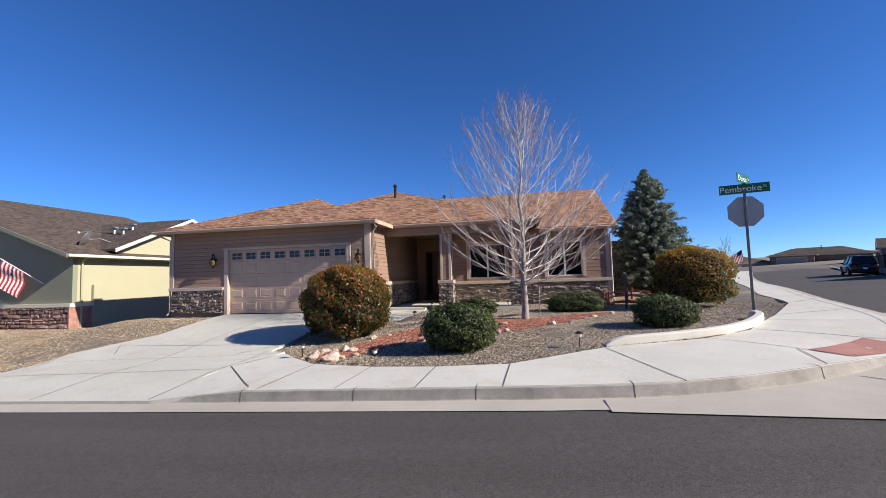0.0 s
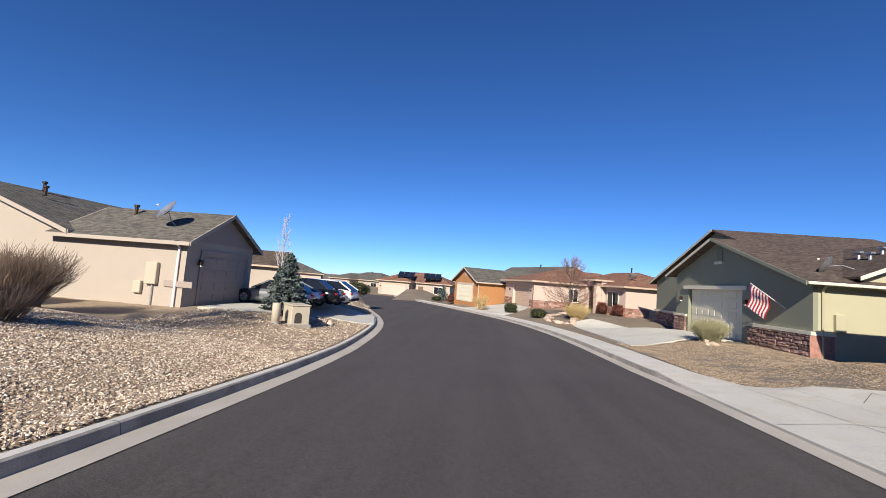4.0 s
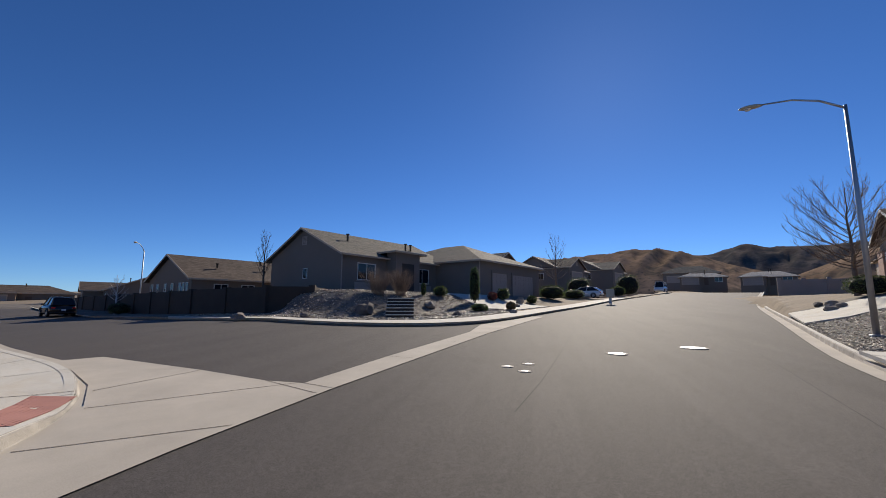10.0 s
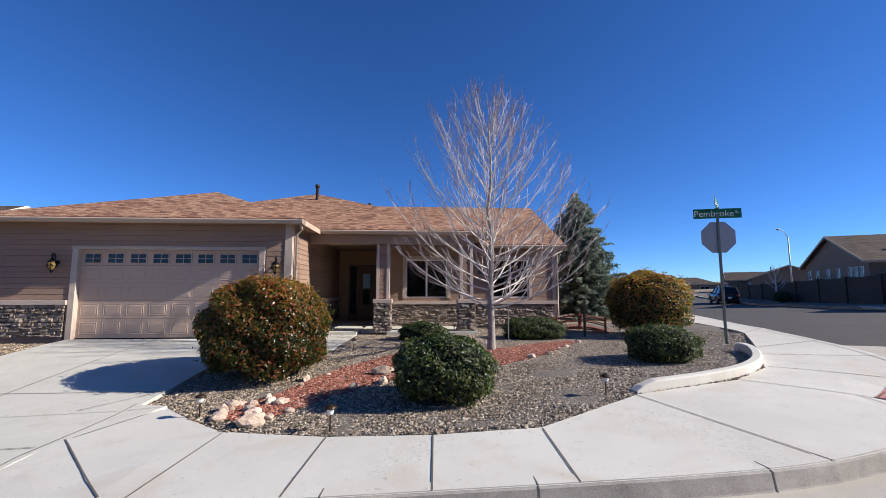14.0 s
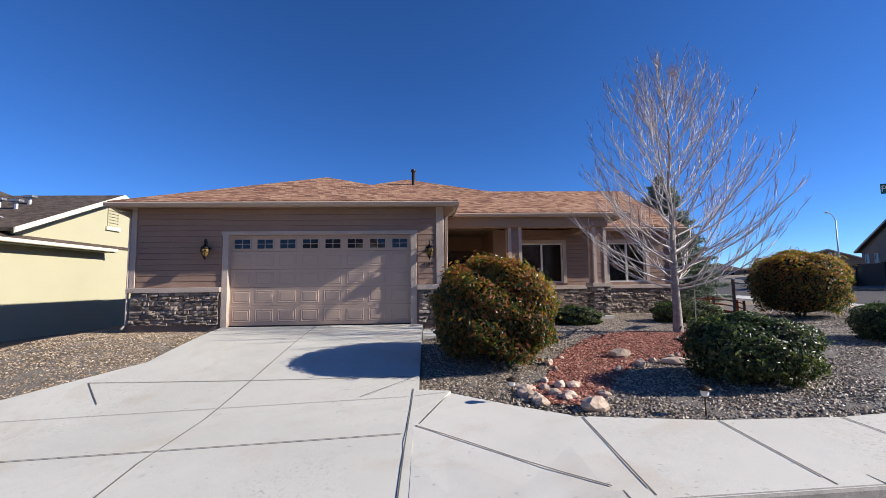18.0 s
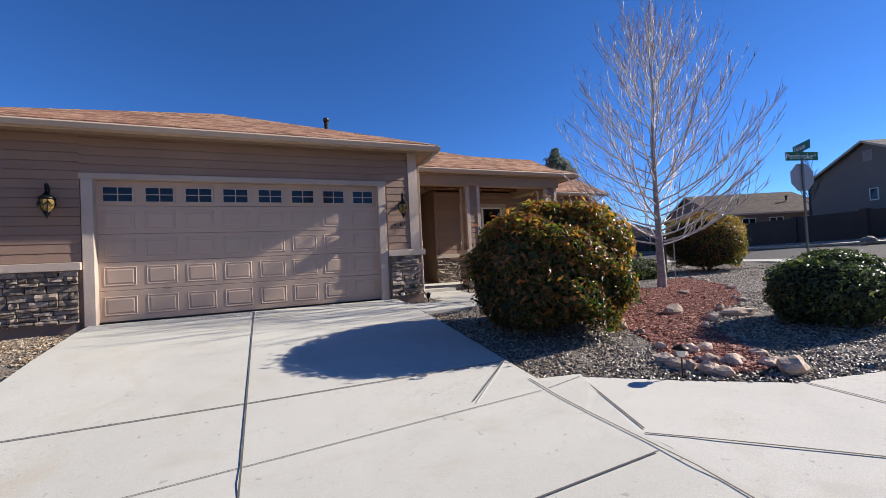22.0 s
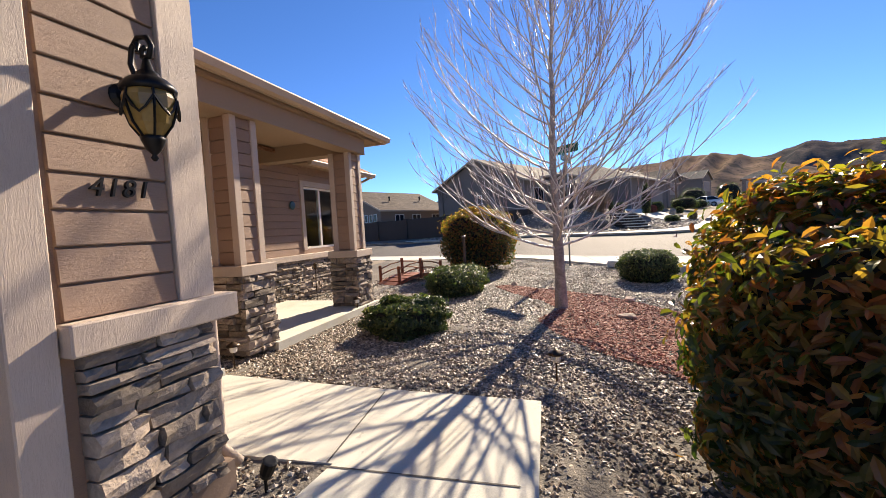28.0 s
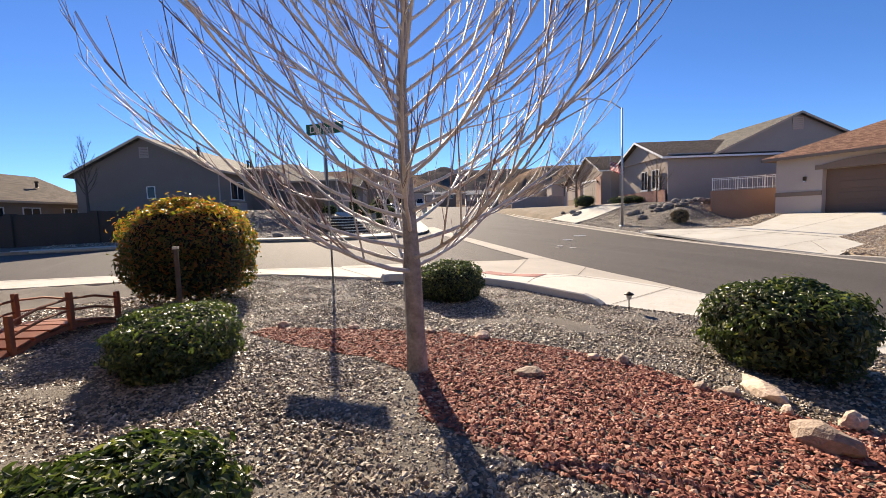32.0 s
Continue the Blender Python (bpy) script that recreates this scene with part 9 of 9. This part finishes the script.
for label, x, y, rx, h, mat, seed, n in (("round olive shrub on dark gravel by the lamp", 22.95, -26.0, 0.5, 0.85, "leaf_dry", 51, 2500), ("small green shrub in the pink house yard", -34.0, -10.3, 0.75, 1.0, "leaf_green", 52, 1500), ("low green shrub in the pink house yard", -28.6, -8.3, 0.75, 0.75, "leaf_green", 53, 1500), ("dark reddish hedge shrub down the street", -50.8, -17.0, 1.3, 1.3, "leaf_red", 54, 2500), ("clipped green hedge beside a driveway", -28.6, -25.0, 1.4, 1.15, "leaf_green", 55, 3500), ("tall dark cypress column on the gravel mound", 42.3, -8.7, 0.42, 2.8, "leaf_green", 56, 4000), ("small red-leaved shrub on the gravel mound", 45.8, -9.8, 0.45, 0.75, "leaf_red", 57, 1500), ("round green shrub by the garage drive", 47.8, -10.6, 0.65, 1.05, "leaf_green", 58, 2000), ("small green shrub at the edge of the mound", 50.5, -13.2, 0.5, 0.75, "leaf_green", 59, 1500), ("low dark green shrub at the mound foot", 37.4, -9.7, 0.6, 0.5, "leaf_green", 60, 1500), ("low tan shrub at the mound foot", 39.6, -11.7, 0.35, 0.6, "leaf_dry", 61, 1200), ("round green shrub before the house windows", 40.4, -6.3, 0.55, 0.75, "leaf_green", 62, 1800), ("small upright green shrub near the steps", 38.6, -5.4, 0.2, 0.9, "leaf_green", 63, 900), ("low dark hedge in front of the beige house", 33.2, -32.9, 1.7, 0.7, "leaf_green", 64, 2500), ("dark green shrub on the verge up the street", 39.0, -33.2, 1.1, 1.2, "leaf_green", 65, 2200), ("dark shrub mass beside a drive up the street", 58.0, -15.5, 1.6, 1.6, "leaf_green", 66, 2500), ("tall dark shrub along the houses up the street", 72.0, -20.0, 2.0, 3.0, "leaf_green", 67, 3000), ("dark shrub by the far pavement", 64.0, -18.5, 1.4, 1.2, "leaf_green", 68, 2000), ("dark green bush before the boundary wall", 39.5, 23.2, 0.8, 1.0, "leaf_green", 69, 2500), ("small red-leaved shrub by the pink house door", -34.3, -1.2, 0.6, 1.2, "leaf_red", 71, 1500), ("red-leaved shrub under the pink house window", -32.9, -0.1, 0.6, 1.1, "leaf_red", 72, 1500), ("tall dark evergreen mass beside the pavement up the street", 90, -30.5, 2.2, 3.8, "leaf_green", 73, 3500), ("dark evergreen shrub before the houses up the street", 82, -27.2, 1.3, 1.7, "leaf_green", 74, 2500), ("dark hedge along a front yard up the street", 63.5, -12.5, 2.0, 1.4, "leaf_green", 75, 2500), ("low green shrub before the pale house", -55, -20, 0.9, 0.7, "leaf_green", 70, 1500)):
    shrub("shrub", label, x, y, ground(x, y), rx, rx * 0.9, h, n, 0.1, M[mat], seed, bump=0.1)

BOULDERS = []
for me in ROCKS:
    c = me.copy()
    c.materials.clear()
    c.materials.append(M["boulder"])
    BOULDERS.append(c)


def boulder(x, y, s, k, label, group, tall=0.7):
    ob = new("boulder", BOULDERS[k % 6])
    ob.matrix_world = pose(x, y, ground(x, y) + s * tall * 0.2, 0, 0, k * 47) @ Matrix.Diagonal((s, s * 0.8, s * tall, 1))
    return tagged(ob, label, "boulder", group)


for k, (x, y, s, tall) in enumerate(((36.2, -6.5, 0.9, 0.7), (31.0, -4.0, 1.2, 0.8), (36.7, -12.0, 0.5, 0.7), (48.4, -12.1, 0.8, 1.2), (44.7, -12.0, 0.6, 0.8), (29.0, -1.5, 0.6, 0.6), (33.3, -8.9, 0.5, 0.6), (28.2, 1.8, 0.7, 0.6))):
    boulder(x, y, s, k, "grey boulder on the gravel mound", "boulders on the mound", tall)
r6 = random.Random(77)
for k in range(34):
    u = r6.random()
    boulder(24.0 + 4.4 * u + r6.uniform(-0.5, 0.5), -29.7 + 1.5 * u + r6.uniform(-1.1, 0.9), r6.uniform(0.35, 0.75), r6.randrange(6), "dark rough rock on the terraced bank", "rocks on the terraced bank")
for k, (x, y) in enumerate(((36.7, -30.2), (36.4, -29.5), (38.0, -30.6), (40.0, -31.0), (26.3, -26.6))):
    boulder(x, y, 0.6 + 0.1 * (k % 3), k, "pale boulder on the bank up the street", "boulders on the verge")
for k in range(26):
    rock(-26.6 + 2.3 * math.cos(k * 0.42 + 2.9) + r6.uniform(-0.4, 0.4), -6.6 + 1.1 * math.sin(k * 0.42 + 2.9) + r6.uniform(-0.3, 0.3), r6.uniform(0.35, 0.9), r6.uniform(0.3, 0.55), r6.uniform(0.2, 0.4), r6.uniform(0, 180), k, "pale tan boulder in the pink house yard", "boulders by the pink house")
for k in range(8):
    rock(-11.3 + r6.uniform(-0.6, 0.8), -21.2 + r6.uniform(-0.5, 0.5), r6.uniform(0.25, 0.5), r6.uniform(0.25, 0.4), r6.uniform(0.2, 0.35), r6.uniform(0, 180), k, "reddish tan boulder beside the driveway", "boulders by the driveway")
for k in range(6):
    rock(-13.2 + r6.uniform(-0.9, 1.2), -2.6 + r6.uniform(-0.4, 0.3), r6.uniform(0.2, 0.4), r6.uniform(0.2, 0.35), r6.uniform(0.15, 0.3), r6.uniform(0, 180), k, "tan rock beside the green house", "rocks by the green house")

car("sedan", "white car parked in a driveway up the street", 68.0, -20.3, ground(68.0, -20.3) + 0.04, -26, "car_white", 4.6, 1.86, 1.5, 0.98, (0.02, 0.2, 0.55, 0.76))
car("van", "white van parked at the kerb far up the street", 106.0, -40.6, ground(106.0, -40.6) + 0.02, 64, "car_white", 5.2, 2.0, 2.3, 1.2, (0.02, 0.05, 0.7, 0.82))
mail = thing("mailbox_cluster", "pale metal mailbox cabinet on a pedestal up the street", "mailbox", pose(57.0, -21.6, ground(57.0, -21.6), 0, 0, 70))
part("pedestal", box(-0.12, 0.12, -0.12, 0.12, -0.1, 0.6), M["galv"], mail)
mb = part("cabinet", box(-0.4, 0.4, -0.25, 0.25, 0.6, 1.5, 0.02), M["beige_box"], mail)
for i in range(3):
    for j in range(4):
        part("mailbox_door", box(-0.36 + i * 0.245, -0.14 + i * 0.245, -0.262, -0.25, 0.65 + j * 0.21, 0.83 + j * 0.21), M["beige_box"], mb)
fen = thing("block_fence", "tan block fence with square piers up the street", "fence", pose(0, 0, 0))
for k in range(4):
    x, y = 66.0 - 0.95 * k, -42.4 - 2.0 * k
    o = part("wall_panel", box(0, 2.2, -0.08, 0.08, -0.8, 1.9), M["stucco_grey"], fen)
    o.matrix_basis = pose(x, y, ground(x, y), 0, 0, -115)
    o = part("pier", box(-0.2, 0.2, -0.2, 0.2, -0.8, 2.1), M["stucco_grey"], fen)
    o.matrix_basis = pose(x, y, ground(x, y), 0, 0, -115)

# seams and cracks in the asphalt
for line in ([(40.8, -24.5), (30.0, -21.4), (22.45, -19.4), (16.0, -17.7), (12.6, -16.8)], [(46.0, -18.6), (29.9, -15.2), (18.9, -13.55), (15.7, -12.9)], [(41.8, -22.5), (44.5, -23.6)]):
    for a, b in zip(rounded(line), rounded(line)[1:]):
        strip("asphalt_seam", a, b, road_level, 0.018, M["seam"], road, 0.005)

# small fittings near the porch
sc = thing("garden_sconce", "tall thin dark metal garden torch beside the porch wall", "garden light", pose(9.1, 3.3, -0.12))
part("rod", tube([(0, 0, -0.1), (0, 0, 0.75)], 0.008, 6), M["bronze"], sc)
part("cup", lathe([(0.015, 0.73), (0.035, 0.78), (0.04, 0.86), (0.01, 0.88)], 10), M["bronze"], sc)
